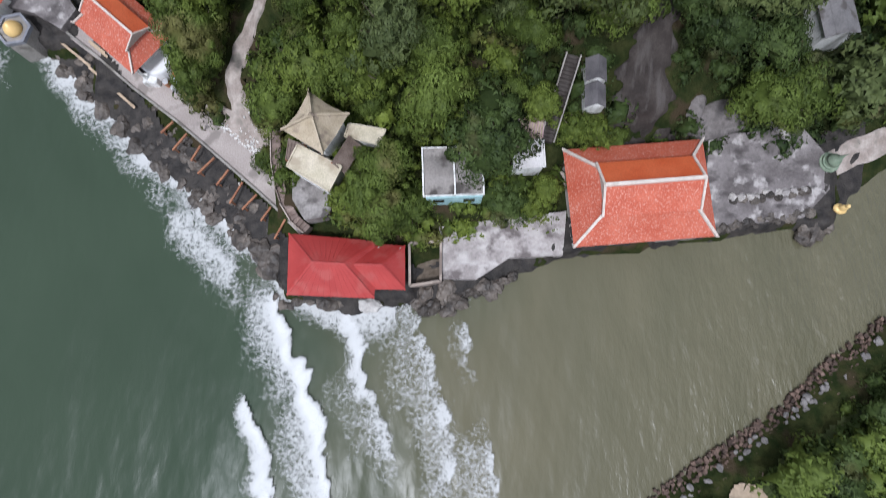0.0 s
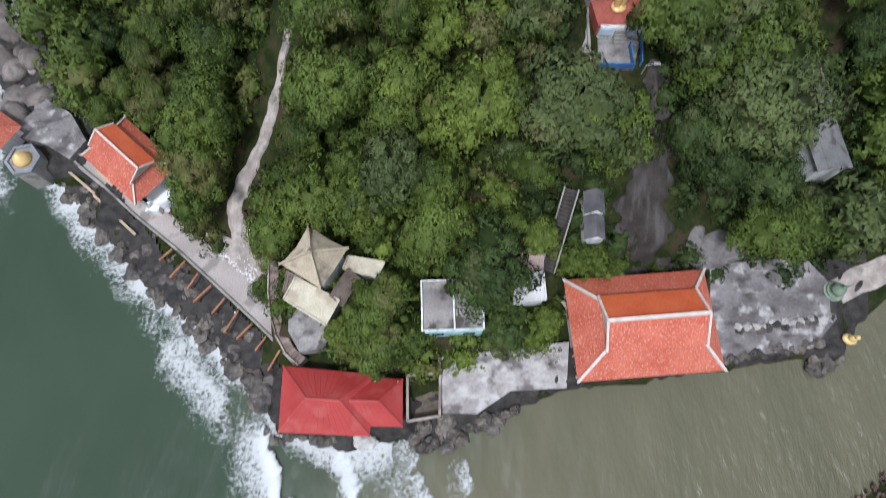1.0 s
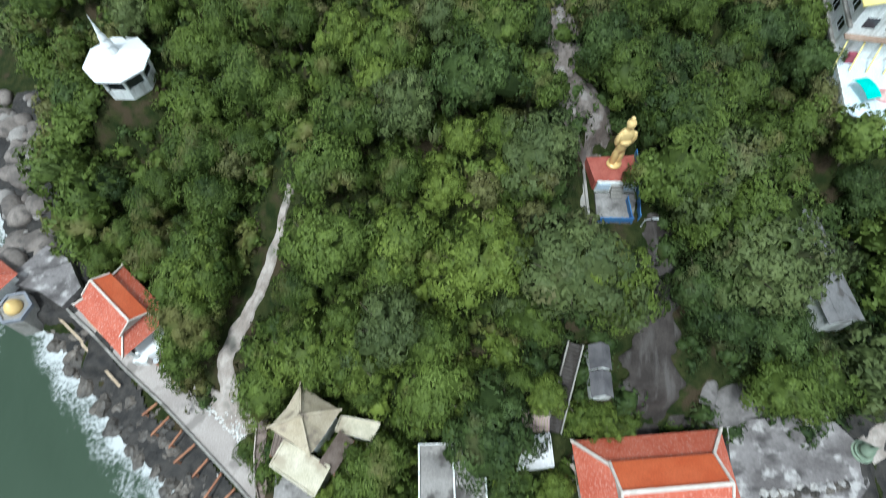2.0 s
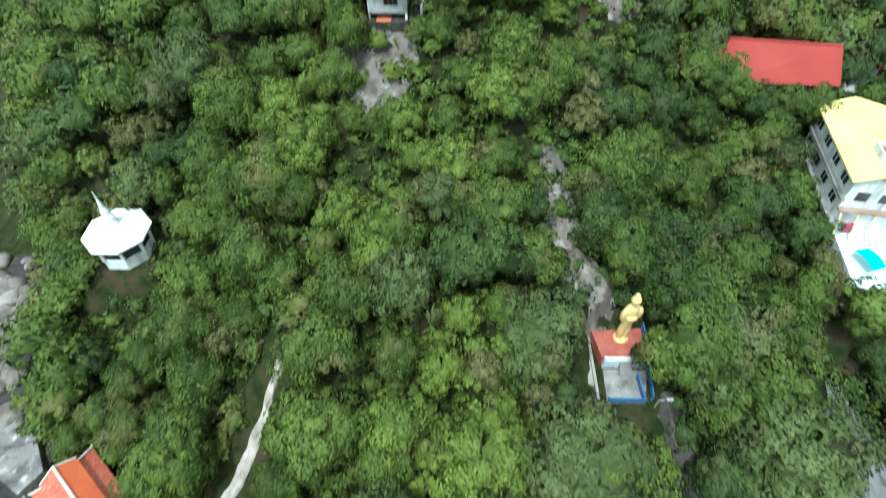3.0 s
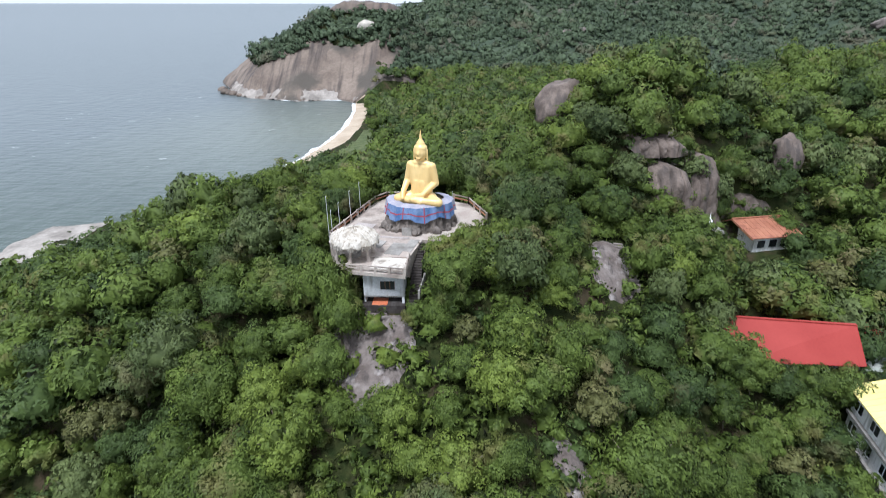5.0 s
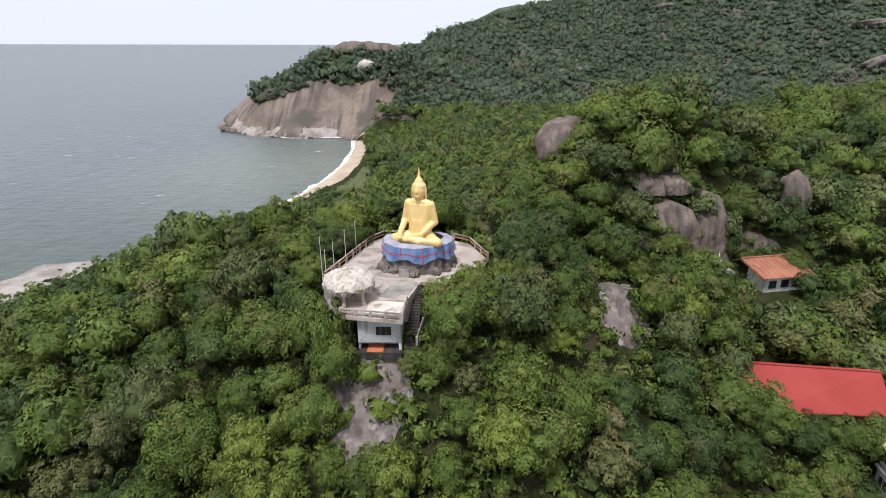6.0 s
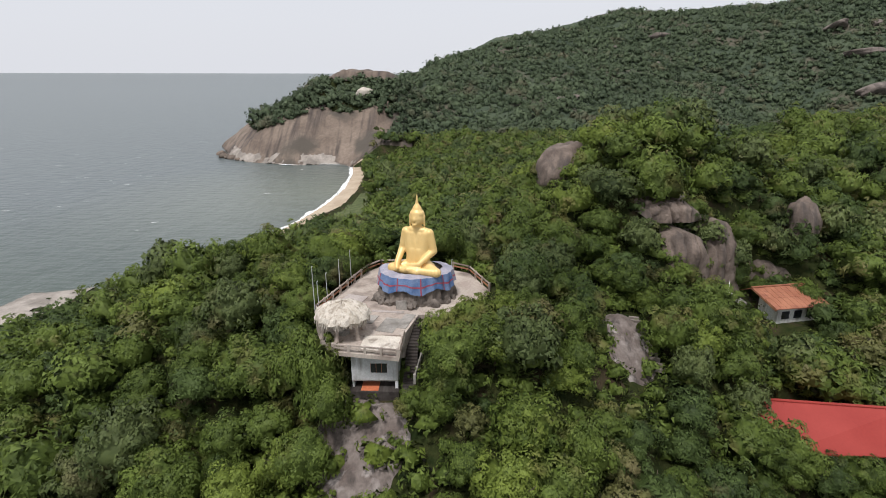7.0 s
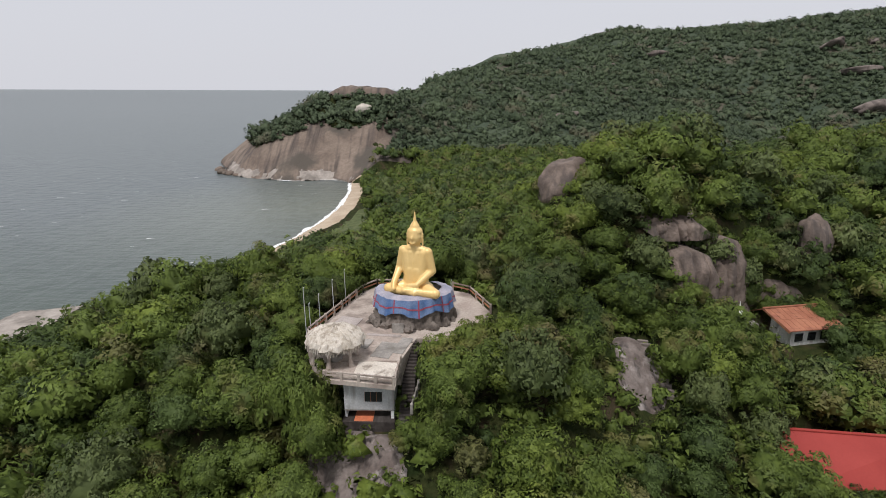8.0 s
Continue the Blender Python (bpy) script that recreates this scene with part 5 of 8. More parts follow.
def smooth_line(line, n=6):
    """Rounds off a line of the plan."""
    pts = [Vector(p) for p in line]
    out = []
    for k in range(len(pts) - 1):
        p0, p1, p2, p3 = pts[max(0, k - 1)], pts[k], pts[k + 1], pts[min(len(pts) - 1, k + 2)]
        for q in range(n):
            t = q / n
            v = 0.5 * (2 * p1 + (p2 - p0) * t + (2 * p0 - 5 * p1 + 4 * p2 - p3) * t * t + (3 * p1 - p0 - 3 * p2 + p3) * t ** 3)
            out.append((v.x, v.y))
    return out + [tuple(pts[-1])]


def worn_track(line, widths, rise, material, label, category, seed):
    """A worn strip with ragged edges and gullies, its width changing along the line."""
    pts = smooth_line(line)
    ws = np.interp(np.linspace(0, 1, len(pts)), np.linspace(0, 1, len(widths)), widths)
    fine = []
    for (ax, ay), (bx, by), wa, wb in zip(pts, pts[1:], ws, ws[1:]):
        n = max(1, int(math.hypot(bx - ax, by - ay) / 0.3))
        fine.extend((ax + (bx - ax) * k / n, ay + (by - ay) * k / n, wa + (wb - wa) * k / n) for k in range(n))
    verts, faces, cols = [], [], 11
    for k, (x, y, w) in enumerate(fine):
        p, q = fine[max(0, k - 3)], fine[min(len(fine) - 1, k + 3)]
        d = Vector((q[0] - p[0], q[1] - p[1], 0)).normalized()
        for c in range(cols):
            u = -1 + 2 * c / (cols - 1)
            edge = w / 2 * (1 + 0.32 * float(wobble(x, y, 0.9, seed + (1 if u > 0 else 5))) + 0.22 * float(wobble(x, y, 0.35, seed + (2 if u > 0 else 7))))
            px, py = x - d.y * u * edge, y + d.x * u * edge
            low = -0.5 if abs(u) > 0.99 else 0.0
            verts.append((px, py, at_ground(px, py) + rise + low + 0.1 * float(wobble(px, py, 0.5, seed)) + 0.16 * float(wobble(u * 2.2, k * 0.06, 0.4, seed))))
    for k in range(len(fine) - 1):
        for c in range(cols - 1):
            a = k * cols + c
            faces.append((a, a + 1, a + 1 + cols, a + cols))
    return tagged(new("track", mesh_quads("track", verts, faces, material, True)), label, category, kind="structure")


worn_track([(-22.1, 16.0), (-22.3, 19.5), (-23.0, 22.3), (-23.2, 25), (-21.8, 28), (-19.8, 31.5), (-18.0, 36), (-16.2, 41.5)], [4.2, 3.2, 2.6, 2.2, 1.8, 1.6, 1.2, 0.8],
           0.3, GRAVEL, "eroded pale gravel track climbing through trees", "track", 3.0)
worn_track([(-27.0, 23.0), (-24.8, 21.0), (-22.6, 19.2), (-20.6, 17.0), (-18.8, 14.8)], [1.6, 3.0, 4.2, 3.4, 1.0], 0.35, GRAVEL, "pale rubble-strewn yard beside the sea path", "yard", 8.0)
ribbon("track", [(45.5, 17.6), (48, 19.2), (52, 20.6), (62, 23)], 3.0, -0.3, GRAVEL, "sandy path along the bank", 0.8, "path", 0.2)
worn_track([(20.8, 18.8), (21.4, 22), (22.0, 26), (22.6, 31), (22.9, 36), (22.9, 40)], [5.4, 5.8, 5.2, 4.6, 3.8, 3.0], 0.35, SLAB_DARK, "dark weathered rock slope beside the shrines", "rock", 5.0)


# ---- walled pit beside the pavilion ----
def pit():
    root = thing("walled_pit", pose(0, 0, 0), "roofless walled pit with a dirt floor beside the red pavilion", "pit")
    pts = [(-3.4, 7.2), (-3.2, 2.5), (0.2, 3.1), (0.15, 7.6)]
    solid("floor", lambda bm: prism(bm, pts, 0.3, 1.2), BARK, root)
    for i in range(4):
        a, b = pts[i], pts[(i + 1) % 4]
        solid("wall", lambda bm: beam(bm, (a[0], a[1], 1.7), (b[0], b[1], 1.7), 0.28, 2.0), CONCRETE_PINK, root)


pit()


# ---- timber frames along the sea path ----
def timber_frame(x, y, turn, length):
    root = thing("trestle", pose(x, y, 0, 0, 0, turn), "red-brown timber trestle propped on boulders beside the sea path", "trestle", "trestles along the sea path")
    solid("beam", lambda bm: beam(bm, (0, 0, 2.6), (0, -length, 2.3), 0.2, 0.22), TIMBER, root)
    solid("post", lambda bm: beam(bm, (0, -length + 0.2, 0.0), (0, -length + 0.25, 2.2), 0.18, 0.18), TIMBER, root)
    if int(x * 7) % 3 == 0:
        solid("brace", lambda bm: beam(bm, (-0.7, -length * 0.6, 2.35), (0.8, -length * 0.5, 2.4), 0.14, 0.14), TIMBER, root)


for k in range(9):
    t = k / 8
    timber_frame(-31.0 + 13.6 * t, 20.9 - 11.2 * t, -38 + (k * 37 % 11 - 5) * 2, 1.9 + (k * 53 % 7) * 0.15)

# ---- rubble, tarpaulin and drums by the yard ----
RUBBLE = surface("white_rubble", (0.5, 0.48, 0.46), (0.68, 0.66, 0.63), 2.0, 8.0, 0.9, 0.3, island=0.25)


def rubble():
    g = np.random.default_rng(6)
    cube = np.array([(x, y, z) for x in (-1, 1) for y in (-1, 1) for z in (-1, 1)]) / 1.6
    boxf = np.array([(0, 1, 3, 2), (4, 6, 7, 5), (0, 4, 5, 1), (2, 3, 7, 6), (0, 2, 6, 4), (1, 5, 7, 3)])
    v, f = [], []
    for k in range(420):
        t = g.random()
        x, y = (-25.4 + 6.0 * t, 20.6 - 4.9 * t) if k % 3 else (-22.2 + g.normal() * 0.5, 17.5 + g.normal() * 1.6)
        x, y = x + g.normal() * 0.45, y + g.normal() * 0.35
        s = g.uniform(0.06, 0.2)
        v.append(cube * g.uniform(0.6, 1.2, (8, 3)) * s + (x, y, max(at_ground(x, y) + 0.35, 2.3)))
        f.append(boxf + k * 8)
    tagged(new("rubble", mesh_quads("rubble", np.concatenate(v), np.concatenate(f), RUBBLE)), "scattered white building rubble beside the sea path", "rubble", kind="stuff")


rubble()


def crumpled_sheet(x, y, z, w, l, turn, material, label):
    bm = bmesh.new()
    bmesh.ops.create_grid(bm, x_segments=14, y_segments=14, size=0.5)
    for v in bm.verts:
        n = noise.noise(Vector((v.co.x * 6 + x, v.co.y * 6 + y, 0.3)))
        v.co = Vector((v.co.x * w * (1 + 0.2 * n), v.co.y * l, 0.25 + 0.3 * n))
    ob = part("tarpaulin", bm, material, None, "", pose(x, y, z, 0, 0, turn), True)
    mod = ob.modifiers.new("thickness", "SOLIDIFY")
    mod.thickness = 0.03
    return tagged(ob, label, "tarpaulin")


crumpled_sheet(-20.0, 16.0, 2.7, 1.5, 0.9, -38, surface("pale_blue_plastic", (0.2, 0.42, 0.6), (0.45, 0.6, 0.7), 3.0, 8.0, 0.5, 0.2), "crumpled pale blue plastic sheet beside the sea path")
crumpled_sheet(-30.4, 25.4, 2.9, 1.1, 1.4, 20, surface("grey_blue_plastic", (0.5, 0.58, 0.66), (0.65, 0.7, 0.75), 3.0, 8.0, 0.5, 0.2), "crumpled white and blue sheet behind the temple hall")
crumpled_sheet(-30.8, 26.4, 2.9, 1.2, 0.8, -50, surface("orange_cloth", (0.5, 0.17, 0.07), (0.6, 0.25, 0.12), 3.0, 8.0, 0.8, 0.2), "orange-red cloth heap beside the hall")
for k, (x, y, z, mat_) in enumerate(((-30.9, 24.7, 2.5, METAL_GREY), (-29.6, 24.2, 2.5, TIMBER), (-31.9, 25.4, 2.5, TIMBER))):
    root = thing("drum", pose(x, y, z), "round storage drum beside the sea path" if mat_ is METAL_GREY else "rusty brown storage drum beside the sea path", "drum", "drums by the path")
    solid("drum_body", lambda bm: lathe(bm, [(0.36, 0), (0.38, 0.05), (0.36, 0.1), (0.37, 0.45), (0.36, 0.8), (0.38, 0.85), (0.36, 0.9)], 16), mat_, root)
    solid("drum_lid", lambda bm: lathe(bm, [(0.35, 0.88), (0.35, 0.93), (0.1, 0.94)], 16), METAL_GREY, root)


def plank(x, y, z, length, turn, label):
    return tagged(solid("plank", lambda bm: box(bm, (-length / 2, -0.14, 0), (length / 2, 0.14, 0.06), 0.01), TIMBER_PALE, None, "", pose(x, y, z, 0, 3, turn)), label, "plank", "loose planks")


TIMBER_PALE = surface("bleached_timber", (0.4, 0.3, 0.2), (0.52, 0.4, 0.28), 1.0, 12.0, 0.85, 0.3)
plank(-40.2, 29.3, 2.9, 2.6, -38, "bleached plank lying along the path kerb")
plank(-40.5, 29.7, 2.95, 2.4, -36, "bleached plank lying along the path kerb")
plank(-28.4, 23.0, 2.6, 1.9, -50, "short reddish plank on the sea path")
plank(-44.6, 30.0, 2.0, 7.2, -38, "long grey driftwood beam across the rocks")
plank(-38.9, 25.2, 1.9, 7.4, -40, "long grey driftwood beam across the rocks")


# ---- hexagonal shrine ----
def hex_shrine():
    root = thing("hexagonal_shrine", pose(-49.6, 31.1, 0, 0, 0, 12), "grey hexagonal shrine platform with a gold dome above the sea", "shrine")
    solid("base", lambda bm: lathe(bm, [(2.2, -0.4), (2.0, 3.2), (1.9, 3.6), (1.95, 3.96)], 6), CONCRETE, root)
    solid("rim", lambda bm: lathe(bm, [(2.1, 3.7), (2.1, 4.2), (1.75, 4.2), (1.75, 3.9)], 6), GREY_TILE, root, "grey-blue rim")
    solid("dome", lambda bm: lathe(bm, [(1.0, 3.9), (0.98, 4.3), (0.75, 4.75), (0.4, 5.05), (0.1, 5.3)], 20), GOLD, root, "gold dome", smooth=True)


hex_shrine()


def small_red_hall():
    root = thing("shore_hall", pose(-53.2, 34.6, 0, 0, 0, -32), "small hall with an orange-red tiled hip roof at the water", "hall")
    c = [(-2.6, -2.0, 5.0), (2.6, -2.0, 5.0), (2.6, 2.0, 5.0), (-2.6, 2.0, 5.0)]
    ra, rb = (-1.0, 0, 6.6), (1.0, 0, 6.6)
    for a, b, p, q in ((c[0], c[1], rb, ra), (c[2], c[3], ra, rb), (c[1], c[2], rb, rb), (c[3], c[0], ra, ra)):
        solid("roof_slope", lambda bm: courses(bm, a, b, p, q, 0.34), ORANGE_TILE, root)
    solid("hall_wall", lambda bm: box(bm, (-2.1, -1.5, 0.4), (2.1, 1.5, 5.0)), PLASTER, root)


small_red_hall()


# ---- stupa, gold figure and details on the east terrace ----
def stupa(x, y, z, s, material, label, name="stupa"):
    root = thing(name, pose(x, y, z), label, "stupa")
    solid("base", lambda bm: lathe(bm, [(1.5 * s, -0.8), (1.5 * s, 0.3 * s), (1.25 * s, 0.35 * s), (1.25 * s, 0.7 * s), (1.05 * s, 0.75 * s), (1.0 * s, 1.1 * s)], 24), material, root)
    solid("bell", lambda bm: lathe(bm, [(1.0 * s, 1.1 * s), (0.95 * s, 1.5 * s), (0.7 * s, 2.0 * s), (0.35 * s, 2.3 * s), (0.3 * s, 2.5 * s)], 24), material, root, smooth=True)
    for q in range(5):
        solid("ring", lambda bm: lathe(bm, [((0.32 - q * 0.05) * s, (2.5 + q * 0.2) * s), ((0.34 - q * 0.05) * s, (2.6 + q * 0.2) * s), ((0.26 - q * 0.05) * s, (2.7 + q * 0.2) * s)], 16), material, root)
    solid("spire", lambda bm: lathe(bm, [(0.1 * s, 3.4 * s), (0.06 * s, 3.9 * s), (0.01 * s, 4.5 * s)], 12), material, root)
    return root


stupa(44.5, 17.6, 2.3, 0.78, GREEN_TILE, "round pale green glazed stupa with stepped rings")


def blob_figure(name, x, y, z, parts_, turn, label, category="statue"):
    """A plain statue as one mesh of blended lumps: (x, y, z, rx, ry, rz) each."""
    bm = bmesh.new()
    for px, py, pz, rx, ry, rz in parts_:
        r = bmesh.ops.create_uvsphere(bm, u_segments=18, v_segments=12, radius=1)
        for v in r["verts"]:
            v.co = Vector((v.co.x * rx + px, v.co.y * ry + py, v.co.z * rz + pz))
    ob = part(name, bm, GOLD, None, "", pose(x, y, z, 0, 0, turn), True)
    mod = ob.modifiers.new("blend", "REMESH")
    mod.mode, mod.voxel_size, mod.use_smooth_shade = "VOXEL", 0.07, True
    soft = ob.modifiers.new("soften", "SMOOTH")
    soft.factor, soft.iterations = 0.5, 3
    return tagged(ob, label, category)


blob_figure("gold_statue", 45.4, 12.2, 1.9, [(0, 0, 0.4, 0.8, 0.6, 0.4), (0, 0, 1.0, 0.45, 0.35, 0.6), (0, 0, 1.75, 0.25, 0.25, 0.3)], -20,
            "small gold seated statue on the rocks at the river mouth")

# ---- white octagonal pavilion ----
def white_pavilion():
    root = thing("octagonal_pavilion", pose(-37.6, 56.0, 0, 0, 0, 22.5), "white octagonal pavilion with a tall spire among the trees", "pavilion")
    solid("roof", lambda bm: lathe(bm, [(3.75, 17.85), (3.8, 18.1), (2.2, 18.75), (0.9, 19.3), (0.85, 19.5)], 8), WHITE_PAINT, root)
    solid("spire", lambda bm: lathe(bm, [(0.85, 19.45), (0.62, 20.1), (0.7, 20.3), (0.42, 20.9), (0.46, 21.2), (0.24, 21.9), (0.26, 22.1), (0.1, 23.0), (0.02, 24.2)], 12), WHITE_PAINT, root)
    solid("base", lambda bm: lathe(bm, [(3.1, 13.4), (3.1, 16.1), (2.9, 16.1), (2.9, 16.0)], 8), PLASTER, root)
    solid("lintel", lambda bm: lathe(bm, [(3.05, 17.4), (3.05, 17.9), (2.6, 17.9), (2.6, 17.4)], 8), PLASTER, root)
    for k in range(8):
        a, b = math.radians(k * 45), math.radians(k * 45 + 45)
        p, q = (3.0 * math.cos(a), 3.0 * math.sin(a)), (3.0 * math.cos(b), 3.0 * math.sin(b))
        solid("pillar", lambda bm: box(bm, (p[0] - 0.17, p[1] - 0.17, 16.0), (p[0] + 0.17, p[1] + 0.17, 17.6), 0.03), PLASTER, root)
        u, v = (p[0] * 0.9 + q[0] * 0.1, p[1] * 0.9 + q[1] * 0.1), (p[0] * 0.1 + q[0] * 0.9, p[1] * 0.1 + q[1] * 0.9)
        solid("window_pane", lambda bm: beam(bm, (u[0] * 0.97, u[1] * 0.97, 16.75), (v[0] * 0.97, v[1] * 0.97, 16.75), 0.05, 1.35), GLASS_DARK, root, "dark glass pane")


white_pavilion()


# ---- standing gold statue on its red court ----
def gold_court():
    root = thing("statue_court", pose(0, 0, 0), "red-floored statue court with blue rails and white steps", "court")
    solid("floor", lambda bm: prism(bm, [(15.3, 45.6), (15.9, 42.5), (20.4, 42.5), (20.5, 46.0)], 12.0, 15.2), RED_FLOOR, root)
    solid("front_wall", lambda bm: box(bm, (16.1, 42.15, 12.5), (20.5, 42.45, 15.45), 0.03), PLASTER, root, "white front wall with steps between")
    for k in range(4):
        solid("step", lambda bm: box(bm, (17.7, 41.9 - 0.25 * k, 13.0), (18.9, 42.15 - 0.25 * k, 15.0 - 0.25 * k), 0.02), CONCRETE, root)
    for x0, x1 in ((16.1, 17.5), (19.1, 20.4)):
        solid("panel", lambda bm: box(bm, (x0, 42.02, 14.3), (x1, 42.13, 15.3)), surface("pale_blue_panel", (0.5, 0.6, 0.7), (0.62, 0.7, 0.78), 1.0, 6.0, 0.7, 0.1), root)
    solid("lower_floor", lambda bm: prism(bm, [(16.1, 41.8), (16.0, 38.3), (19.7, 38.3), (20.6, 41.8)], 12.0, 14.0), COURT_GREY, root)
    rail = [((20.55, 46.0), (20.5, 42.4)), ((20.6, 42.0), (20.3, 38.6)), ((19.5, 38.2), (16.0, 38.2)), ((19.4, 38.4), (19.3, 40.8))]
    for a, b in rail:
        z = 15.2 if a[1] > 42 else 14.0
        solid("rail", lambda bm: beam(bm, (*a, z + 0.85), (*b, z + 0.85), 0.12, 0.16), BLUE_PAINT, root, "blue painted rail")
        solid("rail_panel", lambda bm: beam(bm, (*a, z + 0.4), (*b, z + 0.4), 0.06, 0.6), BLUE_PAINT, root)
        n = max(2, int(math.hypot(b[0] - a[0], b[1] - a[1]) / 1.1))
        for k in range(n + 1):
            x, y = a[0] + (b[0] - a[0]) * k / n, a[1] + (b[1] - a[1]) * k / n
            solid("rail_post", lambda bm: box(bm, (x - 0.07, y - 0.07, z - 0.1), (x + 0.07, y + 0.07, z + 1.0)), BLUE_PAINT, root)
    solid("retaining_wall", lambda bm: box(bm, (14.9, 38.3, 11.5), (15.2, 44.5, 14.6), 0.05), CONCRETE, root)
    solid("side_slab", lambda bm: prism(bm, [(13.2, 40.2), (15.1, 39.8), (15.2, 42.6), (13.4, 43)], 11.5, 14.3), CONCRETE, root)


gold_court()
blob_figure("gold_statue", 18.1, 44.7, 15.2, [(0, 0, 0.25, 0.85, 0.75, 0.3), (-0.3, 0, 1.6, 0.38, 0.4, 1.6), (0.3, 0, 1.6, 0.38, 0.4, 1.6), (0, 0, 3.4, 0.62, 0.5, 1.3),
                                              (0, 0.05, 4.9, 0.85, 0.55, 1.1), (-0.85, -0.1, 4.6, 0.3, 0.32, 0.9), (0.85, -0.1, 4.6, 0.3, 0.32, 0.9),
                                              (0, -0.45, 4.3, 0.6, 0.3, 0.35), (0, 0, 6.1, 0.3, 0.3, 0.4), (0, 0, 6.7, 0.5, 0.48, 0.6), (0, 0.05, 7.35, 0.25, 0.25, 0.3)], 12,
            "tall standing gold statue on a red court")


def lamp_post(x, y, z, h, arm, turn):
    root = thing("lamp_post", pose(x, y, z, 0, 0, turn), "grey steel lamp post beside the statue court", "lamp post")
    solid("pole", lambda bm: limb(bm, (0, 0, -0.5), (0.05, 0, h), 0.07, 0.045, 8), METAL_GREY, root)
    solid("arm", lambda bm: limb(bm, (0, 0, h - 0.1), (arm, 0, h + 0.25), 0.04, 0.03, 6), METAL_GREY, root)
    solid("lamp_head", lambda bm: box(bm, (arm - 0.1, -0.14, h + 0.2), (arm + 0.55, 0.14, h + 0.34), 0.03), METAL_GREY, root)


lamp_post(20.75, 42.3, 14.2, 4.2, 0.9, 60)
lamp_post(20.6, 38.0, 13.6, 1.4, 0.8, 0)


# ---- the hilltop shrine: deck, house, rails ----
DECK_Z = 37.9


def deck():
    root = thing("hilltop_deck", pose(0, 0, 0), "weathered concrete hilltop deck with dark stains round the seated statue", "deck")
    pts = [(-4.5, 78.4), (-3.3, 83.3), (0.2, 83.4), (3.4, 86.4), (4.9, 90.3), (2.6, 96.7), (-3, 99.5), (-9.4, 99.0), (-10.8, 97.0), (-14.6, 83.4), (-13.2, 80), (-11.0, 78.2)]
    solid("slab", lambda bm: prism(bm, pts, DECK_Z - 2.6, DECK_Z), CONCRETE_PINK, root)
    for k, (x, y, w, l, a) in enumerate(((-6.2, 80.6, 1.9, 3.4, -14), (-4.6, 81.6, 1.2, 3.6, -14), (-6.7, 84.0, 3.6, 0.45, -6), (-11.5, 86, 2.6, 5.5, -16), (-8.6, 82.0, 1.6, 2.0, -14))):
        m = pose(x, y, DECK_Z + 0.006 * k, 0, 0, a)
        solid("paving_panel", lambda bm: box(bm, (-w / 2, -l / 2, -0.05), (w / 2, l / 2, 0.05), 0.015), CONCRETE if w < 2 else PATH_CONCRETE, root, "", m)


deck()


def railing(name, line, z, height=1.0, material=CONCRETE_PINK, gap=2.0, rails=2):
    root = thing(name, pose(0, 0, 0), "weathered concrete post-and-rail balustrade round the hilltop deck", "railing", "deck balustrades")
    for (ax, ay), (bx, by) in zip(line, line[1:]):
        n = max(1, int(round(math.hypot(bx - ax, by - ay) / gap)))
        for k in range(n + 1):
            x, y = ax + (bx - ax) * k / n, ay + (by - ay) * k / n
            solid("post", lambda bm: box(bm, (x - 0.13, y - 0.13, z - 0.15), (x + 0.13, y + 0.13, z + height + 0.08), 0.025), material, root)
        for q in range(rails):
            h = height * (1 - 0.42 * q) - 0.05
            solid("rail", lambda bm: beam(bm, (ax, ay, z + h), (bx, by, z + h), 0.13, 0.15), TIMBER if q == 1 and gap > 1.8 else material, root)


railing("balustrade", [(-14.5, 83.4), (-10.8, 96.8), (-9.3, 98.9), (-5, 99.2)], DECK_Z)
railing("balustrade", [(-13.1, 80.1), (-14.5, 83.4)], DECK_Z)
railing("balustrade", [(0.5, 98.0), (2.6, 96.6), (4.8, 90.4)], DECK_Z)


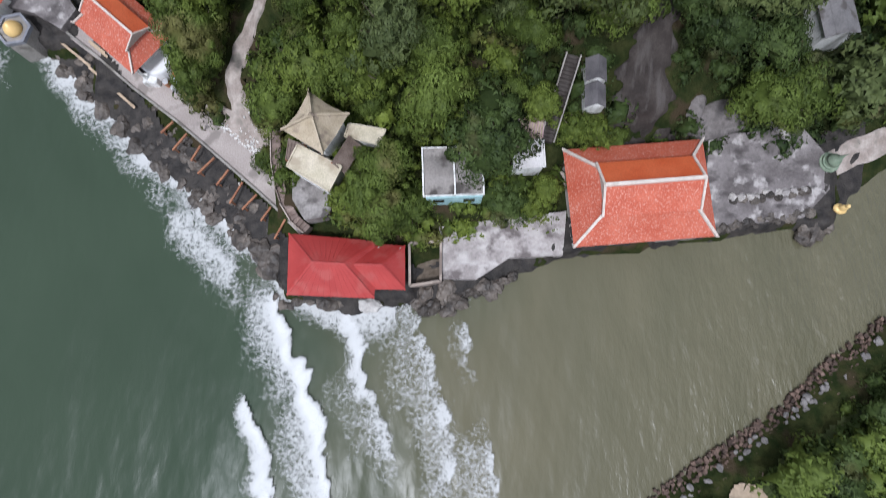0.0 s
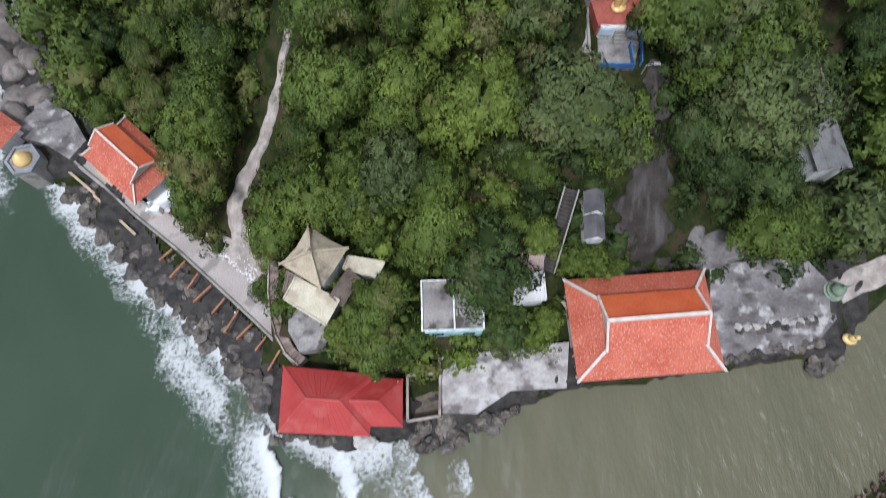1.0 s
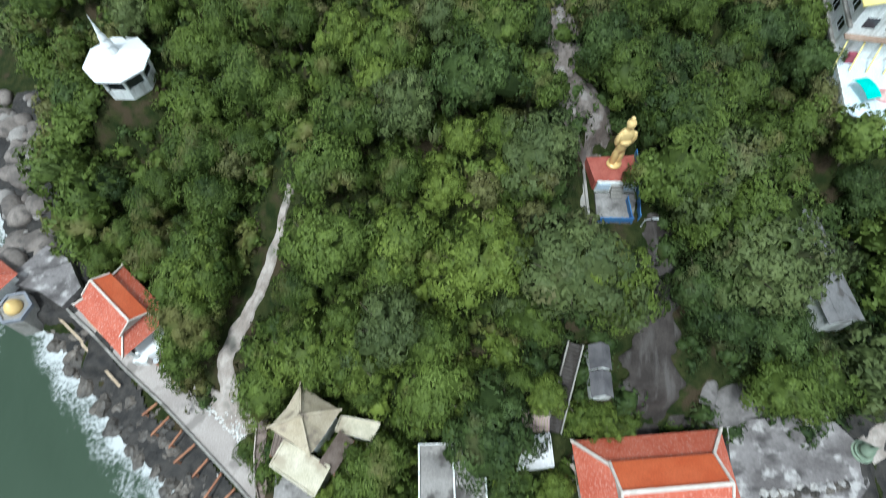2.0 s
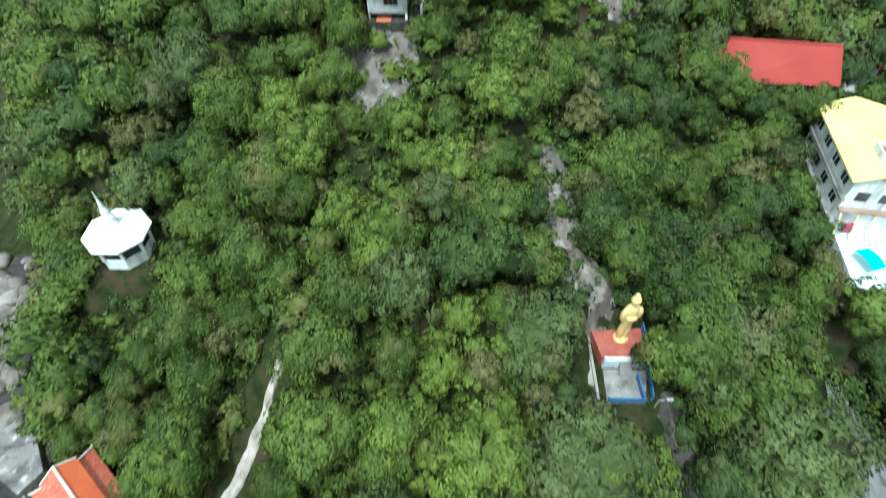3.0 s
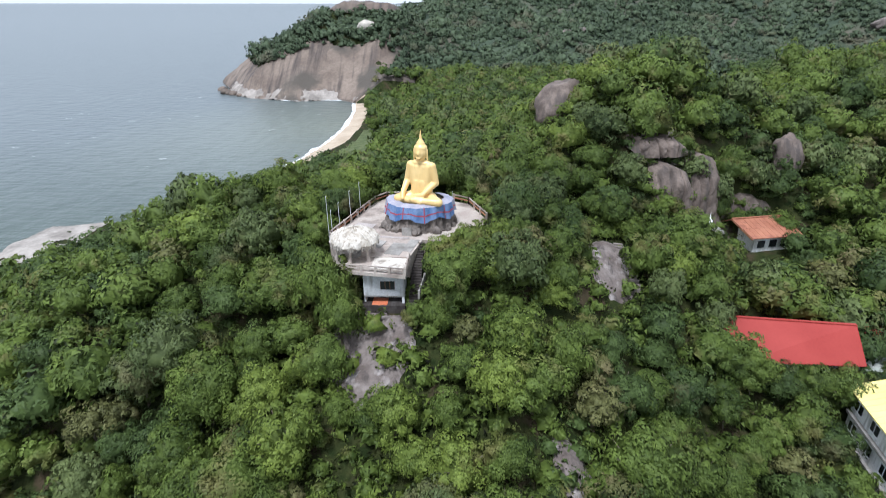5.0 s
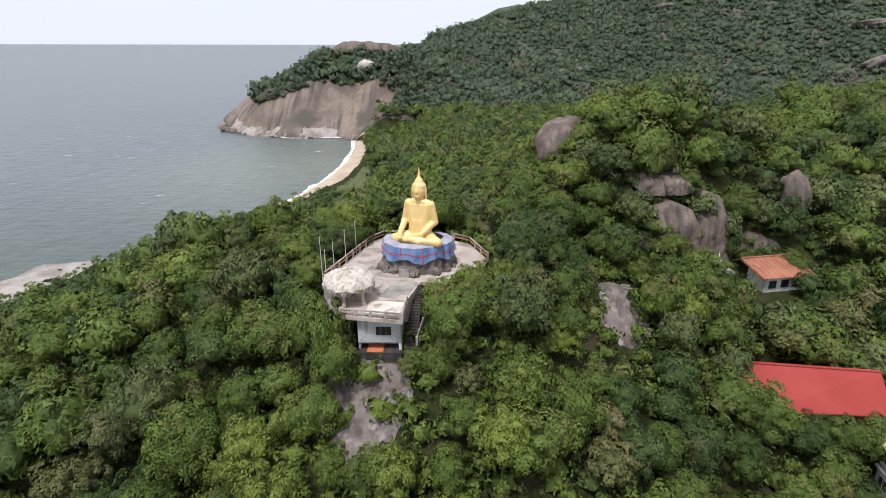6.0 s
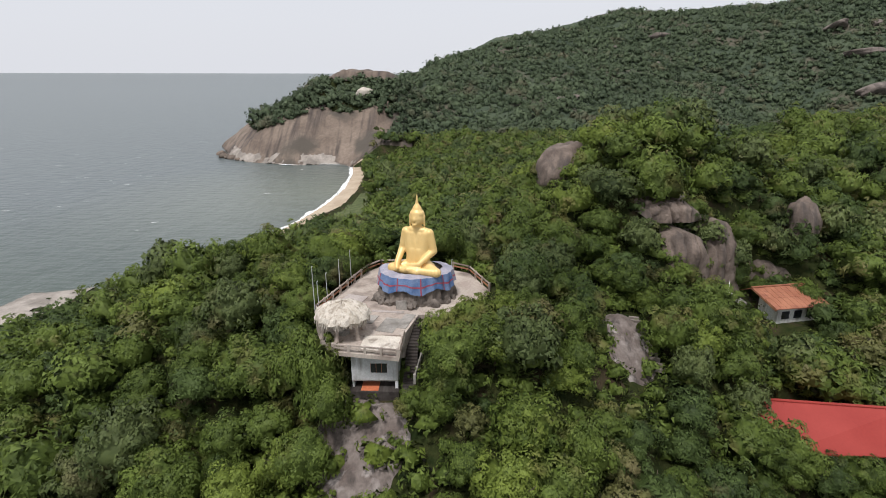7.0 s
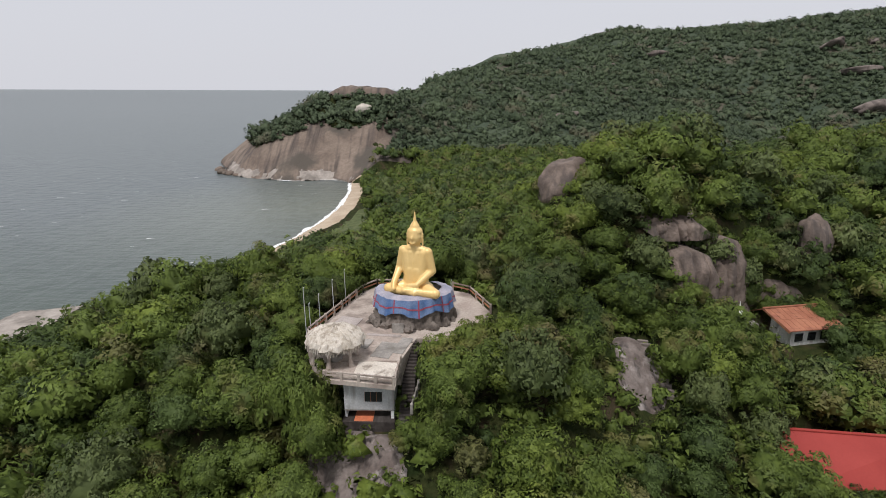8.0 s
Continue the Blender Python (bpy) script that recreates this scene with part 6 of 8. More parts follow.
def lookout_house():
    root = thing("lookout_house", pose(0, 0, 0), "grey plastered lookout house with one dark window", "house")
    x0, x1, y0, y1 = -9.4, -4.9, 75.4, 79.0
    zf = 33.6
    # front wall in pieces round the window
    wx0, wx1, wz0, wz1 = -7.55, -5.95, 35.25, 36.3
    for lo, hi in (((x0, y0, zf + 0.9), (wx0, y0 + 0.2, 37.4)), ((wx1, y0, zf + 0.9), (x1, y0 + 0.2, 37.4)), ((wx0, y0, zf + 0.9), (wx1, y0 + 0.2, wz0)), ((wx0, y0, wz1), (wx1, y0 + 0.2, 37.4))):
        solid("front_wall", lambda bm: box(bm, lo, hi), PLASTER_GREY, root)
    solid("window_pane", lambda bm: box(bm, (wx0, y0 + 0.1, wz0), (wx1, y0 + 0.14, wz1)), GLASS_DARK, root, "dark window opening")
    for k in range(4):
        x = wx0 + (wx1 - wx0) * k / 3
        solid("window_frame", lambda bm: box(bm, (x - 0.02, y0 + 0.05, wz0), (x + 0.02, y0 + 0.1, wz1)), TIMBER, root)
    for lo, hi in (((x0, y0 + 0.2, zf), (x0 + 0.2, y1, 37.4)), ((x1 - 0.2, y0 + 0.9, zf), (x1, y1, 37.4)), ((x1 - 0.2, y0 + 0.2, zf + 0.9), (x1, y0 + 0.9, 37.4)),
                   ((x0, y1, zf), (x1, y1 + 0.2, 37.4)), ((x0 + 0.2, y0 + 1.3, zf), (x1 - 0.2, y0 + 1.45, zf + 1.0))):
        solid("wall", lambda bm: box(bm, lo, hi), PLASTER_GREY, root)
    solid("pillar", lambda bm: box(bm, (x1 - 0.3, y0, zf - 0.3), (x1, y0 + 0.3, zf + 0.9), 0.02), WHITE_PAINT, root)
    solid("upper_floor", lambda bm: box(bm, (x0, y0, zf + 0.78), (x1, y1, zf + 0.9)), CONCRETE, root)
    solid("floor", lambda bm: box(bm, (x0 - 0.2, y0 - 0.6, zf - 1.2), (x1 + 0.1, y1, zf), 0.03), SLAB_DARK, root)
    solid("floor_tiles", lambda bm: box(bm, (x0 + 0.9, y0 - 0.5, zf), (x0 + 2.6, y0 + 1.2, zf + 0.03)), surface("orange_floor_tile", (0.5, 0.14, 0.06), (0.6, 0.2, 0.1), 1.0, 6.0, 0.5, 0.05), root,
          "orange tiled floor patch")
    solid("roof_slab", lambda bm: prism(bm, [(-11.1, 75.0), (-4.6, 73.9), (-4.4, 78.3), (-11.0, 79.2)], 37.35, 37.75), CONCRETE_PINK, root)
    solid("roof_screed", lambda bm: prism(bm, [(-8.6, 75.0), (-4.9, 74.4), (-4.7, 78.0), (-8.4, 78.6)], 37.75, 37.83), PALE_DECK, root)


PLASTER_GREY = surface("grey_plaster", (0.42, 0.43, 0.43), (0.54, 0.55, 0.55), 0.7, 7.0, 0.85, 0.15, streak=((0.3, 0.29, 0.27), (1.6, 1.6, 0.3)))
PALE_DECK = surface("pale_screed", (0.52, 0.47, 0.4), (0.62, 0.57, 0.5), 0.5, 6.0, 0.9, 0.2, stain=((0.26, 0.22, 0.18), 0.7))
lookout_house()
railing("balustrade", [(-11.0, 75.15), (-4.75, 74.05)], 37.75, 0.75, CONCRETE_PINK, 1.5)
railing("balustrade", [(-4.65, 74.1), (-4.5, 78.2)], 37.75, 0.75, CONCRETE_PINK, 1.5)
stair("deck_stairs", (-3.9, 74.6, 33.4), (-3.6, 82.6, 37.9), 1.2, 24, SLAB_DARK, "concrete stairs up the side of the lookout house", False)
railing("balustrade", [(-3.2, 74.2), (-2.8, 78.4)], 35.0, 0.8, CONCRETE, 1.4)


# ---- thatched gazebo on gnarled columns ----
def gazebo():
    root = thing("gazebo", pose(-10.7, 78.8, 0), "round gazebo with a bleached thatch roof on gnarled concrete columns", "gazebo")

    def roof(bm):
        prof = [(2.55, 39.65), (2.75, 39.85), (2.5, 40.35), (1.8, 40.85), (0.9, 41.15), (0.15, 41.3)]
        lathe(bm, prof, 40)
        g = random.Random(4)
        for v in bm.verts:
            a = math.atan2(v.co.y, v.co.x)
            f = 1 + 0.05 * math.sin(a * 13) + g.uniform(-0.03, 0.03)
            v.co = Vector((v.co.x * f, v.co.y * f, v.co.z + 0.07 * math.sin(a * 11) + g.uniform(-0.05, 0.05)))
    solid("roof", roof, THATCH, root)

    def fringe(bm):
        g = random.Random(9)
        for k in range(130):
            a = k / 130 * 2 * math.pi
            r = 2.62 + g.uniform(-0.1, 0.12)
            limb(bm, (r * math.cos(a), r * math.sin(a), 39.9), (r * 1.02 * math.cos(a + 0.02), r * 1.02 * math.sin(a + 0.02), 39.3 + g.uniform(-0.1, 0.2)), 0.07, 0.02, 4)
    solid("fringe", fringe, THATCH, root)
    for k in range(6):
        a = k * math.pi / 3 + 0.4
        x, y = 2.0 * math.cos(a), 2.0 * math.sin(a)

        def column(bm):
            limb(bm, (x * 1.08, y * 1.08, 37.7), (x, y, 38.4), 0.3, 0.17, 9)
            limb(bm, (x, y, 38.35), (x * 0.97 + 0.05, y * 0.97, 39.2), 0.17, 0.15, 9)
            limb(bm, (x * 0.97 + 0.05, y * 0.97, 39.15), (x * 0.9, y * 0.9, 39.9), 0.15, 0.3, 9)
        solid("column", column, CONCRETE_PINK, root)
    solid("bench", lambda bm: lathe(bm, [(0.7, 37.8), (0.7, 38.35), (0.62, 38.4)], 16), CONCRETE, root)


gazebo()


# ---- pedestal, cloth and seated statue ----
def pedestal():
    root = thing("pedestal", pose(-4.0, 89.0, 0), "rough rock pedestal wrapped in blue cloth with red bands", "pedestal")

    def spot(a, f, r0, r1, z0, z1, fold, wave):
        r = r0 + (r1 - r0) * f + fold * math.sin(a * 23 + 1) * (1 - f * 0.5) + 0.14 * math.sin(a * 3 + 1.0) + 0.05 * math.sin(a * 11)
        return (r * 1.04 * math.cos(a), r * 0.86 * math.sin(a), z0 + (z1 - z0) * f + wave * math.sin(a * 7 + 2) * (1 - f))

    def ring_shape(bm, r0, r1, z0, z1, start=0, stop=360, n=72, fold=0.1, wave=0.28, span=(0, 1), rows_=5):
        rows = []
        for q in range(rows_):
            f = span[0] + (span[1] - span[0]) * q / (rows_ - 1)
            rows.append([bm.verts.new(spot(radians(start + (stop - start) * k / n), f, r0, r1, z0, z1, fold, wave)) for k in range(n + 1)])
        for a_, b_ in zip(rows, rows[1:]):
            for k in range(n):
                bm.faces.new((a_[k], a_[k + 1], b_[k + 1], b_[k]))
        return rows

    def rock(bm):
        rows = ring_shape(bm, 4.45, 3.7, 37.5, 41.0, fold=0.2, n=120, rows_=9)
        for row in rows[:-1]:
            for v in row:
                k = 1 + 0.09 * noise.noise(v.co * 1.4)
                v.co = Vector((v.co.x * k, v.co.y * k, v.co.z))
        bm.faces.new(rows[-1][:-1])
    solid("rock", rock, ROCK_PED, root)
    low, high = (4.42, 4.1), (39.55, 41.2)
    for start, stop, mat_ in ((172, 205, MAUVE_CLOTH), (205, 262, BLUE_CLOTH), (262, 318, BLUE_CLOTH), (318, 345, BLUE_CLOTH), (345, 395, MAUVE_CLOTH)):
        solid("cloth_panel", lambda bm: ring_shape(bm, *low, *high, start, stop, 40), mat_, root)
    solid("cloth_top", lambda bm: ring_shape(bm, 4.1, 2.9, 41.2, 41.42, 150, 415, 90, 0.06, 0.0), MAUVE_CLOTH, root, "faded blue-grey cloth over the top edge")
    solid("cloth_band", lambda bm: ring_shape(bm, low[0] + 0.035, low[1] + 0.035, *high, 172, 395, 150, span=(0.42, 0.52), rows_=2), RED_CLOTH, root, "red cloth band")
    for a in (207, 247, 281, 322):
        solid("cloth_band", lambda bm: ring_shape(bm, low[0] + 0.045, low[1] + 0.045, *high, a - 0.9, a + 0.9, 3), RED_CLOTH, root, "red cloth band")
    for k, a in enumerate((190, 203, 216, 231, 252, 268, 300, 326, 345)):
        x, y = 4.6 * math.cos(radians(a)), 3.9 * math.sin(radians(a))
        q = 0.3 + 0.12 * (k * 7 % 4)
        part("rockery_stone", lump(a, (q * 1.3, q, q * 1.2), 3, 0.4), ROCK_PED, root, "", pose(x, y, 38.0, 0, 0, a * 3))
    solid("arch_plaque", lambda bm: prism(bm, [(-1.9, -4.35), (-0.7, -4.55), (-0.68, -4.42), (-1.88, -4.22)], 37.9, [38.9, 39.0, 39.0, 38.9]), CONCRETE, root, "grey rounded plaque against the rock")


ROCK_PED = surface("brown_rockwork", (0.075, 0.062, 0.052), (0.2, 0.17, 0.145), 0.8, 6.0, 0.9, 0.6)
pedestal()

def seated_statue():
    """A huge plain seated figure: blended balls and tapered rolls, one mesh."""
    el, az = np.meshgrid(np.linspace(-math.pi / 2, math.pi / 2, 9), np.arange(14) / 14 * 2 * math.pi, indexing="ij")
    unit = np.stack([np.cos(el) * np.cos(az), np.cos(el) * np.sin(az), np.sin(el)], 2).reshape(-1, 3)
    ii = np.arange(8)[:, None] * 14 + np.arange(14)[None]
    jj = np.arange(8)[:, None] * 14 + (np.arange(14)[None] + 1) % 14
    skin = np.stack([ii, jj, jj + 14, ii + 14], 2).reshape(-1, 4)
    verts, faces = [], []

    def ball(x, y, z, rx, ry, rz):
        faces.append(skin + len(verts) * len(unit))
        verts.append(unit * (rx, ry, rz) + (x, y, z))

    def roll(a, b, ra, rb):
        a, b = Vector(a), Vector(b)
        n = 9
        for k in range(n + 1):
            t = k / n
            q = a.lerp(b, t)
            r = ra + (rb - ra) * t
            ball(q.x, q.y, q.z, r, r, r)
    ball(0, 0.4, 0.65, 1.9, 1.25, 0.75)
    for s in (-1, 1):
        roll((s * 0.9, 0.2, 0.62), (s * 2.4, -0.75, 0.5), 0.74, 0.52)
        roll((s * 2.35, -0.8, 0.48), (-s * 0.5, -1.35, 0.5 + 0.18 * (s > 0)), 0.48, 0.32)
        roll((s * 1.22, 0.4, 4.42), (s * 1.68, 0.45, 2.5), 0.52, 0.42)
    roll((-1.68, 0.42, 2.5), (-1.75, -1.0, 1.25), 0.42, 0.3)
    roll((-1.75, -1.0, 1.25), (-1.6, -1.5, 0.75), 0.3, 0.22)
    roll((1.68, 0.42, 2.5), (0.6, -0.95, 1.25), 0.42, 0.28)
    roll((0.6, -0.95, 1.22), (-0.3, -1.05, 1.1), 0.28, 0.22)
    for x in (-0.35, 0.35):
        roll((x, 0.45, 1.2), (x, 0.4, 2.4), 0.95, 0.85)
    for x in (-0.7, -0.25, 0.25, 0.7):
        roll((x * 0.8, 0.42, 2.4), (x * 1.3, 0.42, 4.25), 0.78, 0.62)
    roll((0, 0.42, 4.5), (0, 0.3, 5.5), 0.58, 0.46)
    ball(0, 0.42, 4.72, 1.3, 0.55, 0.4)
    ball(0, 0.2, 6.0, 0.74, 0.78, 1.0)
    ball(0, -0.54, 5.95, 0.12, 0.16, 0.28)
    ball(0, -0.42, 5.45, 0.3, 0.2, 0.16)
    for s in (-1, 1):
        roll((s * 0.76, 0.3, 6.3), (s * 0.78, 0.3, 5.2), 0.13, 0.11)
    ball(0, 0.3, 6.5, 0.77, 0.8, 0.58)
    roll((0, 0.3, 6.95), (0, 0.3, 7.3), 0.5, 0.32)
    roll((0, 0.3, 7.3), (0, 0.3, 8.7), 0.22, 0.05)
    ob = new("seated_statue", mesh_quads("seated_statue", np.concatenate(verts) * (1.13, 1.0, 1.06), np.concatenate(faces), GOLD, True))
    ob.matrix_basis = pose(-3.75, 88.0, 41.1, 0, 0, -20)
    mod = ob.modifiers.new("blend", "REMESH")
    mod.mode, mod.voxel_size, mod.use_smooth_shade = "VOXEL", 0.075, True
    soft = ob.modifiers.new("soften", "SMOOTH")
    soft.factor, soft.iterations = 0.5, 5
    return tagged(ob, "huge gold-painted seated statue on a cloth-wrapped pedestal", "statue")


seated_statue()


# ---- flag poles ----
def flag_pole(x, y, h, r=0.05):
    root = thing("flag_pole", pose(x, y, DECK_Z - 0.3), "thin bare grey flag pole beside the deck", "flag pole", "flag poles along the deck")
    solid("pole", lambda bm: limb(bm, (0, 0, 0), (-0.06, 0.02, h), r, r * 0.7, 7), METAL_GREY, root)
    solid("tip", lambda bm: lathe(bm, [(0.02, h), (0.08, h + 0.06), (0.02, h + 0.14)], 8), METAL_GREY, root)


for x, y, h in ((-14.5, 83.0, 5.8), (-14.4, 84.4, 3.6), (-13.9, 86.6, 3.8), (-13.0, 89.5, 4.4), (-12.2, 92.6, 4.6), (0.3, 92.0, 3.6)):
    flag_pole(x, y, h)


# ---- yellow-roofed building ----
def yellow_building():
    root = thing("yellow_roofed_building", pose(50.2, 67.9, 0, 0, 0, -8.6), "three-storey white building with a yellow sheet roof and open terrace", "building")
    w, l, zr = 3.9, 7.6, 22.7
    top = 24.2
    for a, b, c, d in (((-w, -l, zr), (0, -l, top), (0, l, top), (-w, l, zr)), ((0, -l, top), (w + 4, -l, zr - 0.4), (w + 4, l, zr - 0.4), (0, l, top))):
        s = solid("roof_slope", lambda bm: slab4(bm, a, b, c, d, 0.15), YELLOW_ROOF, root)
        solid("seam", lambda bm: ribs(bm, a, d, c, b, 0.9, 0.05, 0.04), YELLOW_ROOF, s)
    solid("skylight_box", lambda bm: [box(bm, (-0.9, -4.9, 23.0), (2.6, -4.7, 24.8)), box(bm, (-0.9, -2.6, 23.0), (2.6, -2.4, 24.8)), box(bm, (-0.9, -4.7, 23.0), (-0.7, -2.6, 24.8)),
                                      box(bm, (2.4, -4.7, 23.0), (2.6, -2.6, 24.8))], PLASTER, root, "roofless plaster light well")
    solid("light_well_floor", lambda bm: box(bm, (-0.7, -4.7, 24.15), (2.4, -2.6, 24.3)), BARK, root)
    x0, x1, y0, y1 = -w + 0.7, w + 3.4, -l + 0.6, l - 0.5
    for lo, hi in (((x0, y0, 12.5), (x0 + 0.2, y1, 22.8)), ((x0 + 0.2, y0, 12.5), (x1, y0 + 0.2, 22.9)), ((x0 + 0.2, y1 - 0.2, 12.5), (x1, y1, 22.9)), ((x1 - 0.2, y0 + 0.2, 12.5), (x1, y1 - 0.2, 22.4))):
        solid("wall", lambda bm: box(bm, lo, hi), PLASTER, root)
    for z in (16.4, 19.5):
        solid("floor_band", lambda bm: box(bm, (x0 - 0.45, y0 - 0.3, z), (x0 - 0.003, y1, z + 0.35), 0.03), CONCRETE, root)
    for z in (14.4, 17.6, 20.5):
        for k in range(4):
            y = y0 + 1.4 + k * 3.5
            win = solid("window", lambda bm: box(bm, (x0 - 0.04, y, z), (x0 + 0.08, y + 1.5, z + 1.25)), GLASS_DARK, root)
            solid("window_frame", lambda bm: [box(bm, (x0 - 0.09, y - 0.08, z - 0.1), (x0 - 0.045, y + 1.58, z)), box(bm, (x0 - 0.09, y - 0.08, z + 1.25), (x0 - 0.045, y + 1.58, z + 1.35)),
                                              box(bm, (x0 - 0.09, y + 0.72, z), (x0 - 0.045, y + 0.78, z + 1.25))], WHITE_PAINT, win)
    for k in range(3):
        x = x0 + 1.0 + k * 2.6
        solid("window", lambda bm: box(bm, (x, y0 - 0.04, 19.6), (x + 1.4, y0 + 0.08, 20.9)), GLASS_DARK, root)
    # terrace before the south wall
    u0, f = x0 + 0.3, 15.4
    solid("terrace_floor", lambda bm: box(bm, (u0, y0 - 11.5, f - 0.4), (x1, y0 - 0.02, f), 0.03), TERRACE_BLUE, root, "pale blue-white terrace floor")
    solid("terrace_wall", lambda bm: [box(bm, (u0, y0 - 11.5, 11.5), (u0 + 0.2, y0 - 0.02, f - 0.4)), box(bm, (u0 + 0.2, y0 - 11.5, 11.5), (x1, y0 - 11.3, f - 0.4))], PLASTER, root)
    solid("parapet", lambda bm: [box(bm, (u0, y0 - 11.5, f), (u0 + 0.15, y0 - 0.3, f + 0.45)), box(bm, (u0 + 0.15, y0 - 11.5, f), (x1, y0 - 11.35, f + 0.45))], PLASTER, root)
    for k in range(4):
        x = x0 + 0.6 + k * 1.9
        solid("awning_brace", lambda bm: beam(bm, (x, y0 - 0.1, 18.4), (x - 0.7, y0 - 2.6, 15.6), 0.16, 0.16), YELLOW_ROOF, root, "yellow awning brace")
    solid("awning_ledge", lambda bm: box(bm, (x0 - 0.2, y0 - 0.9, 18.4), (x1, y0 - 0.02, 18.6), 0.02), surface("brown_ledge", (0.25, 0.17, 0.12), (0.36, 0.26, 0.2), 1.0, 6.0, 0.8, 0.1), root)


TERRACE_BLUE = surface("pale_blue_paint", (0.6, 0.68, 0.74), (0.7, 0.77, 0.82), 0.5, 5.0, 0.6, 0.08)
yellow_building()


def awning(x, y, z, turn):
    root = thing("canvas_awning", pose(x, y, z, 0, 0, turn), "bright teal canvas canopy on four thin legs", "canopy")

    def sheet_(bm):
        rows = []
        for k in range(9):
            a = -1 + k / 4
            rows.append([bm.verts.new((s * 0.9, a * 1.5, 1.5 - 0.35 * a * a)) for s in (-1, 1)])
        for p, q in zip(rows, rows[1:]):
            bm.faces.new((p[0], p[1], q[1], q[0]))
        r = bmesh.ops.extrude_face_region(bm, geom=list(bm.faces))
        for v in [g for g in r["geom"] if isinstance(g, bmesh.types.BMVert)]:
            v.co.z -= 0.04
    solid("canopy", sheet_, TEAL, root)
    for sx in (-0.85, 0.85):
        for sy in (-1.4, 1.4):
            solid("leg", lambda bm: limb(bm, (sx, sy, 0), (sx, sy, 1.22), 0.03, 0.03, 6), METAL_GREY, root)


awning(47.7, 55.0, 15.4, 14)
tagged(solid("flower_bed", lambda bm: lathe(bm, [(1.0, 15.4), (1.0, 15.75), (0.8, 15.8), (0.75, 15.6), (0.5, 15.9), (0.3, 16.2), (0.05, 16.3)], 20, (50.2, 54.8)),
             surface("pink_painted_basin", (0.6, 0.3, 0.3), (0.72, 0.5, 0.45), 1.2, 7.0, 0.7, 0.1)), "round pink basin on the pale terrace", "basin")
tagged(solid("red_cabinet", lambda bm: box(bm, (47.3, 60.0, 15.4), (48.3, 60.6, 16.7), 0.05), RED_CLOTH), "small red cabinet against the terrace wall", "cabinet")


# ---- long red-roofed hall ----
def long_hall():
    root = thing("long_hall", pose(0, 0, 0), "long hall under a plain red sheet-metal roof in the valley", "hall")
    nw, ne = (34.3, 84.2, 27.4), (51.0, 82.2, 27.4)
    se = (51.0, 78.6, 23.7)
    sw = (36.2, 78.9, 23.9)
    for a, b, c, d in ((sw, se, ne, nw), ((51.6, 86.6, 24.2), (35.0, 88.6, 24.2), nw, ne)):
        s = solid("roof_slope", lambda bm: slab4(bm, a, b, c, d, 0.12), RED_HALL, root)
        solid("seam", lambda bm: ribs(bm, a, b, c, d, 0.8, 0.04, 0.035), RED_HALL, s)
    solid("ridge_cap", lambda bm: beam(bm, nw, ne, 0.4, 0.12), RED_HALL, root)
    solid("wall", lambda bm: prism(bm, [(34.6, 80.0), (50.2, 79.6), (50.6, 85.4), (35.4, 87.2)], 18.5, 23.6), PLASTER, root)
    solid("window", lambda bm: box(bm, (47.6, 79.55, 20.6), (48.9, 79.75, 22.6)), GLASS_DARK, root)
    solid("gable", lambda bm: prism(bm, [(50.5, 79.4), (50.7, 79.4), (50.75, 82.4), (50.8, 85.6), (50.6, 85.6), (50.55, 82.4)], 23.4, [24.2, 24.2, 27.2, 24.4, 24.4, 27.2]), PLASTER, root)


long_hall()


def side_sheds():
    root = thing("shed", pose(54.6, 82.0, -0.6, 0, 0, -12), "low shed with a pale green sheet roof beside the long hall", "shed")
    solid("roof_slab", lambda bm: slab4(bm, (-1.6, -1.8, 22.4), (2.2, -1.8, 22.4), (2.2, 1.2, 23.4), (-1.6, 1.2, 23.4), 0.1), surface("pale_green_sheet", (0.32, 0.34, 0.3), (0.42, 0.42, 0.38), 0.7, 6.0, 0.6, 0.1), root)
    solid("wall", lambda bm: box(bm, (-1.3, -1.4, 18), (1.9, 1.0, 22.4)), PLASTER, root)
    root = thing("shed", pose(56.5, 86.0, 0, 0, 0, -12), "shed with a faded red sheet roof in the valley", "shed")
    solid("roof_slab", lambda bm: slab4(bm, (-3.4, -1.6, 23.2), (3.4, -1.6, 23.2), (3.4, 1.6, 24.6), (-3.4, 1.6, 24.6), 0.1), RED_METAL, root)
    solid("wall", lambda bm: box(bm, (-3.0, -1.3, 18), (3.0, 1.3, 23.2)), PLASTER, root)


side_sheds()


# ---- rust-orange roofed house under the cliff ----
RUST_ROOF = surface("rust_orange_sheet_roof", (0.27, 0.1, 0.055), (0.36, 0.15, 0.085), 0.5, 5.0, 0.7, 0.1, streak=((0.22, 0.08, 0.05), (0.5, 2.0, 0.5)))


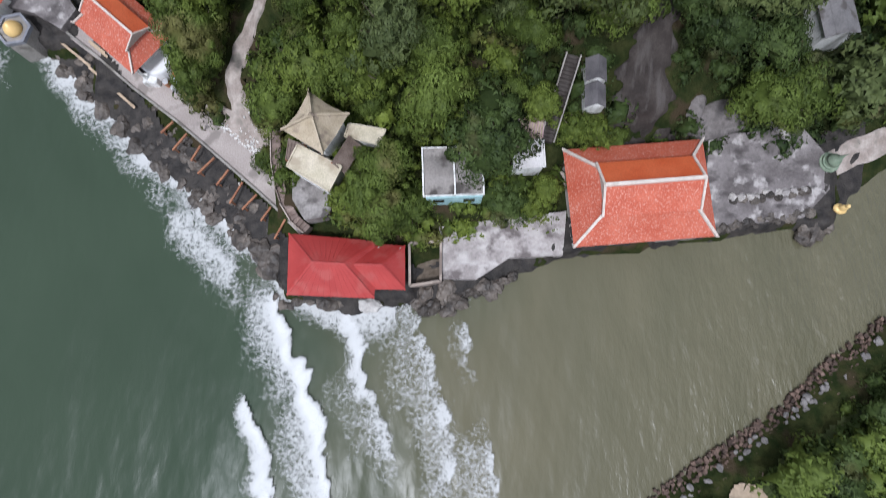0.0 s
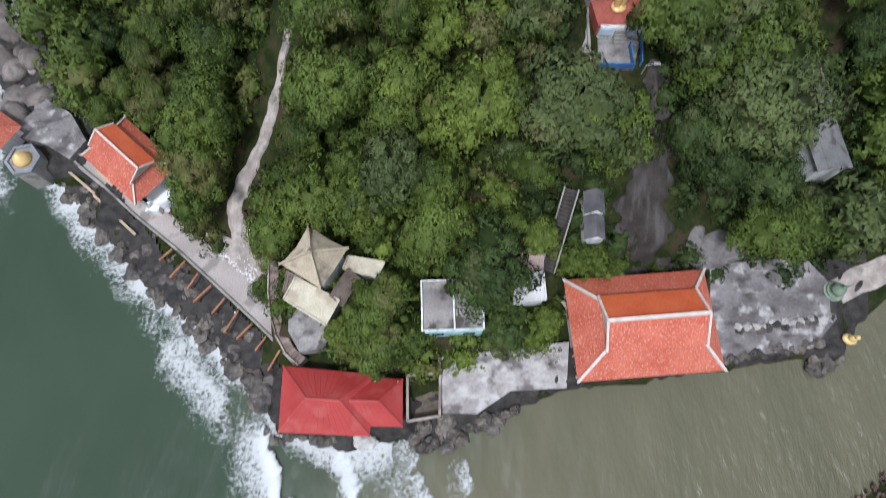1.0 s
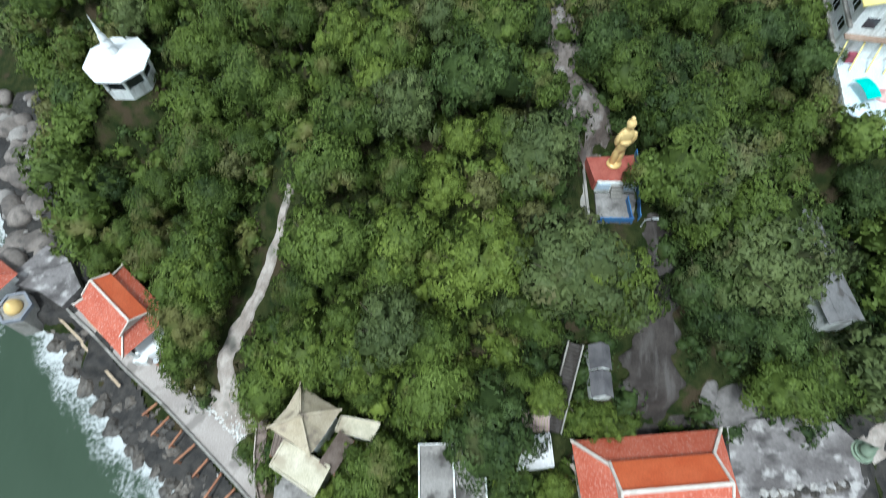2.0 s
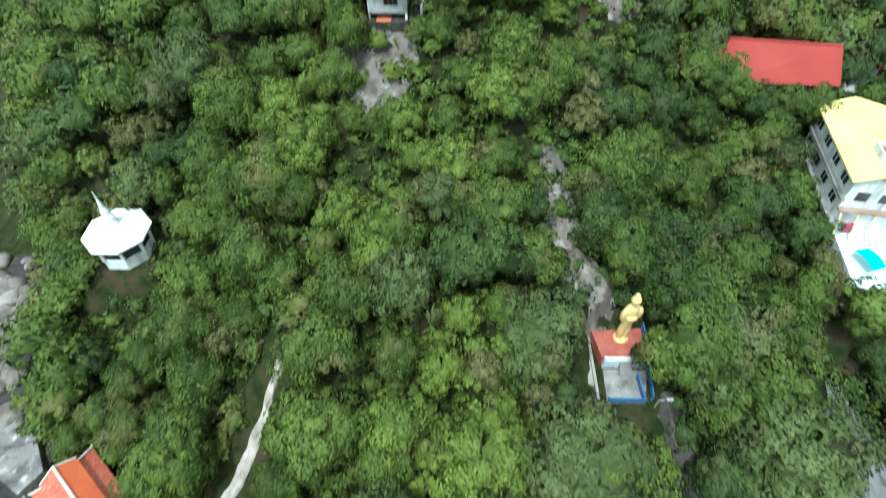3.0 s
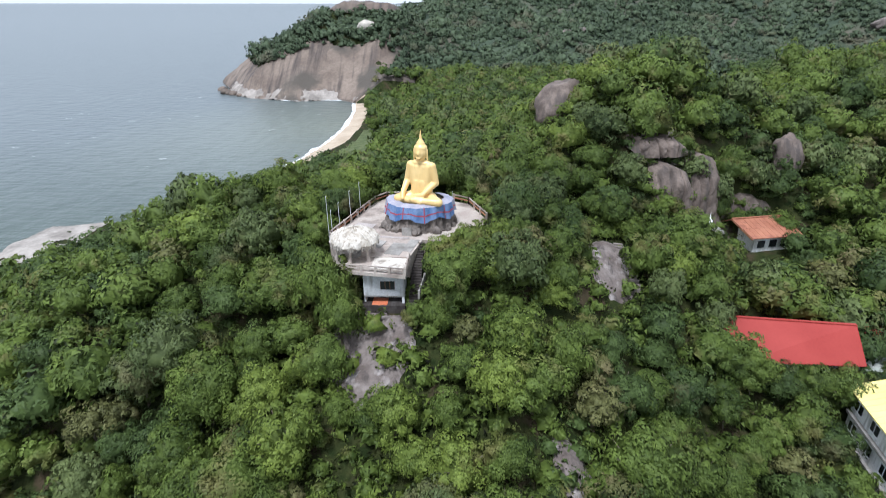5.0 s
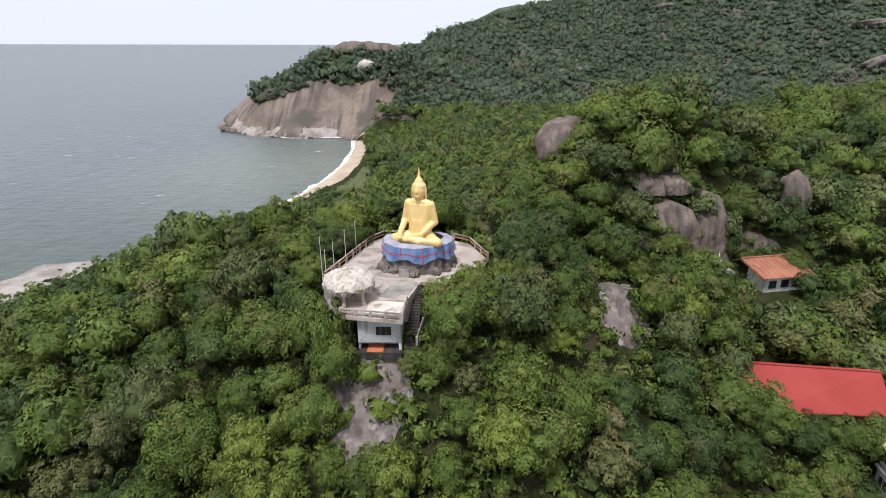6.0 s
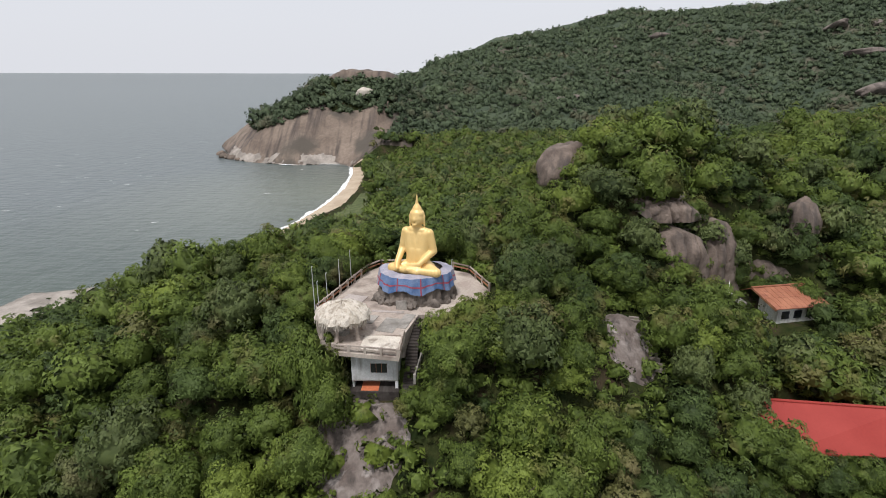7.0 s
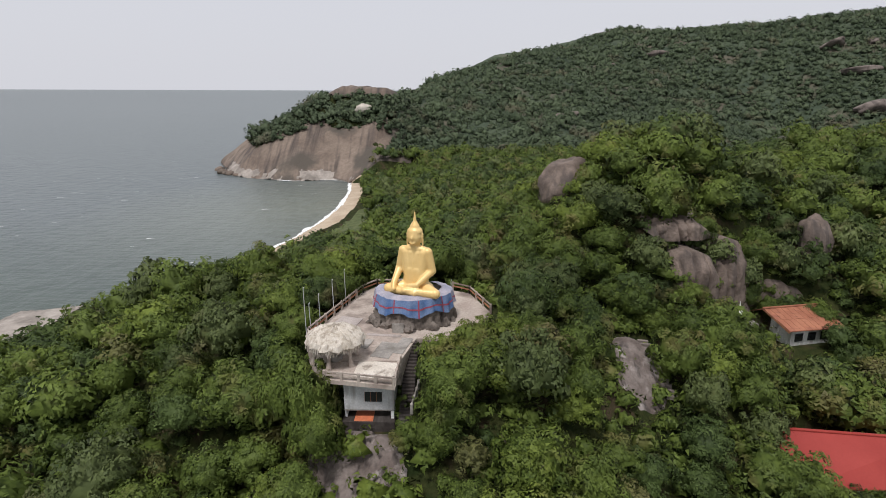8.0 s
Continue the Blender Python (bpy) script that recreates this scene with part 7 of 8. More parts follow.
def rust_house():
    root = thing("valley_house", pose(0, 0, 0), "house with a rust-orange sheet roof under a rock cliff", "house")
    a, b, c, d = (47.3, 102.7, 30.3), (56.4, 104.8, 30.1), (54.9, 109.4, 31.9), (45.8, 107.3, 32.0)
    for p, q, r, t in ((0.0, 0.46, 0.12, 0.0), (0.5, 1.0, 0.0, 0.0)):
        low = [tuple(Vector(u).lerp(Vector(v), k)) for u, v, k in ((a, d, p), (b, c, p), (b, c, q), (a, d, q))]
        low = [(x, y, z + r) for x, y, z in low]
        s = solid("roof_slope", lambda bm: slab4(bm, *low, 0.12), RUST_ROOF, root)
        solid("seam", lambda bm: ribs(bm, *low, 0.9, 0.05, 0.04), RUST_ROOF, s)
    solid("roof_slope", lambda bm: slab4(bm, d, c, (54.2, 112.0, 30.6), (45.1, 109.9, 30.6), 0.12), RUST_ROOF, root)
    solid("ridge_cap", lambda bm: beam(bm, (d[0], d[1], d[2] + 0.06), (c[0], c[1], c[2] + 0.06), 0.4, 0.12), RUST_ROOF, root)
    solid("wall", lambda bm: prism(bm, [(48.3, 103.9), (55.2, 105.5), (54.2, 109.0), (47.2, 107.3)], 26.5, [30.2, 30.2, 31.6, 31.6]), PLASTER, root)
    solid("verge_board", lambda bm: beam(bm, (a[0], a[1], a[2] - 0.1), (d[0], d[1], d[2] - 0.1), 0.1, 0.3), TIMBER, root)
    for k in range(3):
        x, y = 49.0 + k * 2.1, 104.03 + k * 0.49
        solid("window", lambda bm: beam(bm, (x, y - 0.05, 28.9), (x + 1.2, y + 0.23, 28.9), 0.12, 1.2), GLASS_DARK, root)


rust_house()
stupa(41.2, 105.2, 31.5, 0.55, WHITE_PAINT, "small white stupa at the foot of the cliff")
tagged(solid("terrace", lambda bm: prism(bm, [(39.5, 103.0), (43.5, 103.8), (43.2, 107.5), (39.8, 107.0)], 27, 31.0), CONCRETE), "concrete terrace at the cliff foot", "terrace", kind="structure")


# ---- grey-roofed sheds on the east slope ----
SHED_GREY = surface("worn_grey_sheet", (0.12, 0.115, 0.115), (0.2, 0.19, 0.19), 0.4, 5.0, 0.7, 0.2, stain=((0.09, 0.08, 0.075), 0.6))


def grey_sheds():
    for k, (x, y, z, turn) in enumerate(((41.2, 39.6, 9.2, 8), (42.6, 33.0, 8.2, 8))):
        root = thing("shed", pose(x, y, 0, 0, 0, turn), "long shed with a worn grey sheet roof between trees", "shed")
        for s in (-1, 1):
            a, b, c, d = (s * 2.0, -3.2, z), (s * 2.0, 3.2, z), (0, 3.2, z + 0.9), (0, -3.2, z + 0.9)
            solid("roof_slope", lambda bm: courses(bm, a, b, c, d, 0.8), SHED_GREY, root)
        solid("wall", lambda bm: box(bm, (-1.7, -2.9, 4), (1.7, 2.9, z)), PLASTER, root)


grey_sheds()
# ---- far houses by the bay ----
for x, y, w, lbl in ((-37, 322, 6, "white beach house with a pale roof behind the bay"), (-27, 360, 5.5, "small white beach house among trees")):
    z = at_ground(x, y)
    root = thing("beach_house", pose(x, y, z), lbl, "house")
    solid("wall", lambda bm: box(bm, (-w / 2, -2.5, -1), (w / 2, 2.5, 3.6)), PLASTER, root)
    solid("roof_slope", lambda bm: slab4(bm, (-w / 2 - 0.6, -3.4, 3.4), (w / 2 + 0.6, -3.4, 3.4), (w / 2 + 0.6, 0, 5.0), (-w / 2 - 0.6, 0, 5.0), 0.15), WHITE_PAINT, root)
    for q in (-2, 1):
        solid("window", lambda bm: box(bm, (q, -2.6, 1.5), (q + 1.4, -2.45, 3.2)), GLASS_DARK, root)

# ---- boulders ----
ROCKS = [lump(3 + k, (1, 1, 0.75), 3, 0.34) for k in range(5)]
ROCK_MESHES = []
for k, bm in enumerate(ROCKS):
    me = bpy.data.meshes.new("boulder")
    bmesh.ops.recalc_face_normals(bm, faces=bm.faces)
    bm.to_mesh(me)
    bm.free()
    me.materials.append(ROCK_DARK)
    ROCK_MESHES.append(me)


def boulder(x, y, z, s, k, label, group, tall=1.0):
    ob = new("boulder", ROCK_MESHES[k % 5])
    ob.matrix_basis = pose(x, y, z, k * 17 % 30, k * 29 % 24, k * 67 % 360) @ Matrix.Diagonal((s, s * (0.75 + 0.1 * (k % 5)), s * 0.8 * tall, 1))
    return tagged(ob, label, "boulder", group)


g9 = random.Random(12)
count = 0
# belt of dark boulders below the sea path
for k in range(298):
    t = g9.random()
    x = -47.5 + 31 * t
    y = 30.2 - 27.0 * t - 0.6 * math.sin(t * math.pi)
    off = g9.uniform(-1.1, 4.8)
    x, y = x + off * 0.61, y + off * 0.79
    boulder(x, y, g9.uniform(-0.2, 0.3) + 0.2 * max(off, 0), (0.35 + 0.75 * g9.random() ** 2) * (1.1 - 0.08 * off), count, "wet dark boulder in the surf below the sea path", "shore boulders")
    count += 1
# under the red pavilion and along the terrace
for k in range(34):
    t = k / 33
    x = -18.6 + 27 * t
    y = 0.6 + (1.6 * t if x < -3 else 0) + (0 if x < 2 else (x - 2) * 0.5) + g9.uniform(-0.7, 0.9)
    boulder(x, y, g9.uniform(0.0, 0.5), g9.uniform(0.5, 1.15), count, "dark rounded boulder at the foot of the terrace", "shore boulders")
    count += 1
for x, y, s in ((-20.6, 6.6, 1.3), (-19.2, 4.6, 1.5), (-18.0, 6.2, 1.3), (-17.4, 2.6, 1.2), (-12.5, 0.9, 1.4), (-1.5, 1.9, 1.0), (0.8, 2.3, 1.0), (43.2, 10.0, 1.6), (44.4, 11.0, 1.5), (42.3, 9.2, 1.1)):
    boulder(x, y, 0.5, s, count, "large dark boulder standing in the surf", "shore boulders")
    count += 1
for k in range(22):
    boulder(31.2 + k * 0.53, 9.7 + k * 0.1 + g9.uniform(-0.3, 0.3), 1.7, g9.uniform(0.35, 0.65), count, "cement-smeared boulder along the terrace edge", "terrace boulders")
    count += 1
CEMENT_ROCK = surface("pale_cement_rock", (0.3, 0.28, 0.27), (0.48, 0.45, 0.42), 0.8, 4.0, 0.85, 0.5)
# every second lump is dark and stands in for the shadow before a pale rock
for k in range(18):
    dark = k % 2 == 1
    ob = part("boulder", lump(40 + k, (0.55, 0.5, 0.6), 3), ROCK_DARK if dark else CEMENT_ROCK, None, "", pose(33.0 + k * 0.53 + g9.uniform(-0.3, 0.3), 13.1 + k * 0.075 + (-0.3 if dark else 0.2) + g9.uniform(-0.3, 0.3), 2.05))
    tagged(ob, "dark lump standing in for shadow among the terrace rocks" if dark else "pale cement-smeared rock on the terrace", "boulder", "terrace boulders")
ob = part("boulder", lump(61, (1.3, 0.95, 0.7), 3), surface("white_washed_rock", (0.4, 0.38, 0.36), (0.52, 0.5, 0.47), 0.8, 5.0, 0.8, 0.3), None, "", pose(-7.6, 0.4, 0.9))
tagged(ob, "pale whitewashed rock below the pavilion", "boulder", "shore boulders")


def outcrop(x, y, z, size, seed, material, label, turn=0, tilt=0, sub=4):
    ob = part("rock_outcrop", lump(seed, size, sub, 0.2), material, None, "", pose(x, y, z, tilt, 0, turn), True)
    return tagged(ob, label, "rock")


BANK_PALE = surface("pale_bank_rock", (0.11, 0.098, 0.093), (0.22, 0.2, 0.19), 0.5, 3.0, 0.9, 0.7, stain=((0.09, 0.08, 0.075), 0.5))
MOUNTAIN_ROCK = surface("weathered_mountain_rock", (0.12, 0.098, 0.085), (0.21, 0.175, 0.152), 0.08, 0.6, 0.9, 0.5, streak=((0.085, 0.07, 0.062), (0.3, 0.05, 0.05)))
outcrop(23.2, 38.0, 10.0, (1.4, 2.2, 1.4), 75, ROCK_GREY, "weathered rock beside the slope", 0, 10)
outcrop(25.3, 21.8, 3.0, (2.0, 2.3, 1.8), 76, SLAB_DARK, "dark rounded rock behind the temple hall", 0, 0)
outcrop(31.0, 22.2, 3.0, (4.2, 2.4, 2.4), 77, BANK_PALE, "pale washed rock bank behind the terrace", 5, 0)
outcrop(28.0, 23.8, 3.6, (2.3, 2.4, 2.2), 74, BANK_PALE, "pale washed rock behind the temple hall", 40, 0)
outcrop(38.6, 22.6, 3.2, (2.6, 1.5, 1.6), 73, BANK_PALE, "pale washed rock under the trees by the terrace", 10, 0)
outcrop(46.5, 25.0, 4.5, (1.6, 1.6, 1.2), 78, ROCK_GREY, "pale rock among scrub on the bank", 30, 0)
CLIFF = surface("dark_streaked_cliff", (0.1, 0.076, 0.062), (0.19, 0.148, 0.122), 0.4, 3.0, 0.9, 0.8, streak=((0.074, 0.06, 0.052), (0.7, 0.25, 0.08), (0.48, 0.64)))


def rock_face(a, b, z0, z1, bulge, seed, label):
    """A steep bare face between two points of the plan, rounded over at the top, split by upright cracks."""
    nu, nv = 72, 34
    t, v = np.meshgrid(np.linspace(0, 1, nu), np.linspace(0, 1.35, nv))
    ax, ay, bx, by = *a, *b
    ln = math.hypot(bx - ax, by - ay)
    ox, oy = (by - ay) / ln, -(bx - ax) / ln
    arch = np.sin(np.pi * np.clip(t, 0.012, 0.988)) ** 0.4
    up = np.minimum(v, 1.0)
    back = np.where(v > 1, (v - 1) / 0.35 * 4.0, 0) + 1.3 * smoothstep(0.55, 1.0, up) ** 2
    along = t * ln
    crack = 0
    for k in range(4):
        at = (0.16 + 0.22 * k + 0.06 * math.sin(seed + 2.3 * k)) * ln
        crack = crack + 0.75 * np.exp(-((along - at + 0.35 * np.sin(2.2 * up + seed + k)) / 0.16) ** 2)
    rough_ = 0.35 * wobble(along, up * (z1 - z0) * 0.6, 1.6, seed) + 0.14 * wobble(along, up * (z1 - z0), 0.5, seed + 2) + 0.06 * wobble(along, up * (z1 - z0), 0.22, seed + 4)
    out = bulge * arch * (1 - 0.35 * up ** 2) - crack + rough_ - back
    x, y = ax + (bx - ax) * t + ox * out, ay + (by - ay) * t + oy * out
    z = z0 + (z1 - z0) * up * arch + 0.5 * wobble(along, 0 * along, 1.2, seed + 6) * up + np.where(v > 1, 0.3 * (v - 1) / 0.35, 0)
    i = (np.arange(nv - 1)[:, None] * nu + np.arange(nu - 1)[None]).ravel()
    me = mesh_quads("cliff", np.stack([x.ravel(), y.ravel(), z.ravel()], 1), np.stack([i, i + 1, i + 1 + nu, i + nu], 1), CLIFF, True)
    return tagged(new("cliff", me), label, "rock")


rock_face((30.4, 104.2), (38.6, 107.2), 33.0, 41.0, 2.2, 1.0, "broad bare granite face above the valley house")
rock_face((37.8, 107.0), (44.4, 110.4), 32.0, 41.4, 2.0, 3.0, "steep cracked granite face above the valley house")
rock_face((28.6, 107.4), (37.6, 109.8), 42.0, 45.0, 1.2, 5.0, "bare granite ledge higher on the hill")
outcrop(21.4, 130.5, 45.6, (4.8, 8.4, 5.6), 82, CLIFF, "smooth granite dome on the shoulder of the hill", -25, 0, 4)
outcrop(58.6, 118.6, 39.6, (2.6, 2.4, 4.0), 88, CLIFF, "rounded granite face on the hillside", 10, -18, 4)
outcrop(90, 198, 35.5, (6, 6, 7), 84, CLIFF, "granite dome on the far shoulder", 0, 0, 4)
outcrop(116, 232, 41.0, (9, 6, 5), 85, ROCK_GREY, "granite dome on the far shoulder", 30, 0, 4)
WASHED_SHORE = surface("sea_worn_granite", (0.2, 0.18, 0.165), (0.33, 0.3, 0.275), 0.4, 4.0, 0.85, 0.5)
g4 = random.Random(31)
for k in range(70):
    t = g4.random()
    x, y = -50.5 - 13.5 * t + g4.uniform(-3.2, 3.6), 35.5 + 30 * t + g4.uniform(-2, 2)
    q = 0.5 + 1.2 * g4.random() ** 2
    outcrop(x, y, at_ground(x, y) + 0.3 * q, (q * 1.3, q, q * 0.75), 200 + k, WASHED_SHORE if k % 3 == 1 else ROCK_GREY, "grey sea-worn boulder on the western shore", k * 40, k * 7 % 20, 2)
outcrop(-54.6, 53.9, at_ground(-54.6, 53.9) + 0.7, (1.4, 0.7, 0.7), 99, WHITE_PAINT, "white painted rounded rock on the western shore", 20, 0, 3)


for k, (x, y, w, l, h) in enumerate(((275, 824, 15, 9, 4), (113, 564, 9, 5, 4.5), (446, 673, 26, 10, 4), (418, 608, 22, 14, 7), (445, 738, 12, 22, 4), (485, 722, 8, 6, 4), (206, 788, 4, 5, 4), (239, 720, 5, 4, 4),
                                     (28, 371, 5, 3, 2.5), (100, 560, 5, 4, 4))):
    outcrop(x, y, at_ground(x, y) + 1.5, (w, l, h), 120 + k, MOUNTAIN_ROCK, "bare rock patch on the mountain slope", k * 25 % 50, -24, 3)


outcrop(-67.5, 478, 47.5, (6.6, 2.6, 3.8), 132, ROCK_PALE, "pale bare rock patch on the wooded headland", 0, 0, 3)


# ---- bare headland rock, beaches, grass flat ----
def cover(name, x0, x1, y0, y1, step, mask, rise, material, label, category):
    """A skin over the ground where mask holds."""
    xs, ys = np.arange(x0, x1, step), np.arange(y0, y1, step)
    gx, gy = np.meshgrid(xs, ys)
    z = land(gx, gy) + rise(gx, gy)
    ok = mask(gx, gy)
    i = (np.arange(len(ys) - 1)[:, None] * len(xs) + np.arange(len(xs) - 1)[None])
    good = (ok[:-1, :-1] & ok[1:, :-1] & ok[:-1, 1:] & ok[1:, 1:]).ravel()
    i = i.ravel()[good]
    v = np.stack([gx.ravel(), gy.ravel(), z.ravel()], 1)
    f = np.stack([i, i + 1, i + 1 + len(xs), i + len(xs)], 1)
    used, inv = np.unique(f, return_inverse=True)
    return tagged(new(name, mesh_quads(name, v[used], inv.reshape(-1, 4), material, True)), label, category, kind="structure")


def shore_of(x, y):
    return inland(x, y, COAST + COAST_NORTH)


WASHED = surface("wave_washed_granite", (0.2, 0.175, 0.15), (0.36, 0.32, 0.28), 0.15, 0.8, 0.85, 0.5)
HEAD_ROCK = surface("headland_granite", (0.12, 0.09, 0.07), (0.215, 0.168, 0.132), 0.045, 0.5, 0.9, 0.5,
                    streak=((0.056, 0.045, 0.04), (0.2, 0.02, 0.016), (0.46, 0.68)), stain=((0.085, 0.072, 0.058), 0.03))
cover("headland_rock", -235, -25, 410, 560, 1.8,
      lambda x, y: (shore_of(x, y) > -3) & ((y < 470 + 6 * wobble(x, y, 9.0)) | (x < -135) & (shore_of(x, y) < 26 + 6 * wobble(x, y, 9.0))),
      lambda x, y: 1.5 + 1.3 * wobble(x, y, 7.0, 4.0) + 0.6 * wobble(x, y, 2.6, 1.0), HEAD_ROCK, "bare streaked granite face of the headland", "rock")
cover("headland_rock", -120, -25, 476, 540, 1.2, lambda x, y: land(x, y) + 3 * wobble(x, y, 8.0) > 55,
      lambda x, y: 1.5 + 0.8 * wobble(x, y, 6.0), HEAD_ROCK, "bare granite top of the headland", "rock")
cover("headland_rock", -235, -60, 412, 480, 1.0, lambda x, y: (shore_of(x, y) > -3) & (shore_of(x, y) < 5 + 2.5 * wobble(x, y, 5.0)),
      lambda x, y: 1.6 + 1.0 * wobble(x, y, 4.0, 3.0), WASHED, "pale wave-washed granite along the headland shore", "rock")
cover("beach", -140, -70, 136, 205, 0.7, lambda x, y: (shore_of(x, y) > -4) & (shore_of(x, y) < 15 + 4 * wobble(x, y, 6.0)) & (y > 150) & (x < -106),
      lambda x, y: 0.18 + 0.3 * wobble(x, y, 3.0), WASHED, "pale sand and rock spit on the western shore", "beach")
cover("beach", -100, -30, 200, 432, 0.8, lambda x, y: (shore_of(x, y) > -4) & (shore_of(x, y) < 9 + 2 * wobble(x, y, 9.0)) & (y > 222) & (y < 428),
      lambda x, y: 0.2 + 0 * x, SAND, "curved sandy beach along the bay", "beach")
cover("grass", -75, -25, 240, 320, 2.0, lambda x, y: (shore_of(x, y) >= 13) & (shore_of(x, y) < 30 + 3 * wobble(x, y, 7.0)),
      lambda x, y: 0.3 + 0 * x, GRASS, "rough green grass behind the beach", "grass")
cover("grass", 18, 75, -45, 6, 0.45, lambda x, y: (inland(x, y, SOUTH_BANK) > 3.6 + 0.9 * wobble(x, y, 1.1) + 0.5 * wobble(x, y, 0.4, 2.0)), lambda x, y: 0.12 + 0.1 * wobble(x, y, 1.0), GRASS,
      "rough grass on the opposite bank", "grass")


SHORE_ROCK = surface("dark_shore_rock", (0.014, 0.012, 0.011), (0.042, 0.036, 0.031), 0.9, 3.0, 0.7, 0.9)
cover("shore_rock", -64, 50, -3, 66, 0.4,
      lambda x, y: (shore_of(x, y) > -1.6) & (shore_of(x, y) < np.where(x > 41, 7.5, np.where(x > -17, 3.4, np.where(x > -43, 4.6, 8.5))) + 1.0 * wobble(x, y, 1.6)) & (inland(x, y, SOUTH_BANK) < -3),
      lambda x, y: 0.12 + 0.28 * np.abs(wobble(x, y, 0.8, 2.0)) + 0.12 * wobble(x, y, 0.35, 5.0), SHORE_ROCK, "dark wet bedrock along the water's edge", "rock")


def slab_patch(cx, cy, rx, ry, turn, material, label, seed):
    """Bare rock that comes up through the soil, its edge where it dips under."""
    c, s = math.cos(radians(turn)), math.sin(radians(turn))

    def far(x, y):
        u, v = ((x - cx) * c + (y - cy) * s) / rx, (-(x - cx) * s + (y - cy) * c) / ry
        return u * u + v * v

    def rise(x, y):
        ledge = 0.3 * np.abs(wobble(x, y, 1.4, seed + 1)) + 0.12 * np.abs(wobble(x + y, x - y, 0.7, seed + 3))
        return -0.25 + 1.0 * np.clip(1.25 - far(x, y), -0.5, 0.9) + 0.28 * wobble(x, y, 1.3, seed) + 0.08 * wobble(x, y, 0.35, seed) + ledge
    return cover("rock_slab", cx - 9, cx + 9, cy - 9, cy + 9, 0.17, lambda x, y: far(x, y) < 1.7, rise, material, label, "rock")


SLAB_ROCK = surface("weathered_brown_granite", (0.115, 0.09, 0.078), (0.2, 0.168, 0.15), 0.5, 3.0, 0.9, 0.8, streak=((0.06, 0.05, 0.044), (1.0, 0.5, 0.4), (0.52, 0.68)), stain=((0.3, 0.265, 0.245), 0.55))
slab_patch(-8.0, 69.6, 3.9, 5.2, 6, SLAB_ROCK, "bare grey granite slab sloping below the lookout house", 1.0)
slab_patch(20.8, 87.2, 3.2, 4.8, -14, SLAB_ROCK, "bare granite slab with cut steps on the slope", 2.0)
slab_patch(12.4, 57.4, 2.4, 6.4, 8, SLAB_ROCK, "grey rock face breaking through the trees", 3.0)
slab_patch(14.9, 48.8, 2.7, 4.0, 30, SLAB_ROCK, "pale weathered rock beside the statue court", 4.0)
slab_patch(47.6, 109.6, 6.6, 2.8, 15, CLIFF, "dark steep rock bank behind the valley house", 6.0)
slab_patch(34.5, 112.6, 5.0, 2.2, 10, ROCK_GREY, "bare granite ledge on the hill", 5.0)
for k in range(12):
    t = k / 11
    x, y = 22.6 + 1.4 * t, 90.6 - 6.2 * t
    tagged(solid("rock_step", lambda bm: box(bm, (-0.6, -0.16, -0.4), (0.6, 0.16, 0.12), 0.03), ROCK_GREY, None, "", pose(x, y, at_ground(x, y) + 0.75, 0, 0, -12)),
           "step cut into the granite slab", "step", "steps in the rock")


# ---- stones of the opposite bank ----
def bank_stones():
    g = np.random.default_rng(3)
    cube = np.array([(x, y, z) for x in (-1, 1) for y in (-1, 1) for z in (-1, 1)]) / 1.5
    boxf = np.array([(0, 1, 3, 2), (4, 6, 7, 5), (0, 4, 5, 1), (2, 3, 7, 6), (0, 2, 6, 4), (1, 5, 7, 3)])
    v, f, n = [], [], 0
    xs = g.uniform(14, 62, 15000)
    ys = g.uniform(-36, 8, 15000)
    d = inland(xs, ys, SOUTH_BANK)
    for x, y, q in zip(xs, ys, d):
        if -0.9 < q < 3.4:
            s = g.uniform(0.16, 0.36) * (1.25 if q > 1.6 else 1)
            a = g.uniform(0, 6.3)
            m = np.array([(math.cos(a), -math.sin(a), 0), (math.sin(a), math.cos(a), 0), (0, 0, 1)])
            v.append((cube * g.uniform(0.7, 1.2, (8, 3)) * s) @ m + (x, y, 0.25 + 0.3 * max(q, 0) + g.uniform(-0.1, 0.15)))
            f.append(boxf + n)
            n += 8
    tagged(new("shore_stones", mesh_quads("shore_stones", np.concatenate(v), np.concatenate(f), SHORE_STONE)), "tumbled red-brown stones along the opposite bank", "stones", kind="stuff")


bank_stones()
BANK_GREY = surface("grey_bank_stone", (0.14, 0.13, 0.125), (0.24, 0.225, 0.215), 1.0, 6.0, 0.85, 0.4, vary=0.2)
for k in range(38):
    t = g9.random()
    x = 26 + 24 * t
    y = -20.2 + 17.6 * t + g9.uniform(-0.9, 0.5)
    s = g9.uniform(0.22, 0.5)
    ob = new("stone", bpy.data.meshes.get("boulder_grey") or ROCK_MESHES[k % 5].copy())
    ob.data.name = "boulder_grey"
    ob.data.materials[0] = BANK_GREY
    ob.matrix_basis = pose(x, y, 0.9, k * 31 % 40, 0, k * 77 % 360) @ Matrix.Diagonal((s, s * 0.8, s * 0.7, 1))
    tagged(ob, "grey angular stone on the opposite bank", "stone", "bank stones")
ob = cover("sand_patch", 28, 40, -24, -14, 0.18, lambda x, y: (np.hypot((x - 33.0) / 2.6, (y + 19.2) / 1.3) + 0.3 * wobble(x, y, 1.2) + 0.15 * wobble(x, y, 0.35) < 1), lambda x, y: 0.3 + 0 * x, SAND, "bare sandy patch on the bank", "sand")


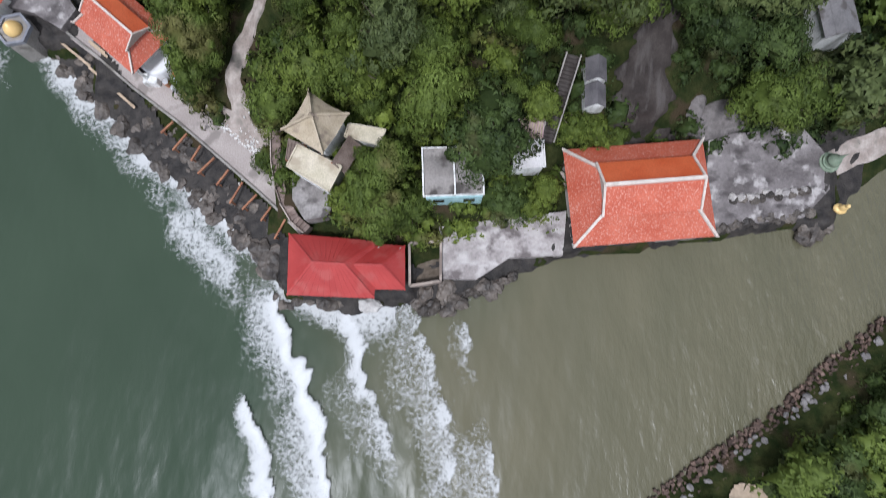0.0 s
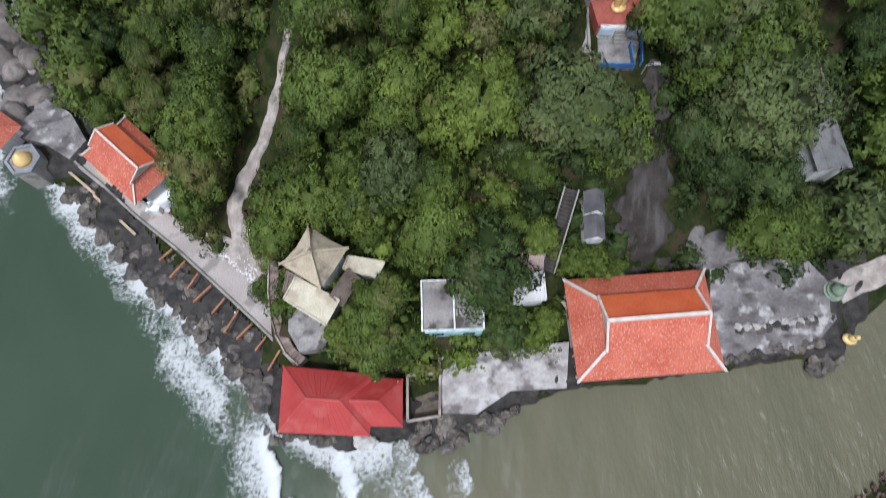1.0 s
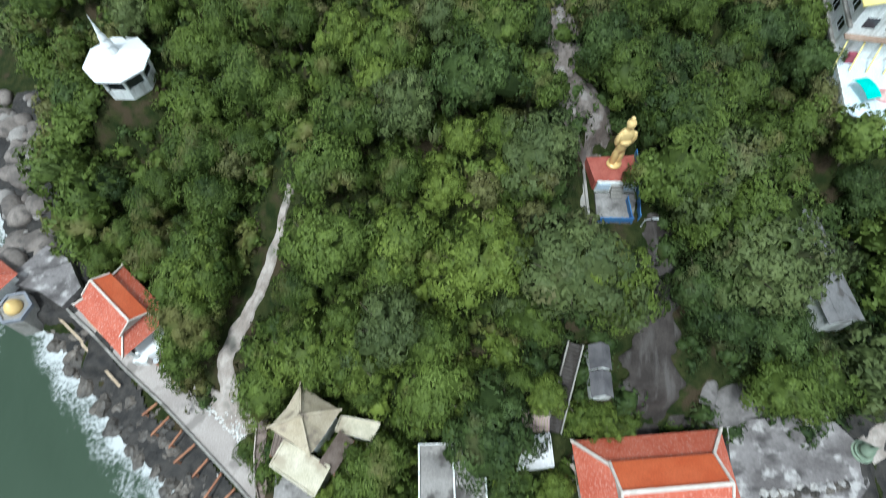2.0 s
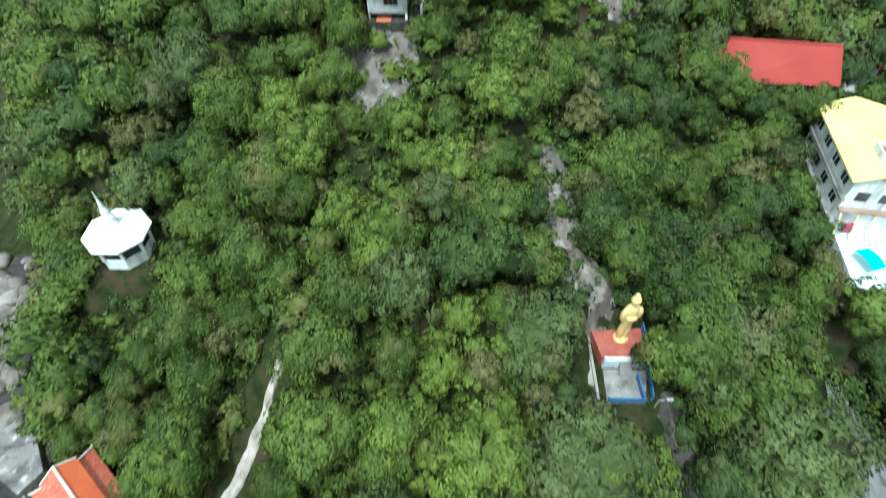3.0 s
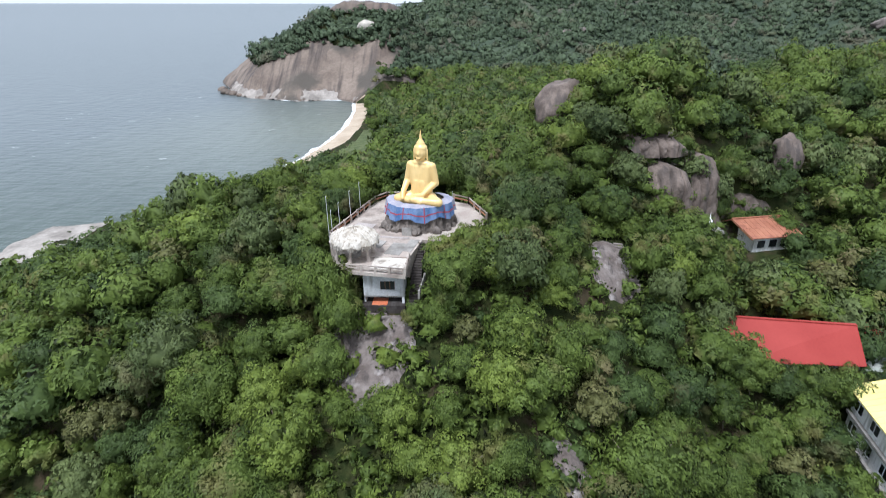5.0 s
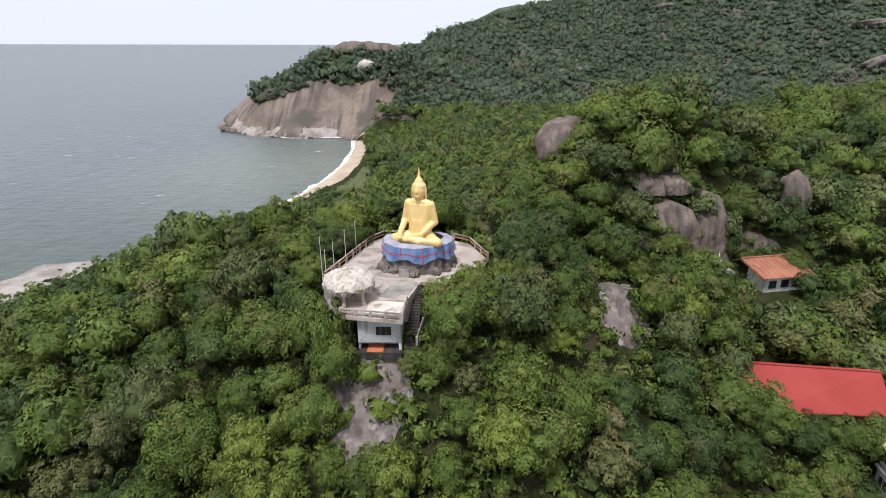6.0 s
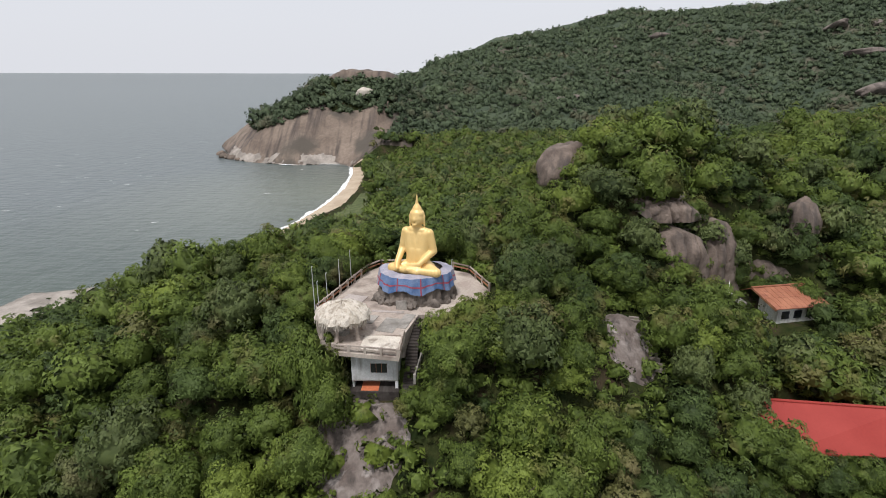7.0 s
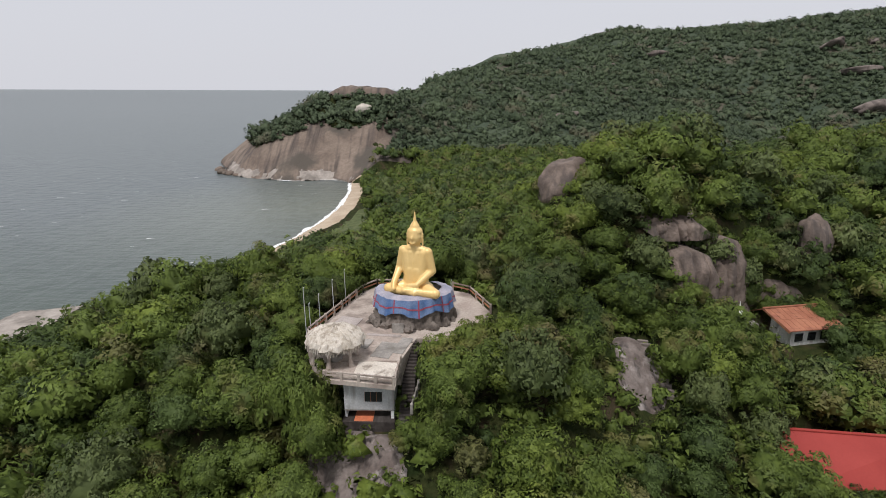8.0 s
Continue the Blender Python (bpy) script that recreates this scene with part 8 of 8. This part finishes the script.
# ---- surf ----
# line of the front, reach of the lacy trail behind it, strength
CRESTS = [([(-17.8, -0.6), (-16.0, -4), (-14.4, -7.3), (-13.4, -10.5), (-11.9, -14.4), (-10.9, -19.4), (-10.4, -22.5)], 6.5, 1.0),
          ([(-10.3, 0.2), (-8.8, -3.4), (-8.1, -8.4)], 4.5, 0.8), ([(-8.2, -8.6), (-6.2, -10.9), (-4.8, -15.1)], 7.0, 0.3),
          ([(-2.6, -0.9), (-1.2, -4.1), (0.1, -7.6)], 9.0, 0.2), ([(1.3, -11.3), (2.4, -14.4), (2.0, -17.4)], 7.0, 0.42), ([(3.6, -2.4), (4.3, -5.6)], 4.0, 0.12),
          ([(6.6, -16.6), (7.4, -20.3), (7.2, -21.6)], 9.5, 0.22), ([(-20.6, -11.8), (-18.8, -15.4), (-17.9, -18.6)], 4.0, 0.85), ([(-18.4, -19.4), (-17.2, -22), (-16.6, -26)], 4.0, 0.8)]


def foam_material():
    """Foam that thins into threads where the sheet's own cover value is low."""
    m = bpy.data.materials.new("lacy_foam")
    m.use_nodes = True
    n, l = m.node_tree.nodes, m.node_tree.links
    bsdf = n["Principled BSDF"]
    bsdf.inputs["Base Color"].default_value = (0.66, 0.67, 0.66, 1)
    bsdf.inputs["Roughness"].default_value = 0.85
    geo = n.new("ShaderNodeNewGeometry")
    att = n.new("ShaderNodeAttribute")
    att.attribute_name = "cover"
    warp = n.new("ShaderNodeTexNoise")
    warp.inputs["Scale"].default_value = 0.9
    warp.inputs["Detail"].default_value = 4.0
    l.new(geo.outputs["Position"], warp.inputs["Vector"])
    add = n.new("ShaderNodeVectorMath")
    add.operation = "MULTIPLY_ADD"
    add.inputs[1].default_value = (0.7, 0.7, 0)
    l.new(warp.outputs["Color"], add.inputs[0])
    flat = n.new("ShaderNodeVectorMath")
    flat.operation = "MULTIPLY"
    flat.inputs[1].default_value = (1, 1, 0)
    l.new(geo.outputs["Position"], flat.inputs[0])
    l.new(flat.outputs[0], add.inputs[2])

    def calc(op, x, y, clamp=False):
        k = n.new("ShaderNodeMath")
        k.operation, k.use_clamp = op, clamp
        for slot, v in ((0, x), (1, y)):
            if isinstance(v, (int, float)):
                k.inputs[slot].default_value = v
            else:
                l.new(v, k.inputs[slot])
        return k.outputs[0]

    cell = n.new("ShaderNodeTexVoronoi")
    cell.feature = "DISTANCE_TO_EDGE"
    cell.inputs["Scale"].default_value = 1.7
    l.new(add.outputs[0], cell.inputs["Vector"])
    thread = calc("SUBTRACT", 1.0, calc("MULTIPLY", cell.outputs["Distance"], 2.6), True)
    blots = []
    for scale in (0.7, 2.2):
        blot = n.new("ShaderNodeTexNoise")
        blot.inputs["Scale"].default_value = scale
        blot.inputs["Detail"].default_value = 8.0
        blot.inputs["Roughness"].default_value = 0.68
        l.new(add.outputs[0], blot.inputs["Vector"])
        blots.append(blot.outputs["Fac"])
    lace_ = calc("ADD", calc("MULTIPLY", thread, 0.14), calc("ADD", calc("MULTIPLY", blots[0], 0.6), calc("MULTIPLY", blots[1], 0.75)))
    amount = calc("ADD", lace_, calc("MULTIPLY", att.outputs["Fac"], 0.8))
    fac = calc("MULTIPLY", calc("SUBTRACT", amount, 1.0), 3.4, True)
    fac = calc("MULTIPLY", fac, calc("ADD", calc("MULTIPLY", att.outputs["Fac"], 0.5), 0.46), True)
    bump = n.new("ShaderNodeBump")
    bump.inputs["Strength"].default_value = 0.6
    bump.inputs["Distance"].default_value = 0.3
    l.new(amount, bump.inputs["Height"])
    l.new(bump.outputs[0], bsdf.inputs["Normal"])
    clear = n.new("ShaderNodeBsdfTransparent")
    mx = n.new("ShaderNodeMixShader")
    l.new(fac, mx.inputs[0])
    l.new(clear.outputs[0], mx.inputs[1])
    l.new(bsdf.outputs[0], mx.inputs[2])
    l.new(mx.outputs[0], n["Material Output"].inputs["Surface"])
    return m


def surf():
    step = 0.3
    xs, ys = np.arange(-68, 14, step), np.arange(-29, 62, step)
    gx, gy = np.meshgrid(xs, ys)
    cover_ = np.zeros(gx.shape)
    lift = np.zeros(gx.shape)
    ragged = 0.25 * wobble(gx, gy, 0.45, 4.0) + 0.75 * wobble(gx, gy, 1.1, 1.0) + 0.5 * wobble(gx, gy, 2.6, 2.0)
    for line, reach, strong in CRESTS:
        best, lat = np.full(gx.shape, 1e9), np.zeros(gx.shape)
        for (ax, ay), (bx, by) in zip(line, line[1:]):
            dx, dy = bx - ax, by - ay
            ln = math.hypot(dx, dy)
            t = np.clip(((gx - ax) * dx + (gy - ay) * dy) / ln ** 2, 0, 1)
            px, py = gx - ax - t * dx, gy - ay - t * dy
            dist = np.hypot(px, py)
            side = (px * dy - py * dx) / ln
            near_ = dist < best
            best = np.where(near_, dist, best)
            lat = np.where(near_, np.where(side > 0, dist, -dist), lat)
        lat = lat + ragged   # behind the crest is positive
        front = smoothstep(-0.3, 0.25, lat)
        along = 0.75 + 0.35 * wobble(gx, gy, 2.6, 5.0)
        trail = np.clip(1 - best / (1.15 * reach * along), 0, 1) ** 0.5
        thick = np.clip(1.25 - np.abs(lat - 0.5) / (0.4 + 1.1 * strong), 0, 1) * np.clip(0.62 + 0.55 * wobble(gx, gy, 1.5, 7.0) + 0.3 * wobble(gx, gy, 0.6, 3.0), 0, 1) * np.clip(2.2 - best / (0.7 + strong), 0, 1)
        cover_ = np.maximum(cover_, front * (trail * (0.42 + 0.3 * strong) + (0.08 + 0.44 * strong) * thick))
        lift = np.maximum(lift, 0.1 * strong * np.exp(-((lat - 0.5) / 0.8) ** 2) * (best < 2.5))
    d = inland(gx, gy, COAST + COAST_NORTH)
    west = smoothstep(-17, -21, gx)
    belt = np.clip(1 - np.maximum(-d - 0.3, 0) / (3.3 + 2.2 * wobble(gx, gy, 4.0, 1.0)), 0, 1) ** 0.7 * (d < 3.0)
    belt = belt * np.where(gx > -17, np.where(gx < -5, 0.75, 0.3 * smoothstep(12, 0, gx)), 0.68 + 0.26 * wobble(gx, gy, 2.4, 9.0))
    swirl = 0.6 * np.exp(-((-d - 3.8) / 3.4) ** 2) * west * (d < 0) * smoothstep(-0.4, 0.6, wobble(gx, gy, 3.5, 8.0))
    cover_ = np.maximum(cover_, np.maximum(belt, swirl))
    keep_ = (cover_ > 0.03) & (d < 2.6)
    keep_ = keep_[:-1, :-1] | keep_[1:, :-1] | keep_[:-1, 1:] | keep_[1:, 1:]
    z = 0.24 + 0.05 * wobble(gx, gy, 0.9, 1.0) + lift + 0.06 * cover_
    i = (np.arange(len(ys) - 1)[:, None] * len(xs) + np.arange(len(xs) - 1)[None])[keep_]
    v = np.stack([gx.ravel(), gy.ravel(), z.ravel()], 1)
    f = np.stack([i, i + 1, i + 1 + len(xs), i + len(xs)], 1)
    used, inv = np.unique(f, return_inverse=True)
    me = mesh_quads("sea_foam", v[used], inv.reshape(-1, 4), foam_material(), True)
    me.attributes.new("cover", "FLOAT", "POINT").data.foreach_set("value", cover_.ravel()[used].astype(np.float32))
    tagged(new("sea_foam", me), "white lacy foam of breaking waves on the water", "foam", kind="stuff")


surf()


def far_foam():
    """Breakers along the bay and scattered whitecaps."""
    g = np.random.default_rng(14)
    v, f, n = [], [], 0

    def strip(pts, width):
        nonlocal n
        rows = []
        for k, (x, y) in enumerate(pts):
            p, q = pts[max(0, k - 1)], pts[min(len(pts) - 1, k + 1)]
            dx, dy = q[0] - p[0], q[1] - p[1]
            ln = math.hypot(dx, dy) + 1e-6
            w = width * g.uniform(0.4, 1.2)
            v.append(np.array([(x - dy / ln * w, y + dx / ln * w, 0.45), (x + dy / ln * w, y - dx / ln * w, 0.45)]))
        m = len(pts)
        f.append(np.array([(n + 2 * k, n + 2 * k + 1, n + 2 * k + 3, n + 2 * k + 2) for k in range(m - 1)]))
        n += 2 * m
    shore_line = [(-83, 215), (-73, 235), (-66, 264), (-61, 296), (-59, 336), (-62, 380), (-68, 416), (-80, 428), (-112, 422), (-145, 435), (-160, 446), (-176, 476), (-200, 525)]
    # wash along the shore, ragged and uneven in width, with a thinner second line off the beach
    for lift, off, wide, upto in ((0.0, 1.4, 1.35, 425), (0.12, 0.4, 0.6, 600)):
        pts, ws = [], []
        for (ax, ay), (bx, by) in zip(shore_line, shore_line[1:]):
            ln = math.hypot(bx - ax, by - ay)
            m = int(ln / 1.1)
            for q in range(m):
                x, y = ax + (bx - ax) * q / m, ay + (by - ay) * q / m
                if y < upto:
                    o = off + 0.8 * float(wobble(x, y, 4.0, off))
                    pts.append((x - (by - ay) / ln * o, y + (bx - ax) / ln * o, max(0.06, wide * (0.7 + 0.6 * float(wobble(x, y, 2.2, off + 3)) - (0.5 if off > 5 else 0)))))
        for q, (x, y, w) in enumerate(pts):
            p_, n_ = pts[max(0, q - 2)], pts[min(len(pts) - 1, q + 2)]
            dx, dy = n_[0] - p_[0], n_[1] - p_[1]
            ln = math.hypot(dx, dy) + 1e-6
            v.append(np.array([(x - dy / ln * w, y + dx / ln * w, 0.42 + lift), (x + dy / ln * w * g.uniform(0.8, 1.1), y - dx / ln * w, 0.42 + lift)]))
        f.append(np.array([(n + 2 * q, n + 2 * q + 1, n + 2 * q + 3, n + 2 * q + 2) for q in range(len(pts) - 1)]))
        n += 2 * len(pts)
    for k in range(240):
        x, y = g.uniform(-560, -80), g.uniform(60, 760)
        if inland(np.array([x]), np.array([y]), COAST + COAST_NORTH)[0] < -12:
            ln = g.uniform(1.0, 3.4)
            strip([(x + ln * q / 4, y + ln * 0.35 * q / 4 + g.uniform(-0.1, 0.1)) for q in range(5)], 0.28 + ln * 0.06)
    tagged(new("sea_foam", mesh_quads("sea_foam", np.concatenate(v), np.concatenate(f), FOAM)), "breakers along the bay and scattered whitecaps", "foam", kind="stuff")


far_foam()

# ---- trees of the opposite bank, and dim land on the horizon ----
bx_, by_, bg_ = scatter(26, 80, -45, 4, 2.9, 44)
ok_ = (inland(bx_, by_, SOUTH_BANK) > 4.0) & (np.hypot(bx_ - 33.0, by_ + 19.2) > 3.4)
bx_, by_ = bx_[ok_], by_[ok_]
wood("bank_woods", "green shrubs and trees on the opposite bank", light_kinds(0.14, 2.2, 0.6, (12, 5)), bx_, by_, land(bx_, by_), bg_.uniform(0.6, 0.95, len(bx_)), bg_.uniform(0, 6, len(bx_)),
     np.where(bg_.uniform(0, 1, len(bx_)) < 0.75, 3, 1), 4)
lx_, ly_, lg_ = scatter(24, 70, -40, 4, 1.8, 45)
ld_ = inland(lx_, ly_, SOUTH_BANK)
ok_ = (ld_ > 2.9) & (ld_ < 7.5) & (np.hypot(lx_ - 33.0, ly_ + 19.2) > 2.6)
lx_, ly_ = lx_[ok_], ly_[ok_]
wood("bank_shrubs", "low dark green shrubs along the opposite bank", SHRUBS, lx_, ly_, land(lx_, ly_) - 0.4, lg_.uniform(0.35, 0.6, len(lx_)), lg_.uniform(0, 6, len(lx_)),
     np.where(lg_.uniform(0, 1, len(lx_)) < 0.7, 3, 1), 6)
for k, (x, y, q) in enumerate(((-164, 449, 3.2), (-169, 452, 2.4), (-173, 456, 3.6), (-177, 463, 2.6), (-158, 443, 2.0), (-181, 471, 3.0))):
    outcrop(x, y, 0.6, (q * 1.3, q, q * 0.8), 150 + k, HEAD_ROCK, "sea-washed boulder off the tip of the headland", k * 33, 0, 3)
tagged(solid("far_coast", lambda bm: prism(bm, [(-520, 4600), (300, 4600), (300, 4780), (-520, 4780)], 0, [40, 95, 95, 40]), SCRUB), "dim low coast on the horizon", "coast", kind="structure")
